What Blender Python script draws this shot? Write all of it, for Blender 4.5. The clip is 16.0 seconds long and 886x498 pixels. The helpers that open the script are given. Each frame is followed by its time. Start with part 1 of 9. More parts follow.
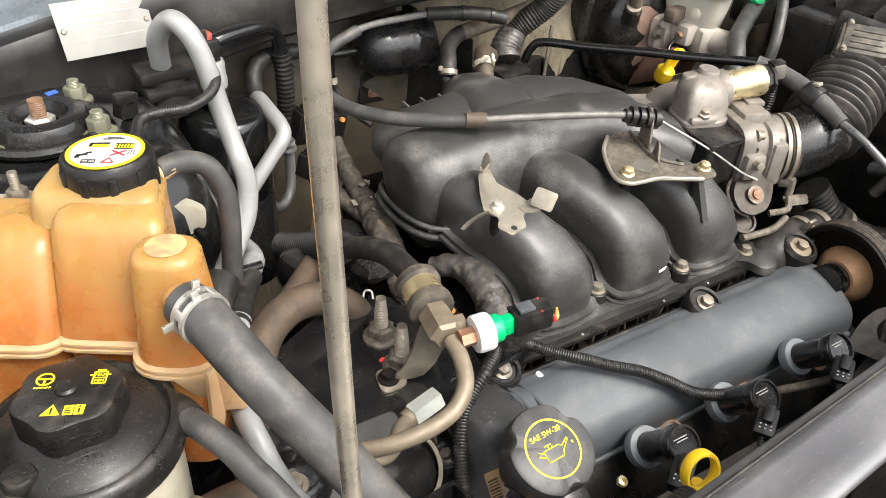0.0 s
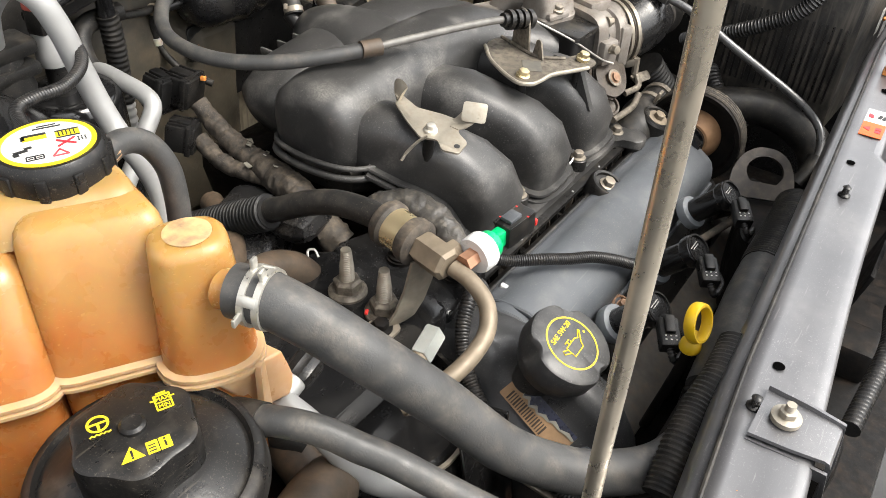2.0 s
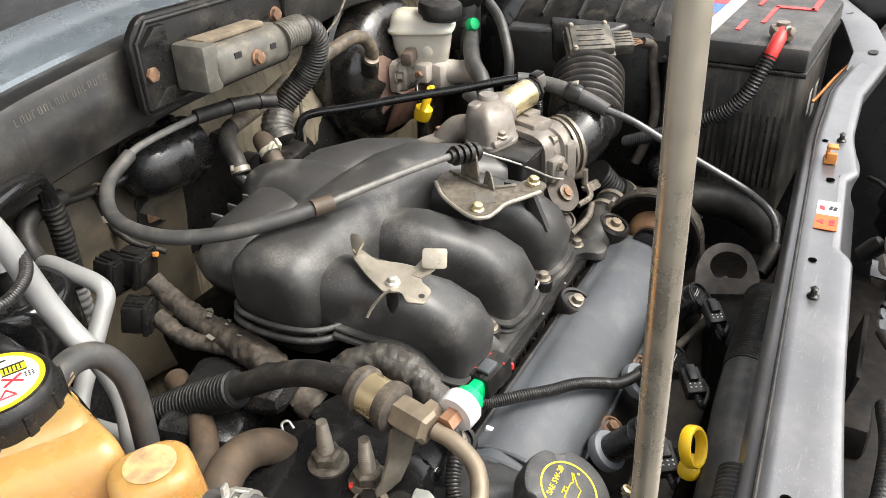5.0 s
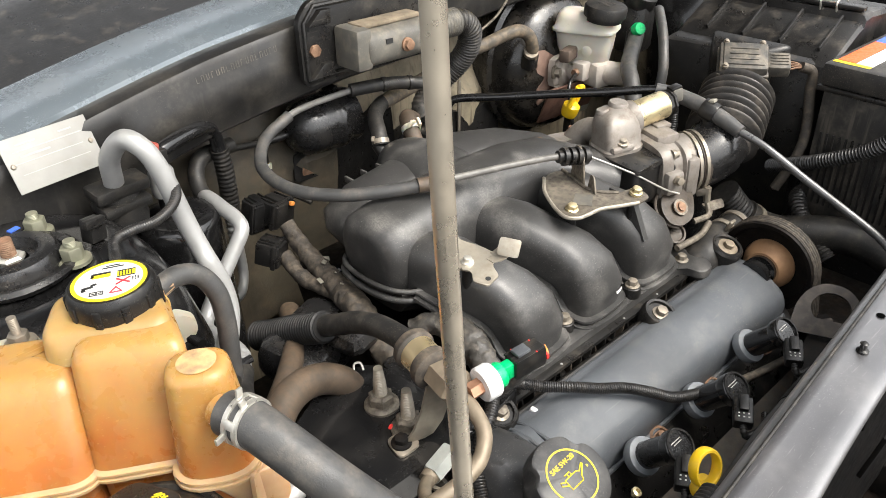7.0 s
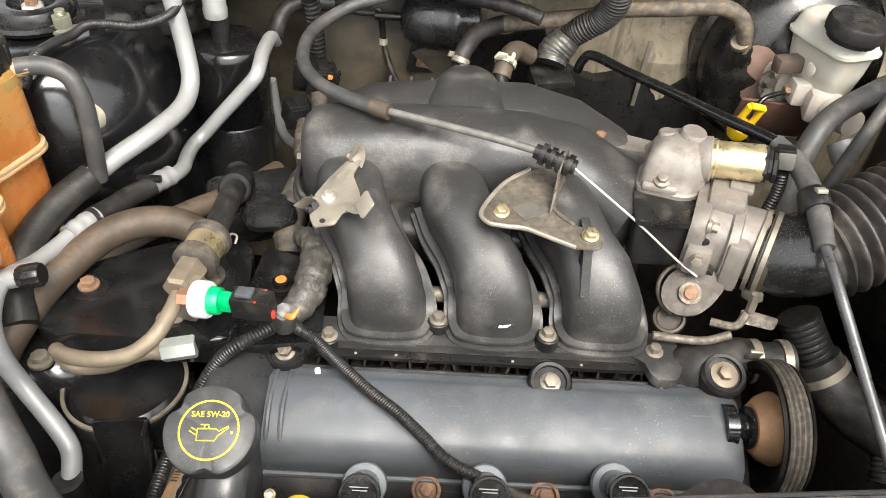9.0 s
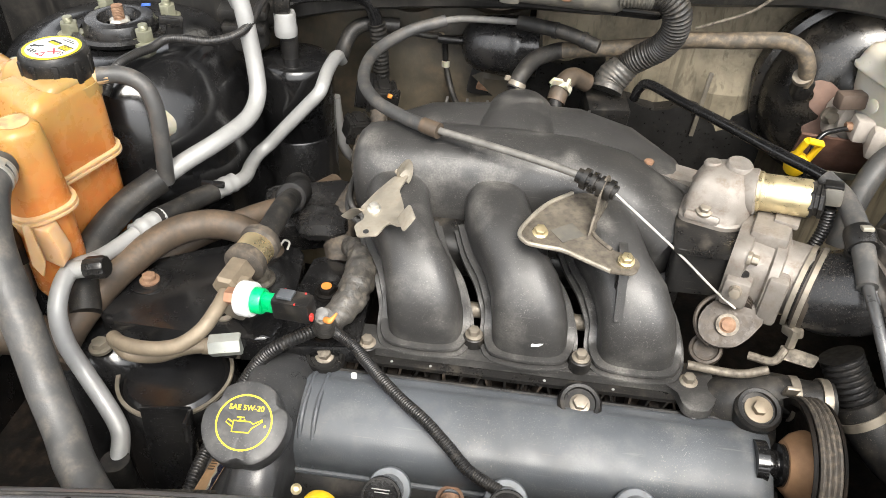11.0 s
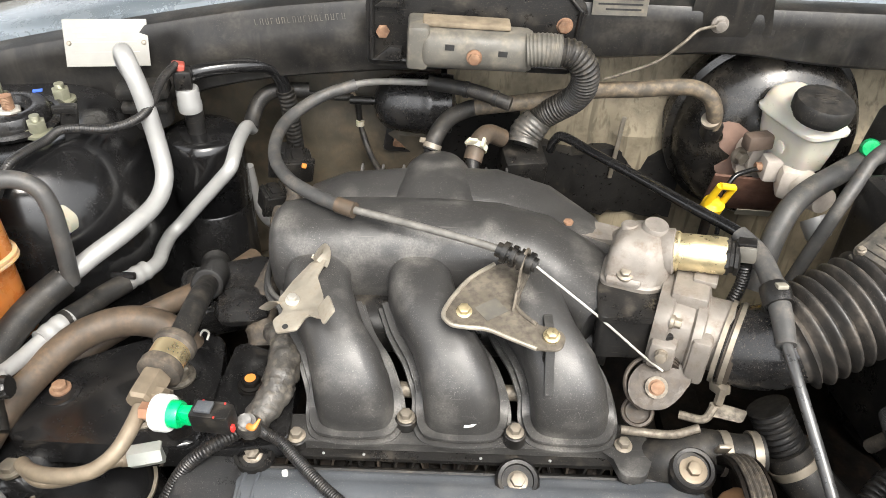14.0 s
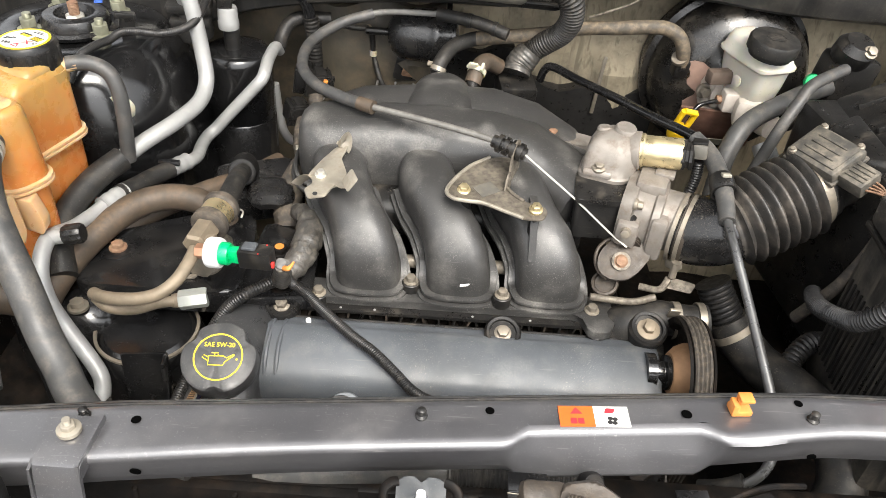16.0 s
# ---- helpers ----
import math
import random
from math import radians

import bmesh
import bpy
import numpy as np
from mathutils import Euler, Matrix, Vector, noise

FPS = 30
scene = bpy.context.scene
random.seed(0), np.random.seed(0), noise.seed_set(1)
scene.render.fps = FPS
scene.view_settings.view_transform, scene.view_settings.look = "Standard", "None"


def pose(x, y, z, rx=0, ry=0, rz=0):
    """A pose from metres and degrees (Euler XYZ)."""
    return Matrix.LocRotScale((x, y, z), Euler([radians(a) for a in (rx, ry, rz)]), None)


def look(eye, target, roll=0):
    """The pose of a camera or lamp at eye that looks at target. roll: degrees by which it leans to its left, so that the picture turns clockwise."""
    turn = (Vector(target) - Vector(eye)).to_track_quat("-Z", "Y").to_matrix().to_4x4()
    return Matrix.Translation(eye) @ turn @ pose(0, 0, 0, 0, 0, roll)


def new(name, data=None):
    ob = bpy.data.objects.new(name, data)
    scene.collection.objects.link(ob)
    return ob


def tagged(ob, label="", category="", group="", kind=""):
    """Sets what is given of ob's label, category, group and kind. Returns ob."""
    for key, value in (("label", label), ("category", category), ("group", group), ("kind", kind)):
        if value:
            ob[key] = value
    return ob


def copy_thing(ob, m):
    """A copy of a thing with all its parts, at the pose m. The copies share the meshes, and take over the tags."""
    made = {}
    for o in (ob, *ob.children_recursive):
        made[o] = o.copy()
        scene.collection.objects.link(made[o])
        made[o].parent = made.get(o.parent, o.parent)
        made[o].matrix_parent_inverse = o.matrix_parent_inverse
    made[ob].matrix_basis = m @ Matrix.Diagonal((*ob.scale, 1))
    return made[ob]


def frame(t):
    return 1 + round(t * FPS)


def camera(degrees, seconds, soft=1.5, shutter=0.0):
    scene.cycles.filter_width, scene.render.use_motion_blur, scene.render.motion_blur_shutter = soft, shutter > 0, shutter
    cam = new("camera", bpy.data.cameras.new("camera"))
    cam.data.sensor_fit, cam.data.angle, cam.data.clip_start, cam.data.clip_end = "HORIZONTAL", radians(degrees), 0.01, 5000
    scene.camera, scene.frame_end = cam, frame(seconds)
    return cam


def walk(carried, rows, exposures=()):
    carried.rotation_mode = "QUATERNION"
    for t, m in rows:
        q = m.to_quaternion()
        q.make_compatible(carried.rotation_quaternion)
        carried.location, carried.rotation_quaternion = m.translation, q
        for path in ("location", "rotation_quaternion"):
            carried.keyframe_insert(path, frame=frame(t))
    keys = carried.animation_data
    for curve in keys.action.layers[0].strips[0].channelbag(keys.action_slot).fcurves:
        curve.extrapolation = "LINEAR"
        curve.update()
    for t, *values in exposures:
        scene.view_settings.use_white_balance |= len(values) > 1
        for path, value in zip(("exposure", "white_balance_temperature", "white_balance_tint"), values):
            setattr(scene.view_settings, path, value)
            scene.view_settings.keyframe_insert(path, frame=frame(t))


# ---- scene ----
cam = camera(60.0, 16.0, soft=0.8)
PATH = [
    (0, (-0.5172, -0.4156, 1.3370), (-0.0780, 0.2707, 0.7572), 2.81),
    (0.5, (-0.4891, -0.4233, 1.3400), (-0.0571, 0.2718, 0.7654), 0.77),
    (1, (-0.5584, -0.3428, 1.3195), (-0.0149, 0.2623, 0.7378), -1.65),
    (1.5, (-0.6267, -0.2904, 1.3000), (0.0072, 0.1666, 0.6761), 1.57),
    (2, (-0.6458, -0.2840, 1.3018), (0.0095, 0.1492, 0.6831), 2.99),
    (2.5, (-0.6541, -0.2876, 1.3033), (0.0128, 0.1505, 0.7005), 3.12),
    (3, (-0.6597, -0.2874, 1.3143), (0.0182, 0.1636, 0.7337), 1.78),
    (3.5, (-0.6668, -0.2836, 1.3286), (0.0203, 0.1887, 0.7764), -0.43),
    (4, (-0.6484, -0.2729, 1.3379), (0.0570, 0.2011, 0.8109), -3.10),
    (4.5, (-0.6132, -0.2626, 1.3370), (0.1186, 0.1812, 0.8197), -4.45),
    (5, (-0.6125, -0.2638, 1.3331), (0.1229, 0.1723, 0.8144), -3.18),
    (5.2, (-0.6308, -0.2654, 1.3366), (0.0891, 0.1880, 0.8110), -1.95),
    (7.3, (-0.5637, -0.4678, 1.3783), (-0.0349, 0.1985, 0.8526), -3.30),
    (7.5, (-0.4952, -0.5467, 1.3825), (0.0137, 0.1380, 0.8607), -3.18),
    (8, (-0.3378, -0.5786, 1.4052), (0.1354, 0.1223, 0.8714), 0.30),
    (8.5, (-0.1966, -0.5020, 1.3829), (0.1246, 0.2177, 0.7674), 6.64),
    (9, (-0.0631, -0.4979, 1.3773), (-0.0470, 0.2683, 0.7350), 3.98),
    (9.5, (-0.0268, -0.5065, 1.3831), (-0.1145, 0.2635, 0.7510), 2.81),
    (9.7, (-0.0246, -0.5062, 1.3858), (-0.1152, 0.2626, 0.7528), 2.64),
    (11.8, (-0.0337, -0.5236, 1.3870), (-0.0988, 0.2633, 0.7735), 2.82),
    (12, (-0.0340, -0.5247, 1.3858), (-0.0937, 0.2641, 0.7741), 2.72),
    (12.5, (-0.0273, -0.5046, 1.3931), (-0.0740, 0.2846, 0.7807), 1.07),
    (13, (-0.0249, -0.4523, 1.4327), (-0.0452, 0.3436, 0.8276), 0.37),
    (13.5, (-0.0231, -0.4548, 1.4385), (-0.0284, 0.3432, 0.8358), 0.99),
    (14, (-0.0182, -0.4597, 1.4329), (-0.0237, 0.3295, 0.8188), 1.71),
    (14.5, (-0.0049, -0.4938, 1.4096), (-0.0237, 0.2790, 0.7751), 3.25),
    (15, (0.0388, -0.5630, 1.3890), (-0.0042, 0.2026, 0.7471), 4.17),
    (15.5, (0.0121, -0.6172, 1.3900), (-0.0102, 0.1545, 0.7544), 4.70),
    (16, (-0.0316, -0.6415, 1.4247), (-0.0164, 0.1448, 0.8069), 4.83),
]
walk(cam, [(t, look(eye, target, roll)) for t, eye, target, roll in PATH],
     [(0.0, 0.10), (2.5, 0.05), (4.0, 0.02), (5.2, 0.10), (7.4, 0.02), (8.0, -0.06), (8.6, 0.14), (12.0, 0.17), (14.5, 0.24), (16.0, 0.12)])

# ---- light: a bright, thinly clouded sky ----
world = bpy.data.worlds.new("sky")
scene.world = world
world.use_nodes = True
wn = world.node_tree.nodes
sky = wn.new("ShaderNodeTexSky")
sky.sky_type, sky.sun_disc = "NISHITA", False
sky.sun_elevation, sky.sun_rotation = radians(55), radians(161)
sky.dust_density, sky.ozone_density = 4.0, 1.0
pale = wn.new("ShaderNodeHueSaturation")
pale.inputs["Saturation"].default_value = 0.10
world.node_tree.links.new(sky.outputs[0], pale.inputs["Color"])
world.node_tree.links.new(pale.outputs[0], wn["Background"].inputs["Color"])
wn["Background"].inputs["Strength"].default_value = 0.455
sun = new("sun", bpy.data.lights.new("sun", "SUN"))
sun.data.energy, sun.data.angle, sun.data.color = 2.75, radians(25), (1.0, 0.905, 0.755)
sun.matrix_world = look((0.5, -1.45, 3.1), (0, 0, 0.9))


# ---- materials ----
def mat(name, base, rough, metal=0.0, vary=0.25, scale=25.0, bump=0.15, fine=350.0, dust=None, amount=0.0, coat=0.0,
        sub=0.0, spec=0.5, lo=0.45, hi=0.72, grit=0.0, scratch=0.0, settle=0.5, streak=0.0, upper=None, coat_ior=1.5, coat_rough=0.12):
    """A surface with variation at several scales, fine relief, settled dust, bright grit and scratches."""
    m = bpy.data.materials.new(name)
    m.use_nodes = True
    n, l = m.node_tree.nodes, m.node_tree.links
    p = n["Principled BSDF"]
    geo = n.new("ShaderNodeNewGeometry")

    def noise_of(s, detail=4.0, stretch=None):
        t = n.new("ShaderNodeTexNoise")
        t.inputs["Scale"].default_value, t.inputs["Detail"].default_value = s, detail
        if stretch:
            mp = n.new("ShaderNodeMapping")
            mp.inputs["Rotation"].default_value = stretch[0]
            mp.inputs["Scale"].default_value = stretch[1]
            l.new(geo.outputs["Position"], mp.inputs["Vector"])
            l.new(mp.outputs[0], t.inputs["Vector"])
        else:
            l.new(geo.outputs["Position"], t.inputs["Vector"])
        return t.outputs["Fac"]

    def ranged(sock, a, b, c, d):
        r = n.new("ShaderNodeMapRange")
        for i, v in enumerate((a, b, c, d)):
            r.inputs[i + 1].default_value = v
        l.new(sock, r.inputs[0])
        return r.outputs[0]

    def maths(op, a, b):
        r = n.new("ShaderNodeMath")
        r.operation, r.use_clamp = op, True
        for i, v in enumerate((a, b)):
            if isinstance(v, (int, float)):
                r.inputs[i].default_value = v
            else:
                l.new(v, r.inputs[i])
        return r.outputs[0]

    def mixed(kind, f, a, b):
        r = n.new("ShaderNodeMix")
        r.data_type = kind
        l.new(f, r.inputs["Factor"])
        for k, v in (("A", a), ("B", b)):
            sock = [q for q in r.inputs if q.name == k and q.enabled][0]
            if isinstance(v, (int, float, tuple)):
                sock.default_value = v
            else:
                l.new(v, sock)
        return [q for q in r.outputs if q.enabled][0]

    big, small = noise_of(scale), noise_of(fine)
    col = mixed("RGBA", ranged(big, 0.3, 0.7, 0, 1), (*[c * (1 - vary) for c in base], 1), (*[min(1, c * (1 + vary)) for c in base], 1))
    if upper:
        height = n.new("ShaderNodeSeparateXYZ")
        l.new(geo.outputs["Position"], height.inputs[0])
        wavy = n.new("ShaderNodeMath")
        wavy.operation = "ADD"
        l.new(height.outputs["Z"], wavy.inputs[0])
        l.new(ranged(noise_of(28.0, 3.0), 0.3, 0.7, -0.016, 0.016), wavy.inputs[1])
        col = mixed("RGBA", ranged(wavy.outputs[0], upper[1], upper[2], 0, 1), col, (*upper[0], 1))
    smear = noise_of(scale * 3.1, 5.0)
    rough_sock = maths("ADD", ranged(smear, 0.3, 0.7, max(0.03, rough - 0.13), min(0.95, rough + 0.10)), ranged(small, 0.35, 0.65, -0.0, 0.07))
    if dust:
        film = ranged(noise_of(scale * 2.3, 8.0), lo, hi, 0.03, 1)
        fleck = ranged(noise_of(fine * 0.6, 3.0), 0.32, 0.66, 0.35, 1)
        top = n.new("ShaderNodeSeparateXYZ")
        l.new(geo.outputs["Normal"], top.inputs[0])
        lie = ranged(top.outputs["Z"], 0.0, 0.9, 1 - settle, 1)
        amt = maths("MULTIPLY", maths("MULTIPLY", maths("MULTIPLY", film, fleck), lie), amount)
        if grit:
            bits = maths("MAXIMUM", ranged(noise_of(620, 2.0), 0.645, 0.685, 0, 1), maths("MULTIPLY", ranged(noise_of(1500, 2.0), 0.60, 0.68, 0, 1), 0.6))
            bits = maths("MULTIPLY", bits, ranged(noise_of(scale * 1.3, 3.0), 0.40, 0.62, 0.2, 1))
            amt = maths("MAXIMUM", amt, maths("MULTIPLY", bits, grit))
        if scratch:
            cut = ranged(noise_of(1.0, 2.0, ((0.4, 0.3, 0.6), (26, 520, 520))), 0.67, 0.73, 0, 1)
            cut2 = ranged(noise_of(1.0, 2.0, ((0.2, -0.5, -0.7), (30, 620, 620))), 0.68, 0.74, 0, 1)
            amt = maths("MAXIMUM", amt, maths("MULTIPLY", maths("MAXIMUM", cut, cut2), scratch))
        if streak:
            run = maths("MULTIPLY", ranged(noise_of(1.0, 4.0, ((0, 0, 0), (130, 130, 9))), 0.50, 0.68, 0, 1), streak)
            amt = maths("MAXIMUM", amt, run)
        col = mixed("RGBA", amt, col, (*dust, 1))
        rough_sock = mixed("FLOAT", amt, rough_sock, 0.85)
        if metal > 0:
            l.new(mixed("FLOAT", amt, metal, 0.0), p.inputs["Metallic"])
    elif metal > 0:
        p.inputs["Metallic"].default_value = metal
    l.new(col, p.inputs["Base Color"])
    l.new(rough_sock, p.inputs["Roughness"])
    p.inputs["Specular IOR Level"].default_value = spec
    p.inputs["Coat Weight"].default_value = coat
    p.inputs["Coat Roughness"].default_value = coat_rough
    p.inputs["Coat IOR"].default_value = coat_ior
    if sub:
        p.inputs["Subsurface Weight"].default_value = sub
        p.inputs["Subsurface Radius"].default_value = (1.0, 0.45, 0.12)
        p.inputs["Subsurface Scale"].default_value = 0.02
    if bump:
        b = n.new("ShaderNodeBump")
        b.inputs["Strength"].default_value, b.inputs["Distance"].default_value = bump, 0.0008
        l.new(maths("ADD", small, smear), b.inputs["Height"])
        l.new(b.outputs["Normal"], p.inputs["Normal"])
    return m


DUST = (0.33, 0.28, 0.22)
ASH = (0.36, 0.34, 0.31)
M_PLASTIC = mat("black_plastic", (0.009, 0.0088, 0.0087), 0.33, spec=0.38, scale=18, bump=0.2, dust=DUST, amount=0.22, lo=0.54, hi=0.76, grit=0.18, scratch=0.1)
M_MANIFOLD = mat("manifold_nylon", (0.031, 0.0302, 0.0294), 0.4, spec=0.55, scale=11, bump=0.2, fine=900, dust=ASH, amount=0.4, lo=0.52, hi=0.74, grit=0.34, scratch=0.12, settle=0.2)
M_COVER = mat("valve_cover_grey", (0.072, 0.079, 0.088), 0.43, spec=0.48, scale=14, bump=0.15, fine=900, dust=ASH, amount=0.22, lo=0.52, hi=0.74, grit=0.4, scratch=0.12)
M_ENDBLOCK = mat("dark_end_block", (0.032, 0.0325, 0.034), 0.34, spec=0.6, scale=14, bump=0.15, fine=900, dust=ASH, amount=0.22, lo=0.52, hi=0.74, grit=0.4, scratch=0.08)
M_RUBBER = mat("black_rubber", (0.012, 0.0117, 0.0113), 0.50, spec=0.35, scale=30, dust=DUST, amount=0.16, grit=0.2)
M_RUBBER_CLEAN = mat("dark_grey_rubber", (0.047, 0.047, 0.0465), 0.46, scale=30, bump=0.25, fine=700, dust=DUST, amount=0.28, grit=0.12)
M_RUBBER_BROWN = mat("dusty_brown_rubber", (0.046, 0.035, 0.025), 0.55, scale=24, vary=0.25, dust=(0.26, 0.165, 0.095), amount=0.42, lo=0.3, hi=0.8, grit=0.15)
M_GLOSS = mat("clean_gloss_black", (0.011, 0.011, 0.0115), 0.24, spec=0.55, scale=14, vary=0.2, bump=0.08, dust=DUST, amount=0.10, lo=0.55, hi=0.75, grit=0.25)
M_BELLOWS = mat("dusty_bellows_rubber", (0.026, 0.0245, 0.023), 0.42, scale=20, dust=(0.25, 0.21, 0.17), amount=0.5, lo=0.45, hi=0.72, settle=0.3, grit=0.4)
M_LOOM = mat("loom_black", (0.010, 0.010, 0.0105), 0.36, scale=60, dust=DUST, amount=0.12, grit=0.25)
M_TAPE = mat("dusty_cloth_tape", (0.034, 0.029, 0.024), 0.72, scale=45, bump=0.6, fine=420, dust=(0.30, 0.235, 0.165), amount=0.6, lo=0.38, hi=0.8, grit=0.3)
M_BLACKPAINT = mat("black_body_paint", (0.0062, 0.0062, 0.0066), 0.18, scale=12, bump=0.05, dust=ASH, amount=0.04, coat=0.3, grit=0.1, scratch=0.03)
M_BODY = mat("silver_blue_paint", (0.17, 0.20, 0.225), 0.22, metal=0.35, vary=0.05, scale=8, bump=0.02, dust=(0.42, 0.40, 0.37), amount=0.18, coat=0.6, grit=0.2)
M_VOID = mat("hole_black", (0.002, 0.002, 0.002), 0.9, spec=0.0, vary=0.05, scale=60)
M_SLEEVE = mat("glossy_sleeve_black", (0.005, 0.005, 0.0052), 0.5, spec=0.3, vary=0.1, scale=60, dust=DUST, amount=0.05, settle=0.2)
M_CROSS = mat("dark_grey_metallic_paint", (0.074, 0.073, 0.078), 0.4, metal=0.3, vary=0.28, scale=9, bump=0.04, fine=200, dust=(0.40, 0.38, 0.36), amount=0.2, coat=1.0, grit=0.35, scratch=0.25, coat_ior=1.9, coat_rough=0.3)
M_ALU = mat("aluminium_pipe", (0.335, 0.335, 0.328), 0.44, metal=0.35, vary=0.06, scale=40, dust=(0.50, 0.47, 0.42), amount=0.35, lo=0.5, hi=0.8, bump=0.1)
M_CAST = mat("cast_aluminium", (0.225, 0.204, 0.180), 0.48, metal=0.35, vary=0.2, scale=38, bump=0.5, fine=700, dust=(0.13, 0.092, 0.064), amount=0.6, lo=0.47, hi=0.66, settle=0.0)
M_STEEL = mat("dull_steel", (0.25, 0.222, 0.18), 0.42, metal=0.6, vary=0.2, scale=70, dust=(0.26, 0.20, 0.14), amount=0.6, settle=0.2)
M_TABS = mat("bare_tan_steel", (0.37, 0.335, 0.275), 0.40, metal=0.6, vary=0.14, scale=55, dust=(0.22, 0.175, 0.12), amount=0.55, settle=0.1)
M_BRACKET = mat("grimy_plated_steel", (0.19, 0.165, 0.13), 0.46, metal=0.45, vary=0.3, scale=60, bump=0.3, dust=(0.04, 0.033, 0.026), amount=0.85, settle=0.0, lo=0.4, hi=0.58)
M_GRIME = mat("oily_dark_steel", (0.045, 0.036, 0.028), 0.5, metal=0.2, vary=0.4, scale=60, bump=0.5, fine=420, dust=(0.1, 0.075, 0.052), amount=0.6, settle=0.2)
M_ROD = mat("prop_rod_steel", (0.60, 0.535, 0.43), 0.27, metal=0.85, vary=0.15, scale=20, bump=0.05, dust=(0.30, 0.22, 0.14), amount=0.3, settle=0.0)
M_ZINC = mat("zinc_plated_steel", (0.66, 0.64, 0.58), 0.34, metal=0.8, vary=0.15, scale=80, dust=(0.36, 0.30, 0.22), amount=0.4, settle=0.2)
M_GOLD = mat("yellow_passivated_zinc", (0.62, 0.52, 0.31), 0.30, metal=0.85, vary=0.2, scale=60, dust=(0.40, 0.32, 0.21), amount=0.35, settle=0.2)
M_IRIS = mat("iridescent_zinc", (0.78, 0.64, 0.38), 0.26, metal=0.9, vary=0.12, scale=9, bump=0.05, dust=(0.62, 0.42, 0.34), amount=0.1, settle=0.2, lo=0.48, hi=0.62)
M_COPPER = mat("dusty_tan_tube", (0.20, 0.162, 0.115), 0.50, metal=0.35, vary=0.18, scale=50, dust=(0.30, 0.24, 0.175), amount=0.45, settle=0.3)
M_BRASSCU = mat("copper_fitting", (0.50, 0.27, 0.17), 0.4, metal=0.8, vary=0.15, scale=80, dust=(0.4, 0.3, 0.2), amount=0.25)
M_RUST = mat("rusty_steel", (0.19, 0.105, 0.062), 0.7, metal=0.15, vary=0.4, scale=70, bump=0.6, fine=500, dust=(0.36, 0.25, 0.16), amount=0.6, settle=0.2)
M_DEEPRUST = mat("dark_brown_rust", (0.125, 0.062, 0.042), 0.75, vary=0.35, scale=45, bump=0.6, fine=420, dust=(0.22, 0.13, 0.09), amount=0.5, settle=0.2)
M_TANK = mat("amber_tank_plastic", (0.41, 0.140, 0.034), 0.22, upper=((0.355, 0.202, 0.062), 0.985, 1.048), vary=0.22, scale=13, bump=0.12, fine=160, dust=(0.50, 0.29, 0.09), amount=0.35, sub=0.5, lo=0.4, hi=0.7, settle=0.0, scratch=0.5)
M_TANK_DRY = mat("yellowed_tank_plastic", (0.335, 0.205, 0.068), 0.30, vary=0.12, scale=14, bump=0.12, fine=160, dust=(0.52, 0.38, 0.19), amount=0.45, sub=0.4, settle=0.0, scratch=0.35)
M_TANK_PALE = mat("pale_tank_seam", (0.50, 0.31, 0.16), 0.36, vary=0.12, scale=30, bump=0.2, fine=260, dust=(0.52, 0.42, 0.30), amount=0.45, sub=0.3, settle=0.0)
M_CREAM = mat("aged_white_plastic", (0.46, 0.43, 0.34), 0.4, vary=0.10, scale=30, bump=0.08, dust=(0.50, 0.42, 0.30), amount=0.35, sub=0.2, settle=0.0)
M_WHITE = mat("white_plastic", (0.66, 0.66, 0.65), 0.35, vary=0.03, scale=40, bump=0.03)
M_GREEN = mat("green_plastic", (0.0, 0.42, 0.13), 0.3, vary=0.1, scale=60, bump=0.03)
M_RED = mat("red_plastic", (0.55, 0.035, 0.03), 0.4, vary=0.15, scale=60, bump=0.05)
M_YELLOW = mat("yellow_plastic", (0.82, 0.52, 0.012), 0.36, vary=0.06, scale=60, bump=0.05, dust=(0.5, 0.4, 0.2), amount=0.2)
M_ORANGE = mat("orange_plastic", (0.62, 0.225, 0.045), 0.45, vary=0.1, scale=60, bump=0.05, dust=(0.5, 0.35, 0.2), amount=0.25)
M_PRINT_Y = mat("yellow_print", (0.80, 0.60, 0.02), 0.5, vary=0.05, scale=80, bump=0)
M_PRINT_W = mat("white_print", (0.66, 0.65, 0.61), 0.5, vary=0.05, scale=80, bump=0)
M_PRINT_K = mat("black_print", (0.02, 0.02, 0.02), 0.5, vary=0.1, scale=80, bump=0)
M_PRINT_O = mat("orange_print", (0.72, 0.115, 0.02), 0.45, vary=0.05, scale=80, bump=0)
M_PRINT_R = mat("red_print", (0.62, 0.03, 0.04), 0.45, vary=0.1, scale=80, bump=0)
M_PRINT_B = mat("blue_print", (0.05, 0.13, 0.52), 0.45, vary=0.1, scale=80, bump=0)
M_PRINT_G = mat("grey_print", (0.36, 0.35, 0.33), 0.5, vary=0.1, scale=80, bump=0)
M_PAPER = mat("pale_label", (0.25, 0.237, 0.195), 0.4, metal=0.2, vary=0.1, scale=30, bump=0.05, dust=(0.42, 0.37, 0.28), amount=0.35, settle=0.0)
M_FIREWALL = mat("firewall_insulation", (0.29, 0.245, 0.17), 0.70, vary=0.4, scale=13, bump=0.9, fine=260, dust=(0.075, 0.062, 0.042), amount=0.75, settle=0.0, streak=0.6, grit=0.2, lo=0.46, hi=0.75)
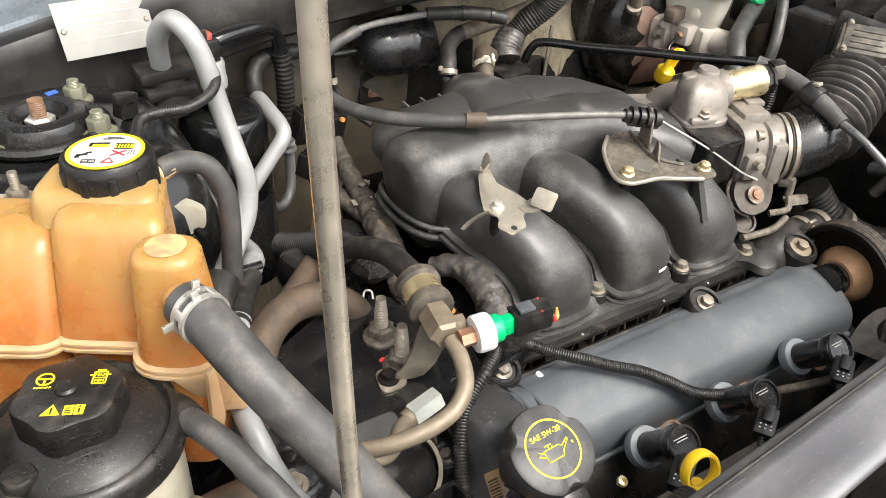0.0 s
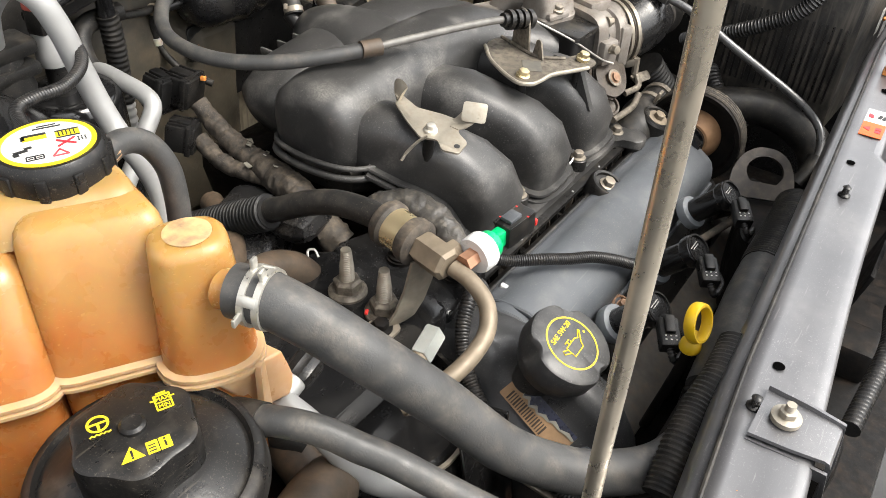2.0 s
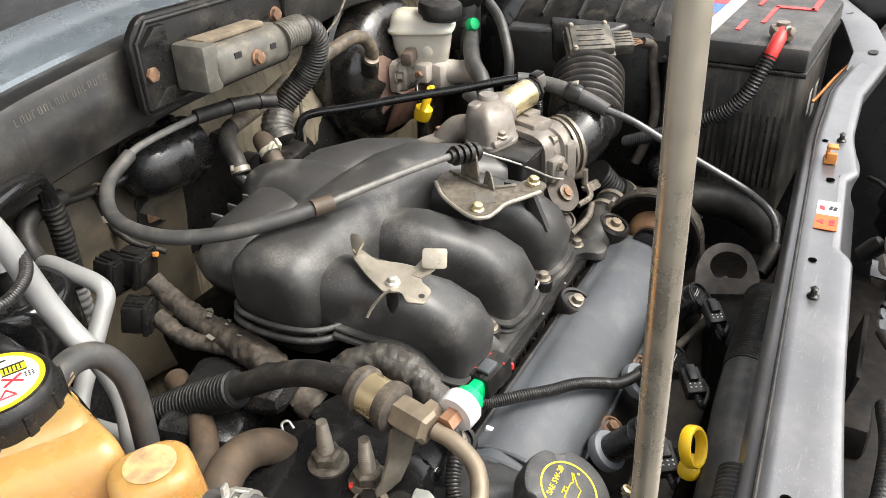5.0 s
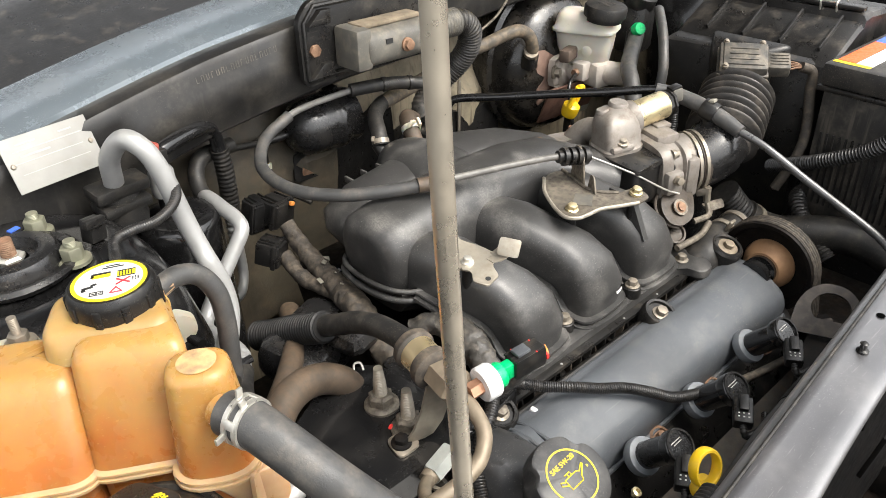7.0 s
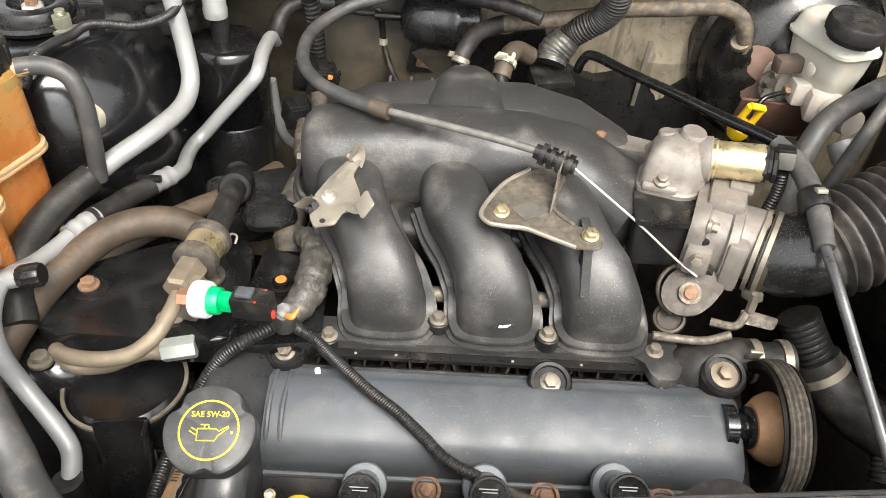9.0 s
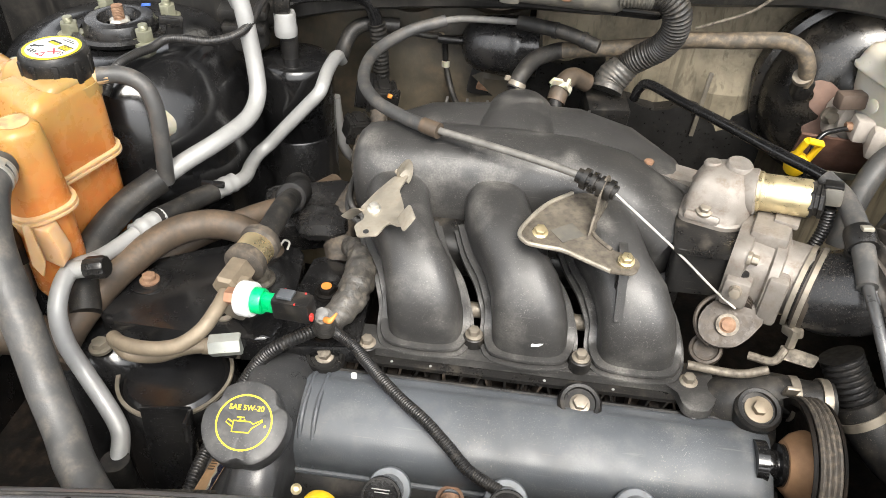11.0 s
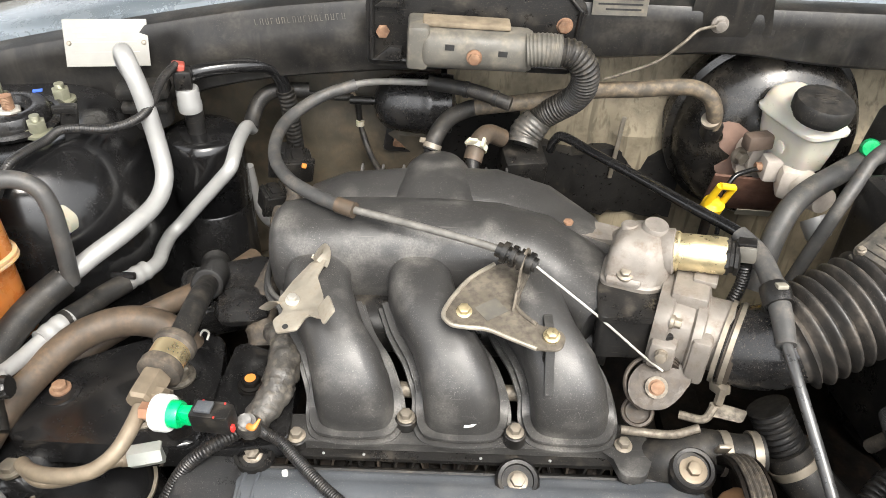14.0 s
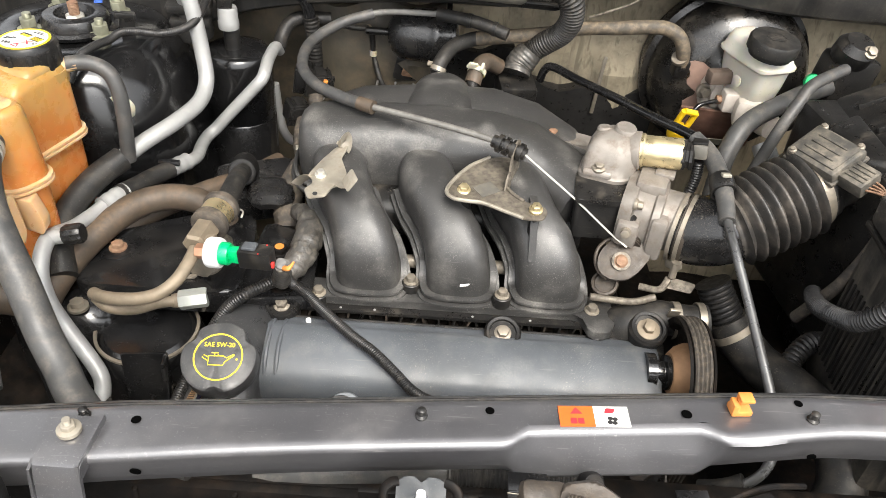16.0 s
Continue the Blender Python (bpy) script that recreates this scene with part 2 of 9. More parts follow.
M_BITUMEN = mat("flaking_bitumen", (0.012, 0.0115, 0.011), 0.35, vary=0.4, scale=50, bump=0.8, fine=300, dust=(0.22, 0.17, 0.12), amount=0.16, settle=0.2, lo=0.60, hi=0.75)
# M_DARK: base and specular cut to near black to paint deep shade; dust on top
M_DARK = mat("grimy_shade_black", (0.0045, 0.0042, 0.004), 0.55, spec=0.15, vary=0.4, scale=25, bump=0.4, fine=260, dust=(0.13, 0.085, 0.055), amount=0.16, grit=0.15)
M_BLOCK = mat("dirty_aluminium", (0.16, 0.145, 0.125), 0.6, metal=0.3, vary=0.3, scale=35, bump=0.5, fine=350, dust=(0.27, 0.19, 0.12), amount=0.6)
M_DUSTGREY = mat("dusty_grey_plastic", (0.095, 0.09, 0.078), 0.5, scale=30, dust=(0.30, 0.255, 0.19), amount=0.55, grit=0.3, settle=0.2)
M_GROUND = mat("asphalt", (0.05, 0.05, 0.05), 0.9, vary=0.3, scale=3, bump=0.4, fine=120)


# ---- building helpers ----
def part(name, bm, material, parent, label="", angle=38):
    """Links a bmesh, built in world metres, as one mesh under a thing or a part."""
    base, up = Vector((0, 0, 0)), parent
    while up:
        base = base + up.location
        up = up.parent
    bmesh.ops.recalc_face_normals(bm, faces=bm.faces)
    me = bpy.data.meshes.new(name)
    bm.to_mesh(me)
    bm.free()
    me.transform(Matrix.Translation(-base))
    me.materials.append(material)
    me.shade_smooth()
    me.set_sharp_from_angle(angle=radians(angle))
    ob = new(name, me)
    ob.parent = parent
    if label:
        tagged(ob, label)
    return ob


def thing(name, base, label, category, group="", kind=""):
    ob = new(name)
    ob.empty_display_size = 0.01
    ob.location = base
    ob.matrix_world = Matrix.Translation(base)
    return tagged(ob, label, category, group, kind)


def solo(name, bm, material, label, category, group="", kind="", angle=38):
    return tagged(part(name, bm, material, None, "", angle), label, category, group, kind)


def along(p, d, up=(0, 0, 1)):
    """A frame at p with its z along d."""
    z = Vector(d).normalized()
    u = Vector(up)
    if abs(z.dot(u)) > 0.98:
        u = Vector((0, 1, 0))
    x = u.cross(z).normalized()
    y = z.cross(x)
    m = Matrix((x, y, z)).transposed().to_4x4()
    m.translation = p
    return m


def smooth_line(pts, per=8):
    pts = [Vector(p) for p in pts]
    if len(pts) < 3:
        return [pts[0].lerp(pts[-1], i / per) for i in range(per + 1)]
    ext = [2 * pts[0] - pts[1]] + pts + [2 * pts[-1] - pts[-2]]
    out = []
    for i in range(1, len(ext) - 2):
        a, b, c, d = ext[i - 1 : i + 3]
        for k in range(per):
            t = k / per
            out.append(0.5 * (2 * b + (c - a) * t + (2 * a - 5 * b + 4 * c - d) * t * t + (3 * b - a - 3 * c + d) * t ** 3))
    return out + [pts[-1]]


def spaced(line, step):
    d = [0.0]
    for a, b in zip(line, line[1:]):
        d.append(d[-1] + (b - a).length)
    n = max(2, round(d[-1] / step))
    out, j = [], 0
    for i in range(n + 1):
        s = d[-1] * i / n
        while j < len(d) - 2 and d[j + 1] < s:
            j += 1
        f = (s - d[j]) / max(1e-9, d[j + 1] - d[j])
        out.append(line[j].lerp(line[j + 1], min(1, max(0, f))))
    return out


def skin(bm, rings, cap=True, close=False):
    vs = [[bm.verts.new(p) for p in r] for r in rings]
    n = len(vs[0])
    pairs = list(zip(vs, vs[1:])) + ([(vs[-1], vs[0])] if close else [])
    for a, b in pairs:
        for i in range(n):
            bm.faces.new((a[i], a[(i + 1) % n], b[(i + 1) % n], b[i]))
    if cap and not close:
        bm.faces.new(vs[0][::-1])
        bm.faces.new(vs[-1])
    return bm


def tube(pts, r, seg=14, per=8, ridge=None, bm=None, cap=True, squash=1.0, raw=False, lump=0.0):
    """A pipe along a line; r may vary from point to point. ridge: pitch and depth of its corrugation."""
    bm = bm or bmesh.new()
    line = [Vector(p) for p in pts] if raw else smooth_line(pts, per)
    if ridge:
        line = spaced(line, ridge[0] / 4)
    rs = [r] * len(pts) if isinstance(r, (int, float)) else list(r)
    last, rings = None, []
    for i, p in enumerate(line):
        d = (line[min(i + 1, len(line) - 1)] - line[max(i - 1, 0)]).normalized()
        if last is None:
            last = d.orthogonal().normalized()
        last = (last - d * last.dot(d)).normalized()
        v = d.cross(last)
        s = i / (len(line) - 1) * (len(rs) - 1)
        k = min(int(s), len(rs) - 2) if len(rs) > 1 else 0
        rr = rs[k] + (rs[k + 1] - rs[k]) * (s - k) if len(rs) > 1 else rs[0]
        if ridge:
            rr -= ridge[1] * (0, 0.15, 1, 0.85)[i % 4]
        ring = []
        for q in range(seg):
            o = math.cos(2 * math.pi * q / seg) * last + squash * math.sin(2 * math.pi * q / seg) * v
            k = 1 + lump * (noise.noise((p + rr * o) * 95) + 0.6 * noise.noise((p + rr * o) * 260)) if lump else 1.0
            ring.append(p + rr * k * o)
        rings.append(ring)
    return skin(bm, rings, cap)


def lathe(prof, m, seg=28, bm=None, lobes=0, depth=0.0, squash=1.0):
    """A turned body: (radius, height) pairs along the z of m. lobes: waves round the rim."""
    bm = bm or bmesh.new()
    rings = []
    for r, h in prof:
        ring = []
        for q in range(seg):
            a = 2 * math.pi * q / seg
            rr = max(r, 1e-5) * (1 + (depth * math.cos(lobes * a) if lobes else 0))
            ring.append(m @ Vector((rr * math.cos(a), squash * rr * math.sin(a), h)))
        rings.append(ring)
    skin(bm, rings)
    bmesh.ops.remove_doubles(bm, verts=bm.verts, dist=2e-5)
    return bm


def block(size, m, bevel=0.002, bm=None, segs=2, taper=1.0):
    """A bevelled box of that size, centred on m; taper shrinks its top."""
    own = bmesh.new()
    bmesh.ops.create_cube(own, size=1)
    for v in own.verts:
        k = taper if v.co.z > 0 else 1.0
        v.co = Vector((v.co.x * size[0] * k, v.co.y * size[1] * k, v.co.z * size[2]))
    if bevel:
        bmesh.ops.bevel(own, geom=own.edges[:], offset=bevel, segments=segs, profile=0.5, affect="EDGES")
    return joined(own, m, bm)


def joined(own, m, bm=None):
    own.transform(m)
    if bm is None:
        return own
    tmp = bpy.data.meshes.new("tmp")
    own.to_mesh(tmp)
    own.free()
    bm.from_mesh(tmp)
    bpy.data.meshes.remove(tmp)
    return bm


def rounded(poly, r, seg=4):
    """A polygon with rounded corners."""
    out, n = [], len(poly)
    for i in range(n):
        a, b, c = (Vector((*poly[(i + k - 1) % n], 0)) for k in range(3))
        u, v = (a - b), (c - b)
        k = min(r, 0.45 * u.length, 0.45 * v.length)
        p, q = b + u.normalized() * k, b + v.normalized() * k
        for j in range(seg + 1):
            t = j / seg
            w = p * (1 - t) ** 2 + b * 2 * t * (1 - t) + q * t * t
            out.append((w.x, w.y))
    return out


def plate(poly, h, m, bevel=0.0008, bm=None, hole=None):
    """A flat plate, its outline in the x and y of m, h thick upwards. hole: (x, y, radius)."""
    own = bmesh.new()
    if hole:
        n = len(poly)
        hx, hy, hr = hole[:3]
        kx = hole[3] if len(hole) > 3 else 1.0
        inner = []
        for x, y in poly:
            a = math.atan2(y - hy, x - hx)
            inner.append((hx + hr * kx * math.cos(a), hy + hr * math.sin(a)))
        rings = [[Vector((x, y, 0)) for x, y in poly], [Vector((x, y, h)) for x, y in poly],
                 [Vector((x, y, h)) for x, y in inner], [Vector((x, y, 0)) for x, y in inner]]
        skin(own, rings, cap=False, close=True)
    else:
        skin(own, [[Vector((x, y, 0)) for x, y in poly], [Vector((x, y, h)) for x, y in poly]])
        if bevel:
            edges = [e for e in own.edges if abs(e.verts[0].co.z - e.verts[1].co.z) < 1e-9 and e.verts[0].co.z > h / 2]
            bmesh.ops.bevel(own, geom=edges, offset=bevel, segments=2, profile=0.5, affect="EDGES")
    return joined(own, m, bm)


def disc_poly(r, n=24, kx=1.0, c=(0, 0)):
    return [(c[0] + kx * r * math.cos(2 * math.pi * i / n), c[1] + r * math.sin(2 * math.pi * i / n)) for i in range(n)]


def ring_band(r0, r1, h, m, n=32, bm=None):
    """A flat ring between two radii."""
    own = bmesh.new()
    rows = [[Vector((r * math.cos(2 * math.pi * i / n), r * math.sin(2 * math.pi * i / n), z)) for i in range(n)]
            for r, z in ((r1, 0), (r1, h), (r0, h), (r0, 0))]
    skin(own, rows, cap=False, close=True)
    return joined(own, m, bm)


def bolt(p, d, r=0.0055, h=0.006, washer=0.0095, bm=None):
    """A flanged hex bolt head standing on p along d."""
    m = along(p, d)
    bm = lathe([(0, -0.002), (washer, -0.002), (washer, 0.0012), (r * 1.15, 0.0022)], m, 20, bm)
    return plate(rounded(disc_poly(r * 1.12, 6), 0.0006, 2), h, m @ Matrix.Translation((0, 0, 0.002)), 0.0008, bm)


def bent(pts, c, u, v):
    """2-D points laid on the plane at c with axes u and v."""
    return [Vector(c) + x * Vector(u) + y * Vector(v) for x, y in pts]


def oval(c, u, v, a, b, n=28, e=2.6):
    """A superellipse ring round c in the plane of u and v."""
    out = []
    for i in range(n):
        t = 2 * math.pi * i / n
        ct, st = math.cos(t), math.sin(t)
        out.append(Vector(c) + a * math.copysign(abs(ct) ** (2 / e), ct) * Vector(u) + b * math.copysign(abs(st) ** (2 / e), st) * Vector(v))
    return out


def lettering(text, size, m, bm=None, h=0.0003):
    """Raised or printed letters in the built-in font, centred on m."""
    cu = bpy.data.curves.new("text", "FONT")
    cu.body, cu.size, cu.align_x, cu.align_y, cu.extrude = text, size, "CENTER", "CENTER", h
    cu.offset = size * 0.012
    tmp = bpy.data.objects.new("text", cu)
    scene.collection.objects.link(tmp)
    bpy.context.view_layer.update()
    me = bpy.data.meshes.new_from_object(tmp.evaluated_get(bpy.context.evaluated_depsgraph_get()))
    own = bmesh.new()
    own.from_mesh(me)
    bpy.data.objects.remove(tmp)
    bpy.data.curves.remove(cu)
    bpy.data.meshes.remove(me)
    return joined(own, m, bm)


def bars(rows, m, bm=None, h=0.0003):
    """Unreadable print: plain bars (x, y, width, height) on m."""
    bm = bm or bmesh.new()
    for x, y, w, t in rows:
        block((w, t, h), m @ Matrix.Translation((x, y, h / 2)), 0, bm)
    return bm


# ---- the setting ----
def sheet(name, xs, prof, material, label, category, back=0.004):
    """A pressed panel: prof(x) gives (y, z) pairs, swept over xs and thickened."""
    bm = bmesh.new()
    grid = [[bm.verts.new((x, y, z)) for y, z in prof(x)] for x in xs]
    for a, b in zip(grid, grid[1:]):
        for i in range(len(a) - 1):
            bm.faces.new((a[i], a[i + 1], b[i + 1], b[i]))
    bmesh.ops.recalc_face_normals(bm, faces=bm.faces)
    bmesh.ops.solidify(bm, geom=bm.faces[:], thickness=back)
    return solo(name, bm, material, label, category, kind="structure")


def spread(a, b, n):
    return [a + (b - a) * i / (n - 1) for i in range(n)]


bm = bmesh.new()
bmesh.ops.create_grid(bm, x_segments=8, y_segments=8, size=600)
solo("ground", bm, M_GROUND, "dark grey asphalt ground under the car", "ground", kind="structure")

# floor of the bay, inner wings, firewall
# the floor's near-black colour includes the shade under the engine
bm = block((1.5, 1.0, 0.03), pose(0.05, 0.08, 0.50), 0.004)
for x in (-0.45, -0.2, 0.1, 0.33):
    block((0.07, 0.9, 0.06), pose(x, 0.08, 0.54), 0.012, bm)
solo("bay_floor", bm, M_DARK, "grimy undertray and subframe beneath the engine, near black for shade", "undertray", kind="structure")
bm = block((0.03, 1.1, 0.62), pose(-0.70, 0.05, 0.78), 0.006)
solo("wall_west", bm, M_BLACKPAINT, "black painted inner wing panel", "inner wing", kind="structure")
bm = block((0.03, 1.1, 0.60), pose(0.80, 0.05, 0.77), 0.006)
solo("wall_east", bm, M_BLACKPAINT, "black painted inner wing panel", "inner wing", kind="structure")


def fire_prof(x):
    w = 0.012 * math.sin(x * 19) + 0.008 * math.sin(x * 43 + 1)
    return [(0.50 + w * 0.3, 0.50), (0.50 + w, 0.66), (0.495 + w, 0.78), (0.487 + w, 0.86), (0.476 + w * 0.6, 0.92), (0.486 - w, 0.97), (0.497 - w, 1.01), (0.52, 1.045), (0.53, 1.10)]


sheet("wall_north", spread(-0.72, 0.82, 60), fire_prof, M_FIREWALL, "dusty olive-grey firewall with insulation", "firewall", 0.008)


def cowl_top(x):
    return 1.128 - 0.17 * max(0.0, -0.02 - x) ** 1.45 - 0.01 * max(0, x - 0.1)


def cowl_y(x):
    return 0.392 - 0.13 * max(0.0, -x - 0.22) ** 1.1


def cowl_prof(x):
    t, y = cowl_top(x), cowl_y(x)
    low = 0.092 + 0.02 * math.exp(-((x + 0.42) / 0.08) ** 2) - 0.012 * math.exp(-((x - 0.3) / 0.1) ** 2) - 0.020 * max(0.0, min(1.0, (x - 0.05) / 0.08))
    pan = 0.007 if -0.335 < x < -0.135 else 0.0
    return [(y + 0.14, t - low - 0.012), (y + 0.05, t - low - 0.006), (y + 0.012, t - low), (y + 0.003, t - low + 0.006), (y, t - low + 0.02), (y - pan, t - low + 0.032),
            (y - pan, t - 0.03), (y - 0.001, t - 0.02), (y, t - 0.008), (y + 0.004, t - 0.002), (y + 0.012, t), (y + 0.05, t + 0.002)]


sheet("cowl_panel", spread(-0.70, 0.82, 160), cowl_prof, mat("dusty_black_cowl_paint", (0.010, 0.0097, 0.0095), 0.40, spec=0.45, scale=12, bump=0.08, dust=(0.30, 0.265, 0.215), amount=0.15, lo=0.42, hi=0.72, settle=0.2, grit=0.15, streak=0.06), "black painted cowl panel below the windscreen", "cowl panel", 0.003)


def scuttle_prof(x):
    t, y = cowl_top(x), cowl_y(x)
    return [(y + 0.030, t - 0.004), (y + 0.032, t + 0.006), (y + 0.040, t + 0.011), (y + 0.07, t + 0.016), (y + 0.115, t + 0.022), (y + 0.125, t + 0.020), (y + 0.128, t + 0.008)]


sheet("scuttle_trim", spread(-0.70, 0.82, 60), scuttle_prof, M_BODY, "silver-blue painted body edge above the cowl", "body panel", 0.003)


def grille_prof(x):
    t, y = cowl_top(x), cowl_y(x)
    return [(y + 0.129, t + 0.004), (y + 0.135, t + 0.016), (y + 0.18, t + 0.030), (y + 0.26, t + 0.045), (y + 0.40, t + 0.06)]


sheet("cowl_grille", spread(-0.70, 0.82, 40), grille_prof, M_PLASTIC, "black plastic cowl cover at the windscreen base", "cowl cover", 0.004)
bm = bmesh.new()
skin(bm, [[Vector((x, y, z)) for y, z in ((0.70, 1.17), (1.25, 1.62), (1.252, 1.615), (0.702, 1.165))] for x in (-0.70, 0.82)])
M_GLASS = mat("windscreen_glass", (0.02, 0.024, 0.026), 0.05, vary=0.05, bump=0)
solo("windscreen", bm, M_GLASS, "dark windscreen glass behind the cowl", "windscreen", kind="structure")

# raised hood over the bay, held by the prop rod
hood = thing("hood", (0.05, 0.52, 1.18), "raised car hood with a dark insulation liner underneath", "hood")
mh = Matrix.Translation((0.05, 0.224, 1.628)) @ pose(0, 0, 0, -57, 0, 0)
part("skin", block((1.46, 1.06, 0.006), mh @ Matrix.Translation((0, 0, 0.012)), 0.002), M_BODY, hood, "silver-blue outer skin")
part("inner_frame", block((1.40, 1.02, 0.010), mh, 0.003), M_BLACKPAINT, hood, "dark painted inner frame")
part("liner", block((1.10, 0.76, 0.012), mh @ Matrix.Translation((0, 0.02, -0.010)), 0.005), mat("grey_black_felt", (0.022, 0.022, 0.023), 0.9, spec=0.2, vary=0.3, scale=20, bump=0.5, fine=500), hood, "dark insulation liner")

# ---- front crossmember ----
def cm_y(x):
    return -0.244 + 0.060 * (x + 0.15) - 0.06 * max(0.0, x - 0.28) - 0.16 * max(0.0, x - 0.42) - 0.04 * max(0.0, -x - 0.26)


def cm_z(x):
    return 0.967 + 0.054 * x - 0.02 * max(0.0, x - 0.2)


crossmember = thing("radiator_crossmember", (0.02, -0.27, 0.93), "dark grey metallic painted steel front crossmember with holes", "crossmember")
bm = bmesh.new()
rings = []
for x in spread(-0.68, 0.80, 240):
    y, z = cm_y(x), cm_z(x)
    w = 0.053 + 0.006 * math.exp(-((x + 0.3) / 0.12) ** 2) - 0.008 * max(0, min(1, (x - 0.20) / 0.1))
    rec = max(0.0, min(1.0, (x - 0.036) / 0.014)) * max(0.0, min(1.0, (0.200 - x) / 0.018))
    w -= 0.010 * rec
    rise = 0.002 * math.exp(-((x - 0.225) / 0.020) ** 2)
    sect = [(0.004, -0.034), (0.001, -0.012), (-0.0005, -0.0075), (-0.0035, -0.006), (-0.0075, -0.0045), (-0.0095, -0.0030), (-0.013, -0.0006),
            (-0.018, -0.0005), (-0.030, -0.0012), (-0.036, -0.0004), (-w + 0.008, -0.0005), (-w + 0.0025, -0.0010), (-w, -0.0030), (-w - 0.0010 - rise, -0.0060),
            (-w - 0.0004 - 0.0016 * rec, -0.0085), (-w + 0.002 - 0.0075 * rec, -0.018), (-w + 0.006 - 0.0190 * rec, -0.034), (-w + 0.008 - 0.0205 * rec, -0.038), (-w + 0.012 - 0.014 * rec, -0.047), (-w + 0.020, -0.047), (-w + 0.020, -0.030)]
    rings.append([Vector((x, y + a, z + b)) for a, b in sect])
skin(bm, rings)
part("beam", bm, M_CROSS, crossmember, angle=50)
bm = tube([(x, cm_y(x) - 0.0085, cm_z(x) - 0.0030) for x in spread(-0.66, 0.78, 40)], 0.0016, 8, 2)
part("sealant_bead", bm, M_RUBBER, crossmember, "dark sealant bead along the rear edge")
for x, o, r in ((-0.243, 0.026, 0.0030), (0.022, 0.022, 0.0028), (0.172, 0.028, 0.0034), (0.262, 0.018, 0.0026)):
    bm = lathe([(0, 0.0), (r, 0.0), (r + 0.0008, 0.0009), (0, 0.0009)], along((x, cm_y(x) - o, cm_z(x) - 0.0008), (0, 0, 1)), 18)
    part("hole", bm, M_VOID, crossmember, "dark drilled hole")
for x, o, r in ((-0.238, 0.067, 0.0042), (0.27, 0.062, 0.0035), (-0.205, 0.063, 0.0035)):
    bm = lathe([(0, 0.0), (r, 0.0), (r, 0.001), (0, 0.001)], along((x, cm_y(x) - o + 0.0125, cm_z(x) - 0.024), (0, -0.97, -0.2)), 18)
    part("hole", bm, M_VOID, crossmember, "dark drilled hole")
for x, o in ((-0.030, 0.026), (0.268, 0.034), (-0.283, 0.020)):
    m = along((x, cm_y(x) - o, cm_z(x)), (0, 0, 1))
    bm = lathe([(0, -0.003), (0.0045, -0.003), (0.005, 0.0005), (0.003, 0.002), (0.0025, 0.006), (0.0035, 0.007), (0, 0.010)], m, 10)
    block((0.008, 0.002, 0.005), m @ Matrix.Translation((0, 0, 0.004)), 0.0006, bm)
    part("push_clip", bm, M_PLASTIC, crossmember, "small black plastic push clip")

# warning label: orange half with a triangle and a book, white half with a hand and fan symbol
lab = thing("warning_label", (0.11, -0.262, 0.97), "orange and white printed warning label stuck on the crossmember", "label")
lx, ly = 0.101, cm_y(0.101) - 0.0290
mlab = pose(lx, ly, cm_z(lx) - 0.0002, 0, -2.4, 2.0) @ Matrix.Scale(0.92, 4)
part("orange_panel", block((0.029, 0.021, 0.0006), mlab @ Matrix.Translation((-0.0145, 0, 0.0002)), 0.0), M_PRINT_O, lab, "orange panel")
part("white_panel", block((0.029, 0.021, 0.0006), mlab @ Matrix.Translation((0.0145, 0, 0.0002)), 0.0), M_PRINT_W, lab, "white panel")
bm = plate([(-0.0195, 0.0025), (-0.0095, 0.0025), (-0.0145, 0.0090)], 0.0003, mlab @ Matrix.Translation((0, 0, 0.0006)), 0)
part("triangle_symbol", bm, M_PRINT_R, lab, "dark red warning triangle")
bm = bars([(-0.0175, -0.005, 0.005, 0.0055), (-0.0115, -0.005, 0.005, 0.0055)], mlab @ Matrix.Translation((0, 0, 0.0006)))
part("book_symbol", bm, M_PRINT_R, lab, "dark red open book symbol")
bm = plate(rounded([(0.0085, 0.003), (0.0165, 0.0035), (0.0185, 0.008), (0.0105, 0.0085)], 0.0015), 0.0003, mlab @ Matrix.Translation((0, 0, 0.0006)), 0)
part("glove_symbol", bm, M_PRINT_R, lab, "red glove-shaped symbol")
bm = bmesh.new()
for k in range(4):
    a = k * math.pi / 2 + 0.6
    plate(disc_poly(0.0019, 10, 1.2, (0.0145 + 0.0028 * math.cos(a), -0.0045 + 0.0028 * math.sin(a))), 0.0003, mlab @ Matrix.Translation((0, 0, 0.0006)), 0, bm)
part("fan_symbol", bm, M_PRINT_K, lab, "black fan symbol")

# orange hood-stop clip
clip = thing("orange_clip", (0.213, -0.247, 0.972), "orange plastic clip pushed into the crossmember", "clip")
m = pose(0.213, -0.247, cm_z(0.213), 0, 0, 5)
bm = block((0.016, 0.012, 0.005), m @ Matrix.Translation((0, 0, 0.002)), 0.001)
block((0.009, 0.0035, 0.014), m @ Matrix.Translation((0.001, 0.003, 0.009)), 0.001, bm)
block((0.011, 0.010, 0.003), m @ Matrix.Translation((0.001, -0.001, 0.0155)), 0.001, bm)
block((0.005, 0.010, 0.009), m @ Matrix.Translation((-0.006, -0.001, 0.007)), 0.001, bm)
part("clip_body", bm, M_ORANGE, clip)

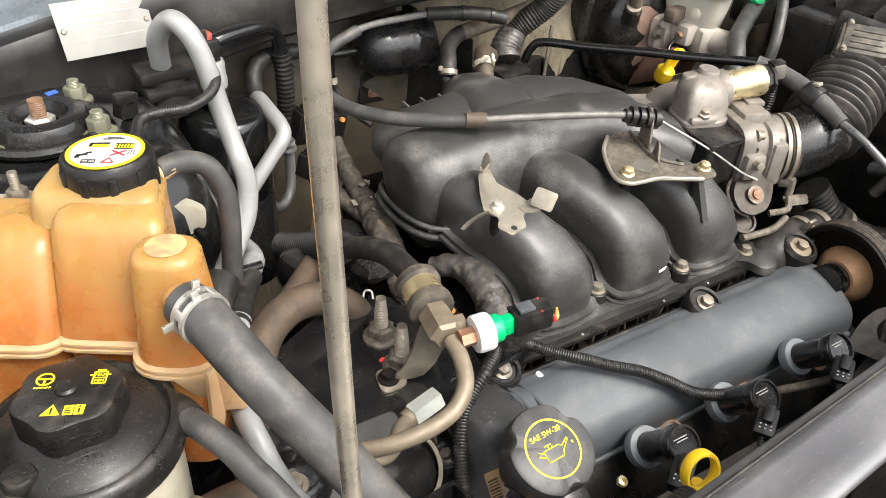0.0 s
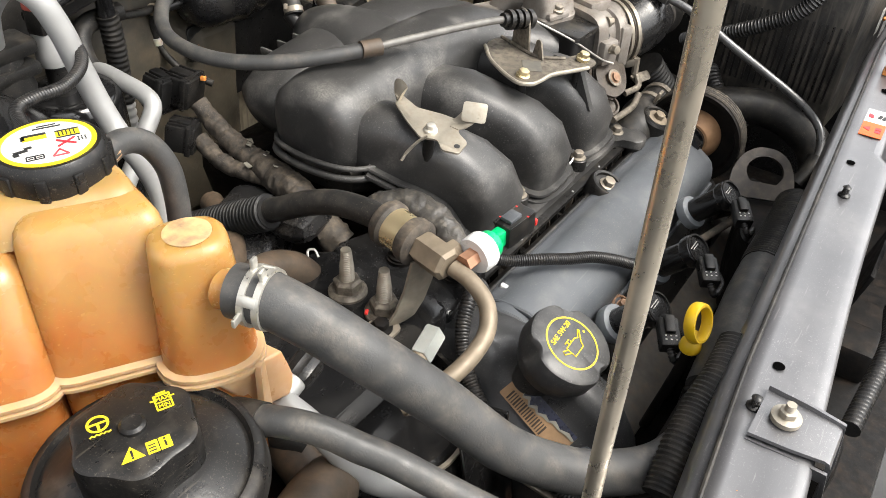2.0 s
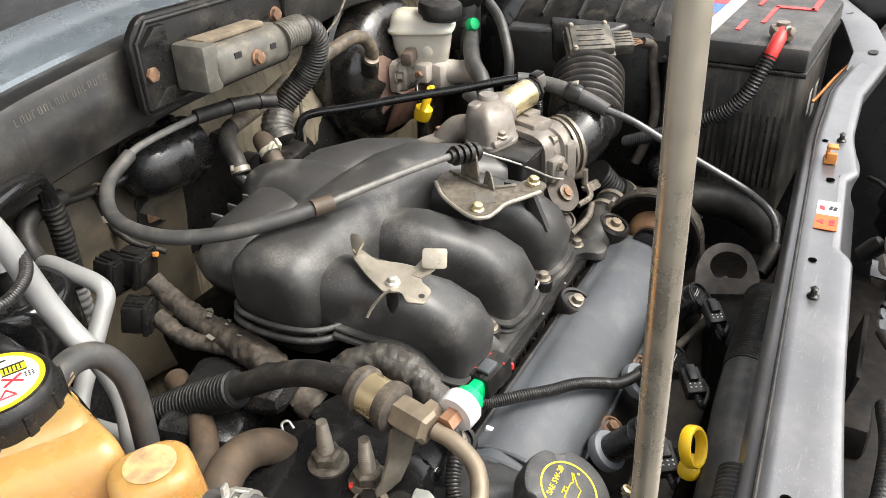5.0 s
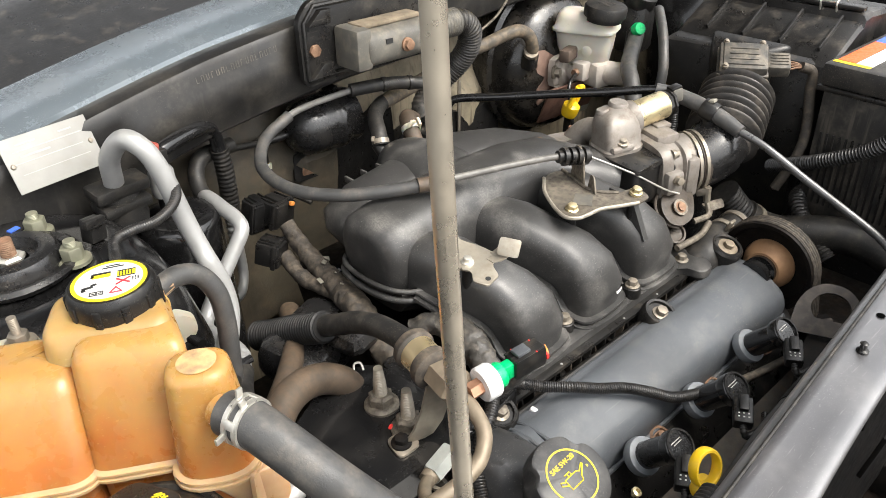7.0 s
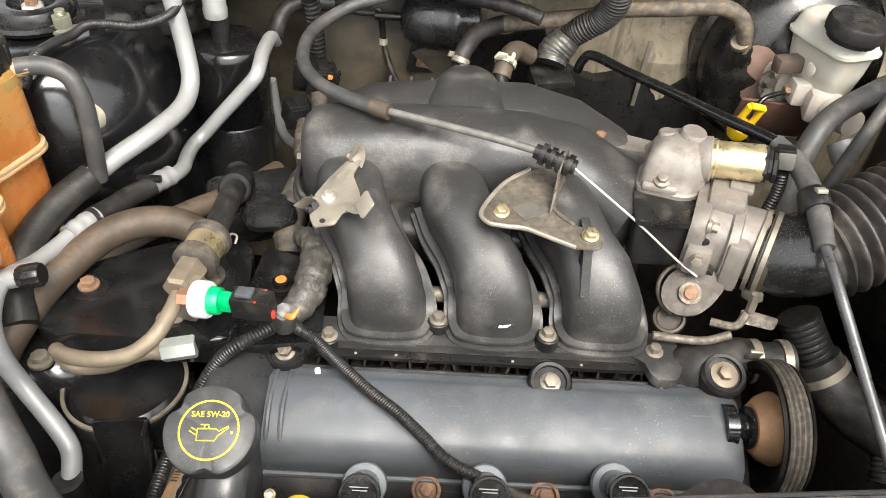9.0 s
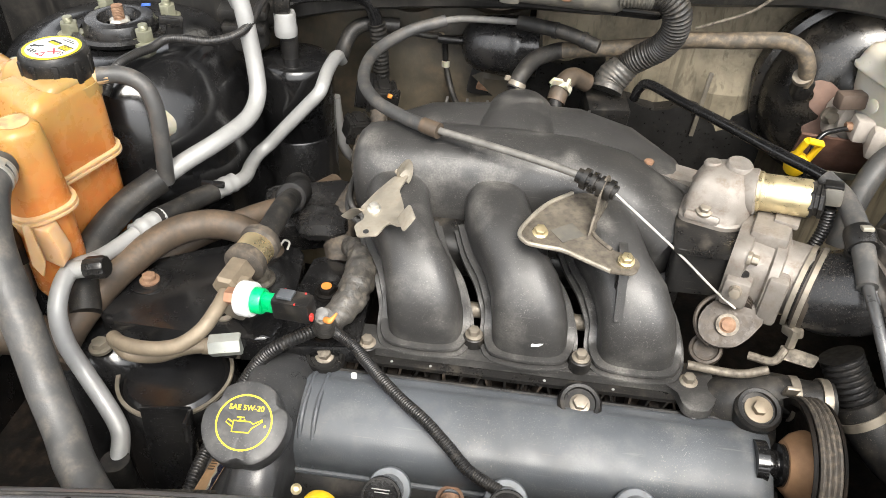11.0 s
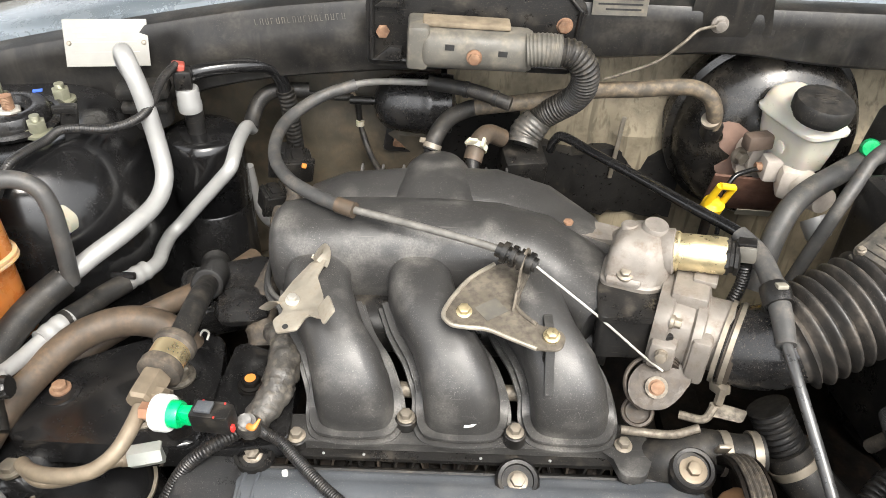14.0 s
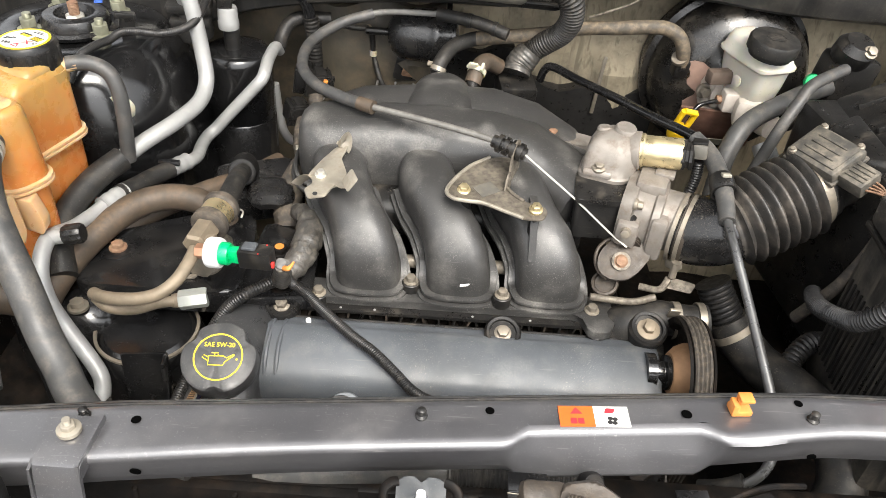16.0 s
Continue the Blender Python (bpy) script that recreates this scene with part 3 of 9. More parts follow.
# hood bump-stop bracket at the crossmember's end
brk = thing("mount_bracket", (-0.29, -0.31, 0.935), "grey painted steel bracket bolted on the crossmember", "bracket")
bz = 0.9545
bm = bmesh.new()
rings = []
for (xa, xb), y, z in (((-0.3075, -0.2665), -0.276, bz), ((-0.3050, -0.2668), -0.300, bz), ((-0.3015, -0.2672), -0.3175, bz - 0.0003), ((-0.3010, -0.2674), -0.3205, bz - 0.0015), ((-0.3012, -0.2676), -0.3220, bz - 0.005), ((-0.3035, -0.2690), -0.3245, bz - 0.030), ((-0.3060, -0.2705), -0.3265, bz - 0.060)):
    rings.append([Vector((xa + (xb - xa) * f, y, z)) for f in (0, 0.06, 0.5, 0.94, 1)])
grid = [[bm.verts.new(v) for v in r] for r in rings]
for a, b in zip(grid, grid[1:]):
    for i in range(4):
        bm.faces.new((a[i], a[i + 1], b[i + 1], b[i]))
bmesh.ops.recalc_face_normals(bm, faces=bm.faces)
bmesh.ops.solidify(bm, geom=bm.faces[:], thickness=0.0025)
part("bracket_plate", bm, M_CROSS, brk, "folded bracket plate", 30)
for nm, x0, x1, hh in (("side_flange", -0.2665, -0.2690, 0.0035), ("side_flange", -0.3080, -0.3045, -0.004)):
    bm = bmesh.new()
    skin(bm, [[Vector((xx - 0.0011, y, z + dz)), Vector((xx + 0.0011, y, z + dz)), Vector((xx + 0.0011, y, z - 0.012)), Vector((xx - 0.0011, y, z - 0.012))] for xx, y, z, dz in ((x0, -0.276, bz, hh), ((x0 + x1) / 2, -0.300, bz, hh), (x1, -0.3215, bz - 0.002, hh), (x1 - 0.001, -0.3260, bz - 0.030, 0.0), (x1 - 0.002, -0.3275, bz - 0.056, 0.0))])
    part(nm, bm, M_CROSS, brk, "upturned side flange")
bm = bolt((-0.286, -0.291, 0.9575), (0, 0, 1), 0.0050, 0.0042, 0.0088)
tube([(-0.286, -0.291, 0.961), (-0.286, -0.291, 0.9685)], 0.0030, 10, 6, ridge=(0.0012, 0.0004), bm=bm)
part("nut", bm, M_TABS, brk, "dusty flange nut on a stud")

# radiator shroud, fan hose and dark parts in front of and below the crossmember
rad = thing("radiator", (0.05, -0.235, 0.55), "dusty radiator behind the crossmember, near black for shade", "radiator")
# radiator parts take the near-black colour for the shade behind the crossmember
part("core", block((1.1, 0.03, 0.30), pose(0.05, -0.237, 0.70), 0.004), M_DARK, rad)
part("top_tank", block((1.16, 0.042, 0.045), pose(0.05, -0.240, 0.845 - 0.02), 0.010), M_DARK, rad, "black plastic top tank")
for k in range(12):
    part("tank_rib", block((0.006, 0.046, 0.040), pose(-0.44 + 0.085 * k, -0.240, 0.823), 0.002), M_DARK, rad)

# hood latch
latch = thing("hood_latch", (-0.026, -0.318, 0.90), "dusty steel hood latch with a white plastic pin", "hood latch")
ml0 = Matrix.Translation((-0.0265, -0.327, 0.944)) @ pose(0, 0, 0, 38, 0, 0) @ Matrix.Scale(0.60, 4)
shield = rounded([(-0.030, 0.026), (-0.022, 0.034), (-0.006, 0.034), (-0.004, 0.028), (0.004, 0.028), (0.006, 0.034), (0.022, 0.034), (0.030, 0.026), (0.029, -0.012), (0.018, -0.030), (-0.018, -0.030), (-0.029, -0.012)], 0.005)
part("housing", plate(shield, 0.004, ml0, 0.0015), mat("worn_blue_grey_steel", (0.04, 0.044, 0.048), 0.5, metal=0.3, vary=0.2, scale=30, dust=(0.16, 0.15, 0.135), amount=0.25, grit=0.4, scratch=0.15), latch, "worn blue-grey shield plate")
for r0, r1, h in ((0.0165, 0.0185, 0.003), (0.0105, 0.0125, 0.004)):
    part("pressed_ring", ring_band(r0, r1, h, ml0 @ Matrix.Translation((0, -0.004, 0.004)), 36), bpy.data.materials["worn_blue_grey_steel"], latch, "pressed ring round the pin")
part("pin_seat", block((0.012, 0.009, 0.004), ml0 @ Matrix.Translation((0, -0.010, 0.0058)), 0.001), M_DARK, latch, "dark pin seat")
bm = tube([(-0.0265, -0.331, 0.944), (-0.0265, -0.332, 0.956), (-0.0265, -0.331, 0.967)], [0.0046, 0.0042, 0.0032], 14, 4)
part("pin", bm, M_WHITE, latch, "white plastic pin")
for sx in (-1, 1):
    bm = tube([ml0 @ Vector((sx * 0.032, -0.030, -0.006)), ml0 @ Vector((sx * 0.042, -0.004, 0.0)), ml0 @ Vector((sx * 0.044, 0.016, 0.004)), ml0 @ Vector((sx * 0.036, 0.026, 0.004)), ml0 @ Vector((sx * 0.028, 0.028, 0.002))], 0.0026, 10, 5, squash=1.6)
    part("hook", bm, M_DARK, latch, "glossy black catch hook")
part("side_bolt", bolt(ml0 @ Vector((0.036, -0.002, 0.002)), (0.3, -0.6, 0.7), 0.005, 0.005, 0.0085), M_BRACKET, latch, "dusty bolt head")
part("back_plate", block((0.090, 0.004, 0.050), pose(-0.028, -0.302, 0.905, 10, 0, 0), 0.001), M_DARK, latch, "dark backing plate")

# grille opening panel with a printed caution plate
gp = thing("front_panel", (0.12, -0.43, 0.86), "scuffed grey front grille panel with a tan foam edge", "panel")
mg = pose(0.13, -0.430, 0.903, 12, -3, 3)
M_PANEL = mat("scuffed_grey_panel", (0.085, 0.087, 0.090), 0.3, spec=0.7, vary=0.2, scale=14, dust=(0.26, 0.235, 0.20), amount=0.4, scratch=0.3)
part("panel", block((1.1, 0.16, 0.012), mg, 0.004), M_PANEL, gp)
part("edge_strip", block((1.1, 0.009, 0.010), mg @ Matrix.Translation((0, 0.0845, 0.004)), 0.003), mat("dusty_tan_edge", (0.24, 0.175, 0.105), 0.7, scale=40, dust=(0.4, 0.32, 0.2), amount=0.5), gp, "dusty tan foam edge")
cp = thing("caution_plate", (0.14, -0.45, 0.915), "clear caution plate with white unreadable print", "label")
mc = mg @ Matrix.Translation((-0.065, 0.030, 0.0066))
part("backing", block((0.166, 0.076, 0.001), mc, 0), M_PANEL, cp, "clear grey film")
part("print_block", bars([(0.002 - 0.002 * (k % 3), 0.027 - 0.0068 * k, 0.138 - 0.005 * (k % 2), 0.0036) for k in range(8)], mc @ Matrix.Translation((0, 0, 0.0006))), M_PRINT_W, cp, "white lines of unreadable print")
part("print_border", bars([(0, 0.0355, 0.155, 0.0014), (0, -0.0355, 0.155, 0.0014), (0.0775, 0, 0.004, 0.071), (-0.0775, 0, 0.004, 0.071)], mc @ Matrix.Translation((0, 0, 0.0006))), M_PRINT_W, cp, "white border")
part("red_rule", bars([(0.030, -0.012, 0.05, 0.002)], mc @ Matrix.Translation((0, 0, 0.0012))), M_PRINT_R, cp, "thin red line")

# horn, brace and clutter before the radiator
bm = plate(rounded([(-0.017, -0.014), (0.017, -0.014), (0.017, 0.014), (-0.017, 0.014)], 0.003), 0.003, pose(0.170, -0.333, 0.952, 8, 4, 30), 0.0008, hole=(0.0, 0.0, 0.006))
block((0.032, 0.003, 0.026), pose(0.178, -0.346, 0.940, 8, 4, 30), 0.0008, bm)
tube([(0.182, -0.343, 0.948), (0.215, -0.362, 0.944), (0.30, -0.37, 0.93), (0.42, -0.36, 0.90)], 0.0095, 12, 6, bm=bm)
solo("bumper_stay", bm, M_GRIME, "grey steel stay bolted before the radiator", "stay")
tube_bm = tube([(0.170, -0.330, 0.955), (0.190, -0.316, 0.957), (0.225, -0.300, 0.956), (0.262, -0.288, 0.945)], 0.0025, 8)
solo("release_cable", tube_bm, M_DARK, "thin grey hood release cable", "cable")
bm = block((0.05, 0.045, 0.05), pose(0.235, -0.335, 0.915, 15, 0, 20), 0.006)
block((0.03, 0.02, 0.03), pose(0.215, -0.315, 0.945, 15, 0, 20), 0.005, bm)
solo("horn", bm, M_DARK, "dark dusty horn before the radiator", "horn")
bm = block((0.024, 0.02, 0.02), pose(0.205, -0.33, 0.940, 10, 0, 10), 0.004)
solo("connector_plug", bm, M_RUST, "faded red connector plug by the horn", "connector")
lbr = thing("latch_bracket", (0.06, -0.32, 0.90), "black angle bracket with worn bright edges below the crossmember", "bracket", "angle brackets below the crossmember")
part("top_flange", block((0.046, 0.026, 0.003), pose(0.050, -0.322, 0.9245, 6, 0, 0), 0.0008), M_BLACKPAINT, lbr)
part("front_flange", block((0.046, 0.003, 0.050), pose(0.050, -0.3355, 0.900, -6, 0, 0), 0.0008), M_BLACKPAINT, lbr)
part("worn_edge", tube([(0.026, -0.3362, 0.9242), (0.040, -0.3368, 0.9236), (0.058, -0.3364, 0.9238), (0.074, -0.3362, 0.9242)], 0.0008, 8, 4, lump=0.5), M_STEEL, lbr, "bright worn edge")
part("bolt", bolt((0.054, -0.3375, 0.905), (0, -0.8, 0.6), 0.0050, 0.005, 0.0090), M_STEEL, lbr, "zinc bolt with a washer")
lbr.location += Vector((-0.004, 0.012, 0.040))
lbr.scale = (0.62, 0.62, 0.62)
lbr = thing("latch_bracket", (0.185, -0.33, 0.90), "black angle bracket with a bright chipped top edge", "bracket", "angle brackets below the crossmember")
part("front_flange", block((0.034, 0.003, 0.044), pose(0.190, -0.338, 0.905, -8, 0, 4), 0.0008), M_BLACKPAINT, lbr)
part("top_flange", block((0.034, 0.022, 0.003), pose(0.189, -0.328, 0.9265, 4, 0, 4), 0.0008), M_BLACKPAINT, lbr)
part("worn_edge", tube([(0.172, -0.3400, 0.9262), (0.184, -0.3402, 0.9270), (0.197, -0.3394, 0.9262), (0.207, -0.3386, 0.9268)], 0.0008, 8, 4, lump=0.5), M_STEEL, lbr, "bright chipped edge")
lbr.location += Vector((-0.020, 0.012, 0.040))
lbr.scale = (0.70, 0.70, 0.70)
lev = thing("release_lever", (0.12, -0.33, 0.91), "dusty cast hood release lever with a pivot", "lever")
bm = plate(rounded([(-0.030, -0.012), (-0.010, -0.014), (0.012, -0.010), (0.036, -0.020), (0.042, -0.010), (0.012, 0.008), (-0.004, 0.016), (-0.026, 0.010)], 0.005), 0.008, Matrix.Translation((0.122, -0.333, 0.912)) @ pose(0, 0, 0, 48, 0, -6), 0.002)
part("lever_arm", bm, M_GRIME, lev)
part("pivot", lathe([(0, 0), (0.0085, 0), (0.0085, 0.014), (0.006, 0.017), (0, 0.017)], along((0.104, -0.338, 0.912), (0, -0.7, 0.7)), 22), M_GRIME, lev, "round pivot boss")
part("spring", tube([(0.098, -0.340, 0.925), (0.112, -0.344, 0.926), (0.126, -0.346, 0.920), (0.150, -0.345, 0.908)], 0.0036, 10, 6, ridge=(0.0024, 0.0009)), M_GRIME, lev, "coiled return spring")
part("dusty_guard", block((0.038, 0.020, 0.024), pose(0.083, -0.328, 0.908, 20, 8, 5), 0.007), M_GRIME, lev, "dusty brown guard")
lev.location += Vector((-0.022, 0.014, 0.040))
bm = lathe([(0, -0.02), (0.0085, -0.02), (0.0090, -0.004), (0.007, 0.002), (0, 0.003)], along((0.098, -0.306, 0.955), (0, -0.6, 0.8)), 28)
solo("rubber_buffer", bm, M_DARK, "round black rubber buffer below the crossmember", "buffer")
bm = tube([(-0.21, -0.33, 0.90), (-0.12, -0.335, 0.905), (-0.06, -0.33, 0.90)], 0.007, 10, 10, ridge=(0.004, 0.001))
solo("wiring_duct", bm, M_LOOM, "black corrugated wiring run under the crossmember", "wiring")
bm = block((0.10, 0.10, 0.10), pose(-0.40, -0.36, 0.90, 8, 0, 8), 0.02)
block((0.04, 0.03, 0.05), pose(-0.335, -0.345, 0.93, 0, 0, 10), 0.006, bm)
solo("headlamp_back", bm, M_PLASTIC, "black plastic back of the headlamp", "headlamp housing")

# ---- strut tower ----
tower = thing("strut_tower", (-0.50, 0.27, 0.52), "black painted suspension strut tower with a rubber mount", "strut tower")
bm = bmesh.new()
rings = []
for k, (z, r, e) in enumerate(((0.53, 0.155, 4), (0.80, 0.148, 3.6), (0.92, 0.140, 3.2), (0.975, 0.128, 2.8), (1.000, 0.118, 2.5), (1.015, 0.107, 2.3), (1.021, 0.095, 2.1), (1.022, 0.070, 2), (1.019, 0.062, 2), (1.017, 0.058, 2))):
    rings.append(oval((-0.500, 0.268 + 0.01 * (k < 3), z), (1, 0, 0), (0, 1, 0), r, r * 1.03, 48, e))
skin(bm, rings)
for y, z in ((0.16, 0.90), (0.24, 0.86)):
    tube([(-0.375, y, z), (-0.35, y, z)], 0.004, 8, 2, bm=bm)
part("tower_body", bm, M_BLACKPAINT, tower)
bm = lathe([(0.030, 0.0), (0.053, 0.002), (0.056, 0.007), (0.052, 0.010), (0.045, 0.008), (0.044, 0.003), (0.041, 0.004), (0.040, 0.014), (0.037, 0.019), (0.030, 0.021), (0.024, 0.020), (0.021, 0.012), (0, 0.012)], along((-0.494, 0.272, 1.018), (0, 0, 1)), 40)
part("rubber_mount", bm, M_GLOSS, tower, "black rubber strut mount")
bm = lathe([(0, 0), (0.0125, 0), (0.0125, 0.004), (0.010, 0.006), (0, 0.006)], along((-0.494, 0.272, 1.029), (0, 0, 1)), 6)
lathe([(0, 0), (0.0145, 0), (0.0145, 0.002), (0, 0.002)], along((-0.494, 0.272, 1.028), (0, 0, 1)), 20, bm)
part("centre_nut", bm, M_ZINC, tower, "zinc plated centre nut")
bm = tube([(-0.494, 0.272, 1.030), (-0.494, 0.272, 1.050)], 0.0065, 14, 8, ridge=(0.0018, 0.0005))
part("strut_stud", bm, M_RUST, tower, "rusty threaded strut stud")
for x, y in ((-0.458, 0.318), (-0.452, 0.243), (-0.535, 0.320), (-0.540, 0.245)):
    bm = bolt((x, y, 1.0235), (0, 0, 1), 0.0088, 0.012, 0.0142)
    tube([(x, y, 1.03), (x, y, 1.0435)], 0.0054, 10, 6, ridge=(0.0014, 0.0004), bm=bm)
    part("flange_nut", bm, mat("olive_zinc", (0.26, 0.26, 0.19), 0.38, metal=0.6, vary=0.2, scale=70, dust=(0.25, 0.22, 0.16), amount=0.5) if x == -0.458 and y == 0.318 else bpy.data.materials["olive_zinc"], tower, "dull greenish steel flange nut on a stud")
bm = block((0.010, 0.006, 0.0012), pose(-0.478, 0.308, 1.0385, 0, 0, 20), 0)
part("paint_mark", bm, M_PRINT_B, tower, "blue paint mark")

# right-hand strut tower, seen past the air box
bm = lathe([(0.12, -0.5), (0.12, -0.06), (0.11, -0.02), (0.095, 0.0), (0.07, 0.004), (0.068, -0.006), (0.05, -0.006), (0.048, 0.010), (0.030, 0.014), (0, 0.014)], along((0.70, 0.33, 1.03), (0, 0, 1)), 44)
solo("far_strut_tower", bm, M_BLACKPAINT, "black strut tower beyond the air filter box", "strut tower")
bm = bmesh.new()
skin(bm, [[Vector((x, y, z)) for x, z in ((0.815, 1.02), (0.818, 1.050), (0.832, 1.062), (0.90, 1.070), (0.96, 1.05), (1.00, 1.00), (1.00, 0.90), (0.98, 0.90))] for y in (-0.45, -0.2, 0.0, 0.13)])
solo("wing_edge", bm, M_BODY, "silver painted wing edge beside the bay", "body panel", kind="structure")
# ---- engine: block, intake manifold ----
# block colour is grime plus painted shade below the manifold
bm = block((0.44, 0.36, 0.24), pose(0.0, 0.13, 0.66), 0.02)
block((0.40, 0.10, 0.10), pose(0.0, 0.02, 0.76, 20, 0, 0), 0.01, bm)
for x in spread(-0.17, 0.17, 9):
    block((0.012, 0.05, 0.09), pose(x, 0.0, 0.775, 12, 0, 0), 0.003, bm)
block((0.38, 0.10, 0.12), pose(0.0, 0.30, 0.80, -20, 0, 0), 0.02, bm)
solo("engine_block", bm, M_DARK, "grimy engine block below the manifold, near black for shade", "engine")

man = thing("intake_manifold", (0.0, 0.10, 0.835), "dusty black nylon V6 intake manifold with three front runners", "intake manifold")
STATIONS = ((0.175, 0.922, 0.031, 0.034, -0.050), (0.140, 0.926, 0.0325, 0.036, -0.047), (0.108, 0.926, 0.0340, 0.038, -0.042), (0.080, 0.916, 0.0345, 0.038, -0.030),
            (0.058, 0.904, 0.0355, 0.038, -0.014), (0.040, 0.890, 0.0360, 0.038, -0.005), (0.032, 0.874, 0.0366, 0.036, -0.001), (0.032, 0.858, 0.0368, 0.031, 0.0005), (0.033, 0.840, 0.0368, 0.029, 0.0005))


def runner_rings(x0, grow=0.0):
    rings = []
    for i, (y, z, a, b, dx) in enumerate(STATIONS):
        p, q = STATIONS[max(i - 1, 0)], STATIONS[min(i + 1, len(STATIONS) - 1)]
        d = Vector((0, q[0] - p[0], q[1] - p[1])).normalized()
        v = Vector((0, d.z, -d.y))
        if v.z < 0 and i < 5:
            v = -v
        v = Vector((0, -abs(v.y), abs(v.z)))
        rings.append(oval((x0 + dx, y, z), (1, 0, 0), v, a + grow, b + grow, 36, 2.5 + 0.12 * i))
    return rings


RUNNERS = (-0.101, 0.001, 0.103)
for x0 in RUNNERS:
    part("runner", skin(bmesh.new(), runner_rings(x0)), M_MANIFOLD, man, "curved black nylon runner", 60)
    sides = []
    for i, (y, z, a, b, dx) in enumerate(STATIONS[2:8]):
        k = (0.010, 0.012, 0.012, 0.010, 0.006, 0.0)[i]
        sides.append((y + 0.004, z - k, a + 0.003, dx))
    left = [(x0 + dx - a, y, z) for y, z, a, dx in sides]
    right = [(x0 + dx + a, y, z) for y, z, a, dx in sides][::-1]
    front = [(x0 - 0.0405, 0.026, 0.857), (x0 - 0.037, 0.010, 0.853), (x0 - 0.028, 0.002, 0.8515), (x0, -0.0005, 0.851), (x0 + 0.028, 0.002, 0.8515), (x0 + 0.037, 0.010, 0.853), (x0 + 0.0405, 0.026, 0.857)]
    run = left[:-1] + front + right[1:]
    for nm, dz, oi, oo, h, lbl in (("seam_rim", 0.0, 0.008, 0.0038, 0.0016, "raised weld seam round the runner"), ("seam_lip", -0.0065, 0.010, 0.0075, 0.0019, "lower lip of the weld seam")):
        line = smooth_line(run, 4)
        mid = Vector((x0 - 0.01, 0.05, 0))
        rows = []
        for k, p in enumerate(line):
            d = line[min(k + 1, len(line) - 1)] - line[max(k - 1, 0)]
            o = Vector((d.y, -d.x, 0)).normalized()
            if o.dot(Vector((p.x, p.y, 0)) - mid) < 0:
                o = -o
            c = p + Vector((0, 0, dz))
            rows.append([c - o * oi - Vector((0, 0, h)), c + o * oo - Vector((0, 0, h)), c + o * (oo + 0.0004), c + o * oo + Vector((0, 0, h)), c - o * oi + Vector((0, 0, h * 1.6))])
        part(nm, skin(bmesh.new(), rows), M_MANIFOLD, man, lbl, 30)
# white scrape on the middle runner
part("scrape", plate(rounded([(-0.006, -0.0018), (0.002, -0.0008), (0.006, 0.0022), (0.001, 0.0016), (-0.002, 0.0006), (-0.005, 0.0012)], 0.0006, 2), 0.0004, along((0.008, -0.0085, 0.8795), (0, -0.86, 0.50)), 0), M_PRINT_W, man, "small white scrape")
part("scratch", plate([(-0.0012, -0.012), (0.0012, -0.012), (0.0009, 0.013), (-0.0009, 0.013)], 0.0005, along((0.088, 0.0205, 0.9135), (0.0, -0.68, 0.73)), 0), M_PRINT_K, man, "dark gouge")

# plenum: a fat pipe across the engine that turns forward at the throttle
cl = [((-0.197, 0.174, 0.932), 0.030, 0.028), ((-0.194, 0.174, 0.932), 0.041, 0.040), ((-0.185, 0.174, 0.933), 0.048, 0.047), ((-0.165, 0.175, 0.934), 0.0505, 0.050),
      ((-0.10, 0.177, 0.936), 0.049, 0.051), ((-0.03, 0.177, 0.937), 0.049, 0.051), ((0.03, 0.175, 0.936), 0.0485, 0.0505), ((0.07, 0.165, 0.934), 0.047, 0.049),
      ((0.100, 0.150, 0.926), 0.045, 0.045), ((0.125, 0.127, 0.922), 0.043, 0.041), ((0.145, 0.100, 0.918), 0.041, 0.038)]
bm = bmesh.new()
rings = []
for i, (c, a, b) in enumerate(cl):
    d = (Vector(cl[min(i + 1, len(cl) - 1)][0]) - Vector(cl[max(i - 1, 0)][0])).normalized()
    u = Vector((0, 0, 1)).cross(d).normalized()
    rings.append(oval(c, u, d.cross(u), a, b, 40, 2.5))
part("plenum", skin(bm, rings), M_MANIFOLD, man, "black nylon plenum chamber", 60)
rimp = [(-0.13, 0.104, 0.914), (-0.165, 0.106, 0.915), (-0.190, 0.118, 0.916), (-0.203, 0.146, 0.917), (-0.204, 0.19, 0.917), (-0.190, 0.220, 0.916), (-0.14, 0.232, 0.914)]
part("plenum_rim", tube(rimp, 0.0028, 10, 5), M_MANIFOLD, man, "weld seam round the plenum end", 60)
part("plenum_lip", tube([(x * 1.01, y, z - 0.010) for x, y, z in rimp], 0.0036, 8, 5), M_MANIFOLD, man, "lower lip of the plenum seam", 60)
bm = bmesh.new()
rings = []
for c, a, b in (((-0.188, 0.175, 0.897), 0.050, 0.02), ((-0.10, 0.168, 0.878), 0.072, 0.032), ((0.0, 0.168, 0.878), 0.074, 0.032), ((0.09, 0.155, 0.882), 0.066, 0.028), ((0.14, 0.12, 0.89), 0.05, 0.02)):
    rings.append(oval(c, (0, 1, 0), (0, 0, 1), a, b, 28, 3))
part("lower_shell", skin(bm, rings), M_PLASTIC, man, "black lower shell of the plenum", 60)

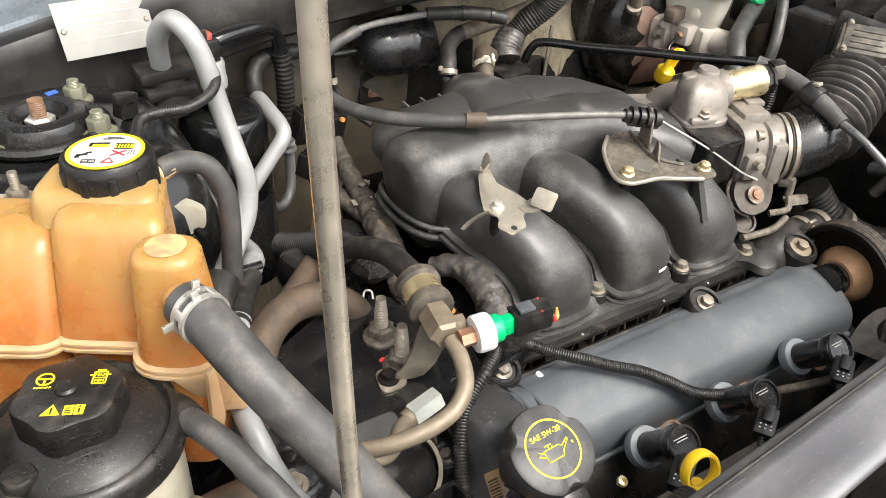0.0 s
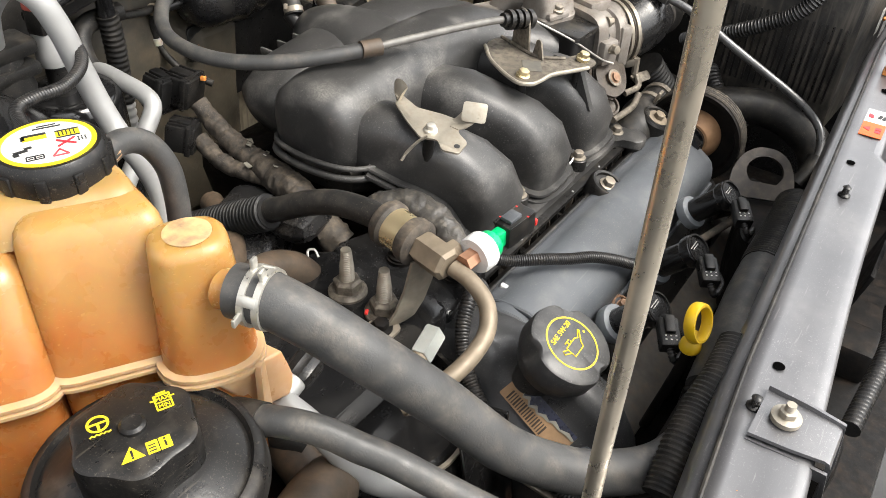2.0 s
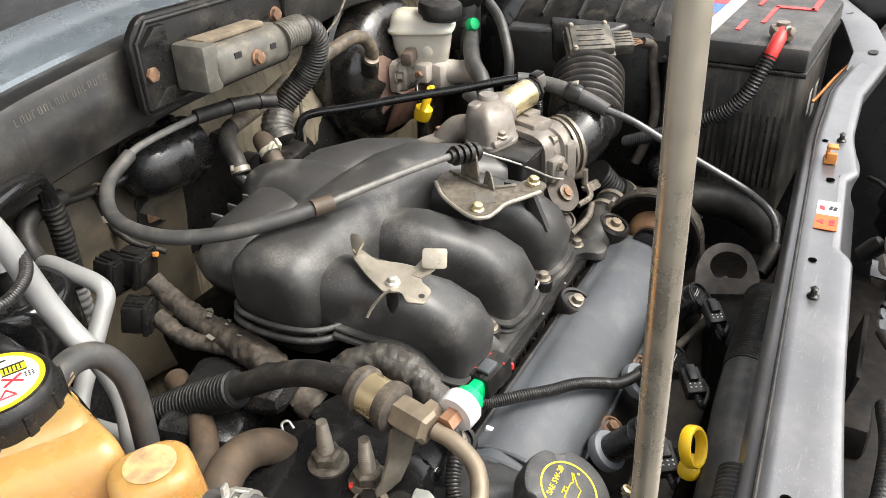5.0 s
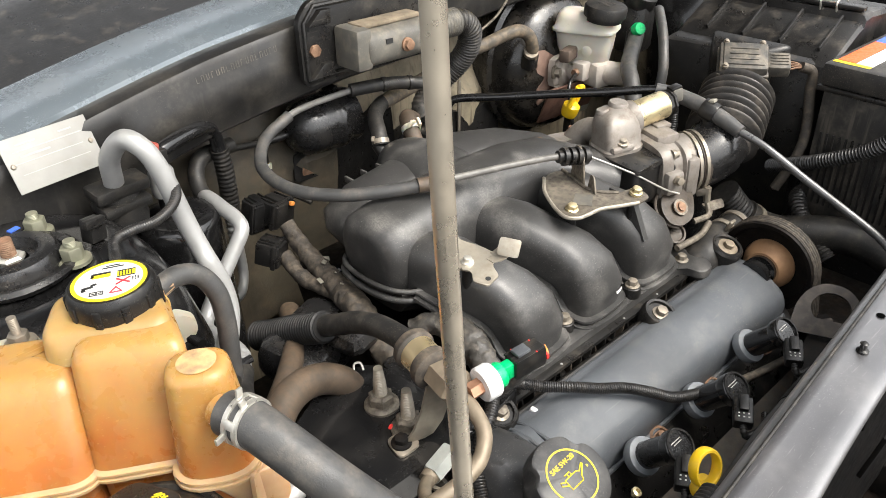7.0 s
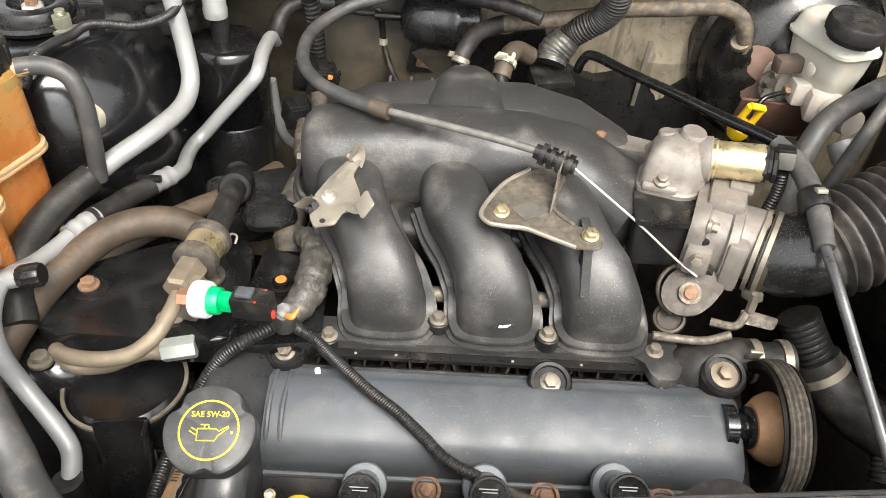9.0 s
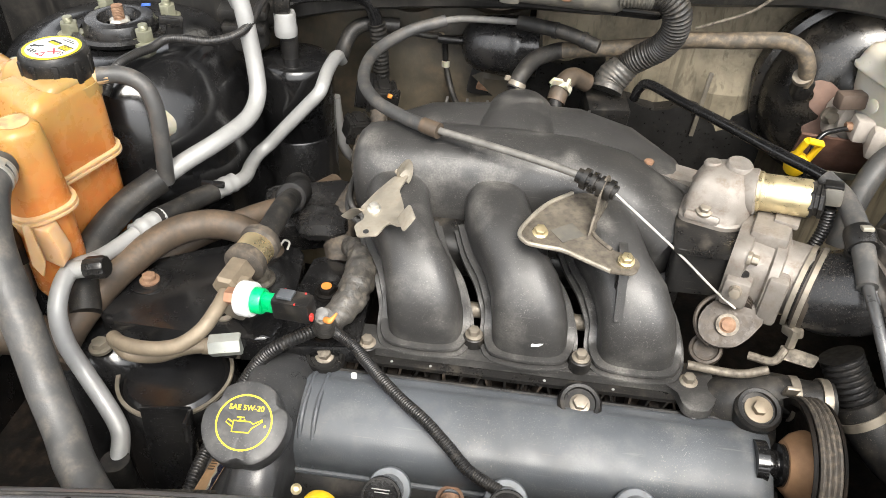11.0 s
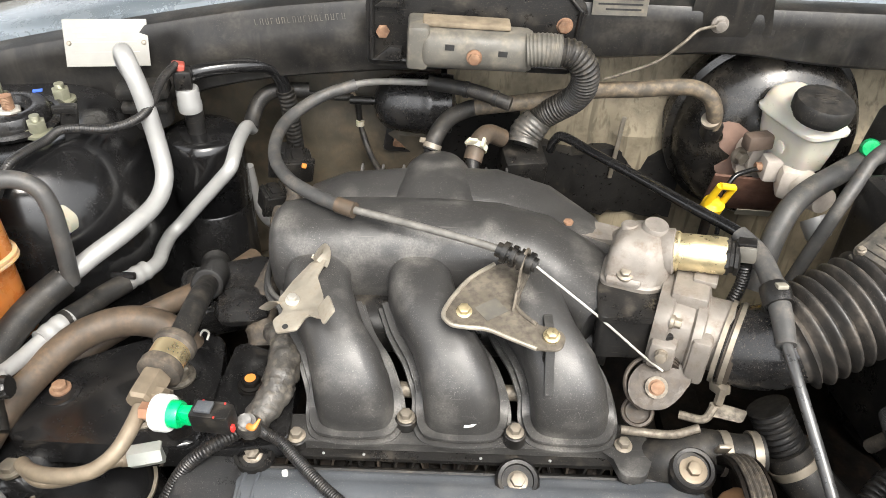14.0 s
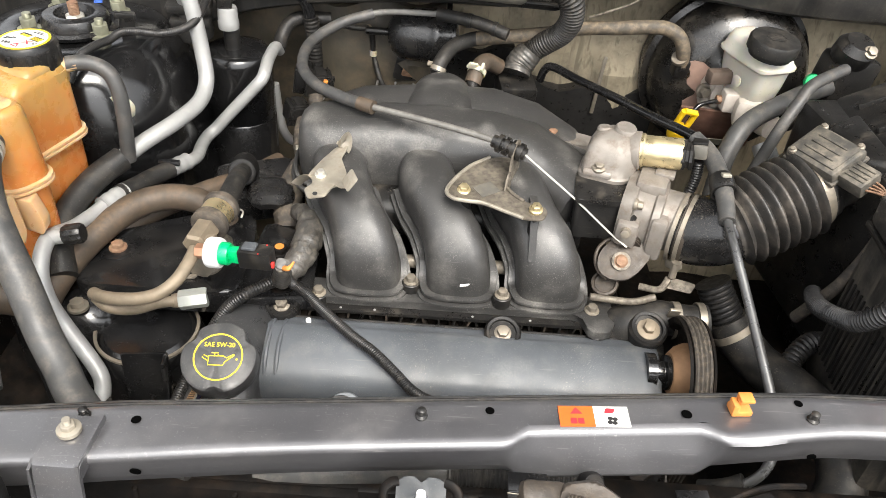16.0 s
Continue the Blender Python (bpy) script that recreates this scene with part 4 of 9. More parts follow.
# rear cover over the second bank's runners, and its domed outlet
rc = [((-0.172, 0.255, 0.915), 0.020, 0.020), ((-0.164, 0.255, 0.920), 0.036, 0.034), ((-0.13, 0.257, 0.926), 0.046, 0.041), ((-0.05, 0.258, 0.931), 0.050, 0.044), ((0.03, 0.254, 0.933), 0.050, 0.045),
      ((0.075, 0.238, 0.930), 0.047, 0.043), ((0.112, 0.206, 0.924), 0.043, 0.040), ((0.136, 0.166, 0.914), 0.038, 0.035), ((0.145, 0.135, 0.905), 0.033, 0.030)]
bm = bmesh.new()
rings = []
for i, (c, a, b) in enumerate(rc):
    d = (Vector(rc[min(i + 1, len(rc) - 1)][0]) - Vector(rc[max(i - 1, 0)][0])).normalized()
    u = Vector((0, 0, 1)).cross(d).normalized()
    rings.append(oval(c, u, d.cross(u), a, b, 36, 2.4))
part("rear_cover", skin(bm, rings), M_MANIFOLD, man, "black nylon rear runner cover", 60)
for i in range(9):
    x = -0.12 + 0.024 * i
    part("rib", block((0.003, 0.016, 0.008), pose(x, 0.300 - 0.02 * (x > 0.05), 0.955), 0.0008), M_MANIFOLD, man)
bm = bmesh.new()
rings = []
for y, z, a, b in ((0.205, 0.940, 0.050, 0.040), (0.240, 0.945, 0.050, 0.041), (0.275, 0.945, 0.045, 0.039), (0.300, 0.944, 0.039, 0.036), (0.318, 0.943, 0.032, 0.030), (0.325, 0.943, 0.022, 0.020)):
    rings.append(oval((-0.032, y, z), (1, 0, 0), (0, 0, 1), a, b, 32, 2.3))
part("dome", skin(bm, rings), M_MANIFOLD, man, "domed outlet of the manifold", 60)
for x, y, z in ((-0.042, 0.33, 0.950), (0.008, 0.322, 0.950)):
    part("nipple", tube([(x, y - 0.02, z - 0.012), (x, y + 0.012, z + 0.014)], 0.0085, 14, 4), M_PLASTIC, man, "hose nipple")
# lower flange: a stepped ledge, a lip and dark webs below it
bm = plate(rounded([(-0.176, -0.0055), (0.140, -0.0055), (0.148, -0.033), (0.170, -0.033), (0.180, -0.010), (0.176, 0.026), (-0.174, 0.026), (-0.182, 0.010)], 0.008), 0.010, pose(0, 0, 0.836), 0.002)
part("flange", bm, M_MANIFOLD, man, "black mounting flange")
bm = plate(rounded([(-0.180, -0.0145), (0.150, -0.0145), (0.158, -0.008), (0.158, 0.02), (-0.180, 0.02)], 0.006), 0.0045, pose(0, 0, 0.831), 0.0014)
part("flange_lip", bm, M_PLASTIC, man, "stepped lower lip of the flange")
# wall behind the webs, its near-black colour painting the shade under the flange
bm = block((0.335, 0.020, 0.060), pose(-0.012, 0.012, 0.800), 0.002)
part("flange_wall", bm, M_DARK, man, "wall below the flange, near black for shade")
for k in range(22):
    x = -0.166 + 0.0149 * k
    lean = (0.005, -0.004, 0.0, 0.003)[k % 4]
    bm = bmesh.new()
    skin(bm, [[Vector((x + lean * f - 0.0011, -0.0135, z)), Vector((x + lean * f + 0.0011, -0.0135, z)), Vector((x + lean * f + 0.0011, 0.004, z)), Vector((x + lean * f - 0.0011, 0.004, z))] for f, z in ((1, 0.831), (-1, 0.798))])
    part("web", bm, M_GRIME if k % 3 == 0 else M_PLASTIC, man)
for x in (-0.128, -0.090, 0.020, 0.085):
    part("lip_rivet", lathe([(0, 0), (0.0016, 0), (0.0012, 0.0008), (0, 0.001)], along((x, -0.0105, 0.8354), (0, 0, 1)), 10), M_ALU, man, "tiny pale dot")
for i, (x, y, z) in enumerate(((-0.154, 0.0, 0.849), (-0.052, 0.018, 0.860), (0.051, 0.003, 0.862), (0.154, 0.002, 0.849), (0.158, -0.022, 0.838))):
    bm = lathe([(0, -0.016), (0.0105, -0.016), (0.0105, -0.004), (0.0095, -0.003), (0, -0.003)], along((x, y, z), (0, 0, 1)), 20)
    part("bolt_boss", bm, M_PLASTIC, man)
    part("bolt", bolt((x, y, z - 0.003), (0, -0.05, 1), 0.0052, 0.006, 0.0085), M_STEEL, man, "dull steel bolt head")
for x, y, z in ((-0.052, 0.05, 0.885), (0.05, 0.05, 0.885)):
    part("gap_pipe", tube([(x - 0.05, y, z - 0.025), (x + 0.05, y, z - 0.025)], 0.008, 12, 3), M_BRACKET, man, "fuel rail seen between the runners")
# clip bracket on the first runner
cb = thing("clip_bracket", (-0.157, 0.06, 0.955), "bare stamped steel clip bracket bolted on the manifold", "bracket")
mcb = Matrix.Translation((-0.157, 0.059, 0.9625)) @ pose(0, 0, 0, 8, -4, 0)


def flat(pts):
    return [(x + 0.157, y - 0.059) for x, y in pts]


body = rounded(flat([(-0.146, 0.108), (-0.132, 0.110), (-0.138, 0.088), (-0.130, 0.066), (-0.126, 0.046), (-0.142, 0.040), (-0.148, 0.025), (-0.166, 0.022), (-0.172, 0.036), (-0.163, 0.047), (-0.171, 0.060), (-0.160, 0.084)]), 0.003)
part("stamping", plate(body, 0.0018, mcb, 0.0005), M_TABS, cb)
bm = tube([mcb @ Vector((x + 0.157, y - 0.059, z)) for x, y, z in ((-0.139, 0.106, 0.001), (-0.137, 0.112, 0.003), (-0.137, 0.114, 0.008), (-0.139, 0.108, 0.011), (-0.141, 0.103, 0.010))], 0.0016, 8, 4, squash=6.0)
part("hook_tab", bm, M_TABS, cb)
msd = along((-0.122, 0.036, 0.975), (-0.72, -0.30, 0.62))
bm = plate(rounded([(-0.011, -0.009), (0.011, -0.009), (0.011, 0.009), (-0.011, 0.009)], 0.003), 0.0014, msd, 0.0004)
part("side_tab", bm, M_TABS, cb, "folded square tab")
bm = bmesh.new()
skin(bm, [[Vector((x, y + d, z + 0.0007 * s)) for d, s in ((-0.009, -1), (0.009, -1), (0.009, 1), (-0.009, 1))] for x, y, z in ((-0.140, 0.050, 0.9637), (-0.132, 0.046, 0.9640), (-0.128, 0.043, 0.9665), (-0.124, 0.039, 0.9720))])
part("tab_fold", bm, M_TABS, cb)
bm = tube([(-0.167, 0.056, 0.9635), (-0.174, 0.060, 0.960), (-0.181, 0.066, 0.951), (-0.187, 0.068, 0.944)], 0.0014, 8, 4, squash=4.5)
part("side_finger", bm, M_TABS, cb)
part("bracket_bolt", bolt(mcb @ Vector((0.0, 0.0, 0.002)), (0, -0.1, 1), 0.0042, 0.004, 0.0065), M_ZINC, cb, "zinc bolt head")
part("bracket_post", tube([mcb @ Vector((0, 0, 0)), (-0.152, 0.066, 0.925)], 0.0055, 10, 2), M_PLASTIC, cb, "black moulded post")
bm = lathe([(0, 0), (0.0028, 0), (0.0028, 0.0003), (0, 0.0003)], mcb @ Matrix.Translation((-0.002, -0.030, 0.0018)), 12)
part("hole", bm, M_PRINT_K, cb, "dark hole")

# throttle cable bracket
tb = thing("cable_bracket", (0.035, 0.06, 0.945), "dusty stamped steel throttle cable bracket on the manifold", "bracket")
mt = Matrix.Translation((0.0, 0.056, 0.9585)) @ pose(0, 0, 0, 3, 0, 0)
edge = [(-0.019, 0.056), (-0.014, 0.040), (0.000, 0.036), (0.020, 0.034), (0.040, 0.024), (0.062, 0.013), (0.084, 0.013), (0.090, 0.030), (0.082, 0.040), (0.064, 0.042), (0.050, 0.058), (0.046, 0.074), (0.054, 0.100), (0.060, 0.120), (0.046, 0.126), (0.028, 0.121), (0.002, 0.096)]
outline = rounded([(x, y - 0.056) for x, y in edge], 0.007)
part("stamping", plate(outline, 0.0018, mt, 0.0006), M_BRACKET, tb)
rim = [edge[-2], edge[-1], edge[0], edge[1], edge[2], edge[3], edge[4], edge[5]]
part("rolled_edge", tube([mt @ Vector((x, y - 0.056, 0.003)) for x, y in rim], 0.0022, 8, 6), M_TABS, tb)
part("inner_edge", tube([mt @ Vector((x, y - 0.056, 0.003)) for x, y in edge[9:14]], 0.002, 8, 5), M_BRACKET, tb)
bm = plate(rounded([(-0.016, 0.0), (0.016, 0.0), (0.013, 0.034), (0.007, 0.047), (-0.005, 0.047), (-0.012, 0.034)], 0.004), 0.0022, Matrix.Translation((0.053, 0.092, 0.958)) @ pose(0, 0, 0, 90, 0, 66), 0.0006)
part("upright", bm, M_BRACKET, tb, "upright tab holding the cable")
bm = plate(rounded([(-0.010, 0.0), (0.010, 0.0), (0.004, 0.022), (-0.003, 0.022)], 0.003), 0.0018, Matrix.Translation((0.046, 0.066, 0.958)) @ pose(0, 0, 0, 90, 0, 66), 0.0006)
part("finger", bm, M_BRACKET, tb, "short upright finger")
part("sticker", block((0.024, 0.020, 0.0005), mt @ Matrix.Translation((0.024, 0.004, 0.0021)) @ pose(0, 0, 0, 0, 0, 35), 0), M_DUSTGREY, tb, "faded paper sticker")
for p in ((-0.001, 0.056, 0.9605), (0.076, 0.027, 0.9615)):
    part("bolt", bolt(p, (0, -0.22, 0.97), 0.0052, 0.0045, 0.0075), M_GOLD, tb, "yellow zinc bolt head")
for p, q in (((0.0, 0.058, 0.958), (0.005, 0.060, 0.925)), ((0.076, 0.030, 0.958), (0.078, 0.034, 0.90))):
    part("post", tube([p, q], 0.0058, 10, 2), M_PLASTIC, tb, "black moulded post")
bm = bmesh.new()
skin(bm, [[Vector((0.072, 0.030, 0.957)), Vector((0.080, 0.030, 0.957)), Vector((0.082, 0.008, 0.905)), Vector((0.074, 0.008, 0.905))], [Vector((0.072, 0.060, 0.957)), Vector((0.080, 0.060, 0.957)), Vector((0.082, 0.060, 0.905)), Vector((0.074, 0.060, 0.905))]])
part("gusset", bm, M_MANIFOLD, man, "moulded gusset under the bracket")

cable = thing("throttle_cable", (0.0, 0.12, 0.99), "grey throttle cable in a dusty rubber sheath", "throttle cable")
CAB = [(0.050, 0.352, 1.018), (0.008, 0.367, 1.026), (-0.046, 0.384, 1.027), (-0.101, 0.393, 1.022), (-0.135, 0.393, 1.017), (-0.180, 0.378, 1.005), (-0.213, 0.334, 0.994), (-0.214, 0.275, 0.989), (-0.190, 0.222, 0.991), (-0.152, 0.182, 0.996), (-0.113, 0.154, 1.000)]
part("sheath", tube(CAB[4:], [0.0072] * 7, 16, 8), M_RUBBER_CLEAN, cable, "dusty brown rubber sheath")
part("inner_sheath", tube(CAB[2:6], 0.0042, 12, 8), mat("dusty_grey_cable", (0.13, 0.126, 0.118), 0.5, scale=60, dust=(0.3, 0.27, 0.22), amount=0.4), cable, "dusty grey cable")
part("sleeve", tube(CAB[:3], 0.0085, 14, 8), M_RUBBER, cable, "black rubber sleeve")
for q, d in (((-0.004, 0.3705, 1.0265), (0.9, -0.3, 0.0)), ((0.030, 0.359, 1.0225), (0.9, -0.3, -0.1))):
    part("cable_tie", ring_band(0.0084, 0.0098, 0.005, along(q, d), 20), M_PLASTIC, cable, "black cable tie")
M_CABLE = mat("grey_cable", (0.115, 0.11, 0.10), 0.42, scale=60, dust=(0.3, 0.28, 0.25), amount=0.3)
part("outer_cable", tube([(-0.118, 0.157, 1.000), (-0.07, 0.138, 1.001), (-0.02, 0.119, 1.001), (0.020, 0.105, 0.999), (0.036, 0.099, 0.997)], 0.0038, 12, 8), M_CABLE, cable, "grey outer cable")
part("sheath_end", tube([(-0.128, 0.162, 1.000), (-0.110, 0.153, 1.000)], 0.0082, 16, 2), M_RUBBER_BROWN, cable)
gd = Vector((0.078, -0.035, -0.012)).normalized()
g0 = Vector((0.028, 0.102, 0.998))
bm = tube([g0, g0 + gd * 0.040], 0.0072, 16, 2)
for k in range(4):
    lathe([(0.0065, 0), (0.0105, 0), (0.0105, 0.005), (0.0065, 0.005)], along(g0 + gd * (0.006 + 0.0085 * k), gd), 16, bm)
part("adjuster", bm, M_PLASTIC, cable, "ribbed black plastic adjuster")
part("bare_wire", tube([g0 + gd * 0.038, (0.12, 0.062, 0.957), (0.165, 0.044, 0.925), (0.184, 0.034, 0.915)], 0.0012, 8, 4), M_ZINC, cable, "bare bright steel wire")

# ---- throttle body, idle valve, intake duct ----
thr = thing("throttle", (0.205, 0.08, 0.885), "cast aluminium throttle body with a dusty lever", "throttle body")
mth = pose(0.208, 0.080, 0.930, 0, 0, -20)
bm = bmesh.new()
rings = []
for x, a, b, e in ((-0.026, 0.040, 0.038, 4), (-0.020, 0.042, 0.040, 4), (-0.012, 0.042, 0.040, 4), (-0.010, 0.036, 0.036, 3), (0.008, 0.035, 0.035, 2.8), (0.010, 0.040, 0.037, 3), (0.018, 0.040, 0.037, 3), (0.020, 0.0345, 0.0345, 2), (0.042, 0.0345, 0.0345, 2)):
    rings.append([mth @ v for v in oval((x, 0, 0), (0, 1, 0), (0, 0, 1), a, b, 40, e)])
skin(bm, rings)
part("casting", bm, M_CAST, thr, "", 40)
part("top_pad", block((0.034, 0.044, 0.018), mth @ pose(0.0, 0.010, 0.037), 0.004), M_CAST, thr)
part("sensor_pad", block((0.022, 0.020, 0.006), mth @ pose(0.010, 0.022, 0.046), 0.0015), M_CAST, thr)
part("side_rib", block((0.018, 0.026, 0.052), mth @ pose(0.020, -0.030, -0.004), 0.004), M_CAST, thr)
part("lever_boss", block((0.024, 0.020, 0.030), mth @ pose(-0.012, -0.040, -0.002), 0.004), M_CAST, thr)
for y, z in ((-0.034, 0.031), (0.034, 0.031), (-0.034, -0.031)):
    part("flange_bolt", bolt(mth @ Vector((-0.010, y, z)), mth.to_3x3() @ Vector((1, 0, 0)), 0.0045, 0.006, 0.0065), M_STEEL, thr, "steel bolt head")
part("casting_bolt", bolt(mth @ Vector((-0.012, -0.051, 0.004)), (-0.3, -0.85, 0.2), 0.005, 0.006, 0.006), M_STEEL, thr, "steel bolt head")
ml_ = along((0.183, 0.037, 0.893), (-0.15, -0.62, 0.75)) @ Matrix.Scale(1.22, 4)
for k, (r, h) in enumerate(((0.0215, 0.0), (0.0190, 0.005))):
    bm = plate(rounded([(0.026, 0.010), (0.016, 0.021 - 0.002 * k), (0.0, 0.022 - 0.002 * k), (-0.015, 0.014), (-0.022, 0.0), (-0.020, -0.015), (-0.008, -0.021), (0.008, -0.018), (0.017, -0.008)], 0.006), 0.0022, ml_ @ Matrix.Translation((0, 0, h)), 0.0006)
    part("lever", bm, M_GRIME, thr, "grimy throttle lever plate")
bm = bmesh.new()
loop = [(0.024 * math.cos(a), 0.022 * math.sin(a), 0.002) for a in (0.3, 0.8, 1.3, 1.8, 2.3, 2.8, 3.3, 3.8, 4.3)]
tube([ml_ @ Vector(v) for v in loop], 0.0022, 8, 4, bm=bm)
part("cable_groove", bm, M_GRIME, thr, "worn cable groove")
bm = lathe([(0, 0.004), (0.0085, 0.004), (0.0085, 0.0085), (0.0055, 0.0095), (0.0055, 0.012), (0, 0.012)], along((0.181, 0.033, 0.895), (-0.15, -0.72, 0.66)), 18)
part("pivot_nut", bm, M_RUST, thr, "rusty pivot nut")
part("pivot_washer", lathe([(0.004, 0.0075), (0.0105, 0.0075), (0.0105, 0.0088), (0.004, 0.0088)], along((0.181, 0.033, 0.895), (-0.15, -0.72, 0.66)), 24), M_BRACKET, thr, "dusty washer")
part("spring_cup", lathe([(0, -0.012), (0.017, -0.012), (0.0185, -0.002), (0.0175, 0.002), (0.0145, 0.0025), (0.013, -0.001), (0.008, -0.002), (0, 0.001)], along((0.167, 0.024, 0.870), (-0.25, -0.5, 0.83)) @ Matrix.Scale(0.85, 4), 32), M_GRIME, thr, "rusty round spring cup")
bm = bmesh.new()
sdir = Vector((0.25, 0.80, 0.35)).normalized()
for k in range(6):
    lathe([(0.011, 0), (0.0145, 0.0002), (0.0145, 0.0020), (0.011, 0.0022)], along(Vector((0.188, 0.046, 0.908)) + sdir * (0.0028 * k), sdir), 20, bm)
part("return_spring", bm, M_GRIME, thr, "coiled return spring")
bm = tube([(0.205, 0.020, 0.872), (0.225, 0.012, 0.876), (0.235, 0.020, 0.885)], 0.004, 8)
tube([(0.15, 0.008, 0.862), (0.195, 0.004, 0.862), (0.222, 0.008, 0.868)], 0.0042, 10, bm=bm)
part("link_rod", bm, M_BRACKET, thr, "bent steel link rod")
bm = plate(rounded([(0, -0.006), (0.03, -0.008), (0.035, 0.004), (0.02, 0.006), (0.0, 0.008)], 0.003), 0.002, pose(0.232, 0.022, 0.878, 30, 0, -10), 0.0004)
part("link_tab", bm, M_BRACKET, thr, "small steel tab")

ada = thing("throttle_adaptor", (0.165, 0.10, 0.89), "black moulded adaptor block between manifold and throttle", "adaptor")
bm = plate(rounded([(-0.034, -0.052), (0.022, -0.046), (0.030, 0.028), (-0.030, 0.034)], 0.010), 0.052, pose(0.162, 0.106, 0.907, 0, 0, -6), 0.004)
part("adaptor_body", bm, M_PLASTIC, ada)
bm = plate(rounded([(-0.036, -0.055), (0.024, -0.049), (0.033, 0.031), (-0.033, 0.037)], 0.010), 0.006, pose(0.162, 0.106, 0.954, 0, 0, -6), 0.001)
part("gasket_rim", bm, M_PLASTIC, ada)
bm = block((0.008, 0.06, 0.045), pose(0.180, 0.075, 0.925, 0, 0, 14), 0.002)
part("side_flange", bm, M_PLASTIC, ada)

iac = thing("idle_valve", (0.175, 0.125, 0.96), "cast aluminium idle air valve with a gold solenoid", "idle valve")
bm = bmesh.new()
mi = pose(0.166, 0.122, 0.958, 0, 0, -16)
rings = []
for z, k, oy in ((0.0, 1.06, 0), (0.006, 1.06, 0), (0.008, 0.98, 0), (0.022, 0.95, 0.002), (0.034, 0.90, 0.004), (0.042, 0.78, 0.006), (0.047, 0.58, 0.008), (0.049, 0.3, 0.008)):
    rings.append([mi @ Vector((x * k + 0.002, y * k + oy, z)) for x, y in rounded([(-0.032, -0.028), (0.012, -0.030), (0.031, -0.014), (0.028, 0.022), (-0.010, 0.030), (-0.032, 0.014)], 0.010, 4)])
skin(bm, rings)
lathe([(0, -0.01), (0.0185, -0.01), (0.0215, 0.0), (0.0220, 0.003), (0.0220, 0.007), (0.019, 0.009), (0, 0.009)], along((0.190, 0.121, 0.988), (0.94, -0.30, 0.16)), 26, bm)
lathe([(0, -0.02), (0.0125, -0.02), (0.0125, 0.006), (0.011, 0.008), (0, 0.008)], along((0.178, 0.131, 1.004), (0.05, -0.1, 1)), 22, bm)
lathe([(0, -0.02), (0.0085, -0.02), (0.0085, 0.004), (0.007, 0.006), (0, 0.006)], along((0.156, 0.137, 1.001), (-0.1, 0.1, 1)), 18, bm)
block((0.034, 0.020, 0.010), mi @ pose(-0.010, -0.022, 0.008, -18, 0, 0), 0.004, bm)
part("casting", bm, M_CAST, iac, "", 40)
sd = Vector((0.94, -0.30, 0.14)).normalized()
s0 = Vector((0.196, 0.119, 0.990))
part("solenoid", lathe([(0, 0), (0.0195, 0), (0.0195, 0.004), (0.0178, 0.006), (0.0178, 0.046), (0.0165, 0.048), (0, 0.048)], along(s0, sd), 30), M_GOLD, iac, "gold zinc solenoid can")
part("end_cap", lathe([(0, 0.046), (0.0168, 0.046), (0.0168, 0.050), (0.0145, 0.051), (0.0145, 0.054), (0.0165, 0.055), (0.0165, 0.058), (0.010, 0.060), (0, 0.060)], along(s0, sd), 24, lobes=8, depth=0.05), M_PLASTIC, iac, "black plastic end cap")
part("plug_lead", tube([s0 + sd * 0.062 + Vector((0.004, 0, -0.006)), s0 + sd * 0.066 + Vector((0.002, 0, -0.03)), s0 + sd * 0.062 + Vector((0, -0.004, -0.06))], 0.0062, 12, 8, ridge=(0.0034, 0.001)), M_LOOM, iac, "corrugated plug lead")
part("plug_latch", block((0.012, 0.004, 0.016), along(s0 + sd * 0.062 + Vector((0, 0, 0.0175)), sd), 0.001), M_PLASTIC, iac, "raised latch")
part("plug", block((0.017, 0.018, 0.016), along(s0 + sd * 0.064 + Vector((0, 0, 0.008)), sd), 0.003), M_DUSTGREY, iac, "black wiring plug")
part("pad_bolt", bolt((0.150, 0.1005, 0.9745), (-0.05, -0.3, 0.95), 0.005, 0.004, 0.008), M_STEEL, iac, "bolt head")

egr = thing("gas_elbow", (0.13, 0.20, 0.94), "dusty cast elbow behind the idle valve", "casting")
bm = plate(rounded([(-0.05, -0.010), (0.0, -0.017), (0.05, -0.008), (0.052, 0.010), (0.0, 0.014), (-0.048, 0.010)], 0.008), 0.006, pose(0.140, 0.196, 0.950, 0, 6, -8), 0.002)
tube([(0.165, 0.19, 0.94), (0.175, 0.175, 0.960), (0.178, 0.155, 0.965)], 0.017, 16, bm=bm)
part("casting", bm, M_CAST, egr)
for p in ((0.108, 0.197, 0.957), (0.178, 0.200, 0.951)):
    part("bolt", bolt(p, (0, 0, 1), 0.005, 0.006, 0.008), M_RUST, egr, "rusty bolt head")

duct = thing("intake_duct", (0.30, 0.03, 0.93), "black rubber intake duct with a ribbed bellows", "intake duct")
D = [(0.246, 0.064, 0.926), (0.262, 0.055, 0.929), (0.282, 0.049, 0.937), (0.302, 0.050, 0.946)]
part("elbow", tube(D, [0.0365, 0.0385, 0.040, 0.040], 30, 8), M_GLOSS, duct, "smooth black rubber elbow", 60)
bell = [(0.292, 0.0485, 0.9415), (0.302, 0.0505, 0.9465), (0.325, 0.0575, 0.9570), (0.348, 0.0650, 0.9672), (0.371, 0.0725, 0.9775), (0.384, 0.0768, 0.9832)]
bm = bmesh.new()
line = spaced(smooth_line(bell, 8), 0.0015)
rings, last = [], None
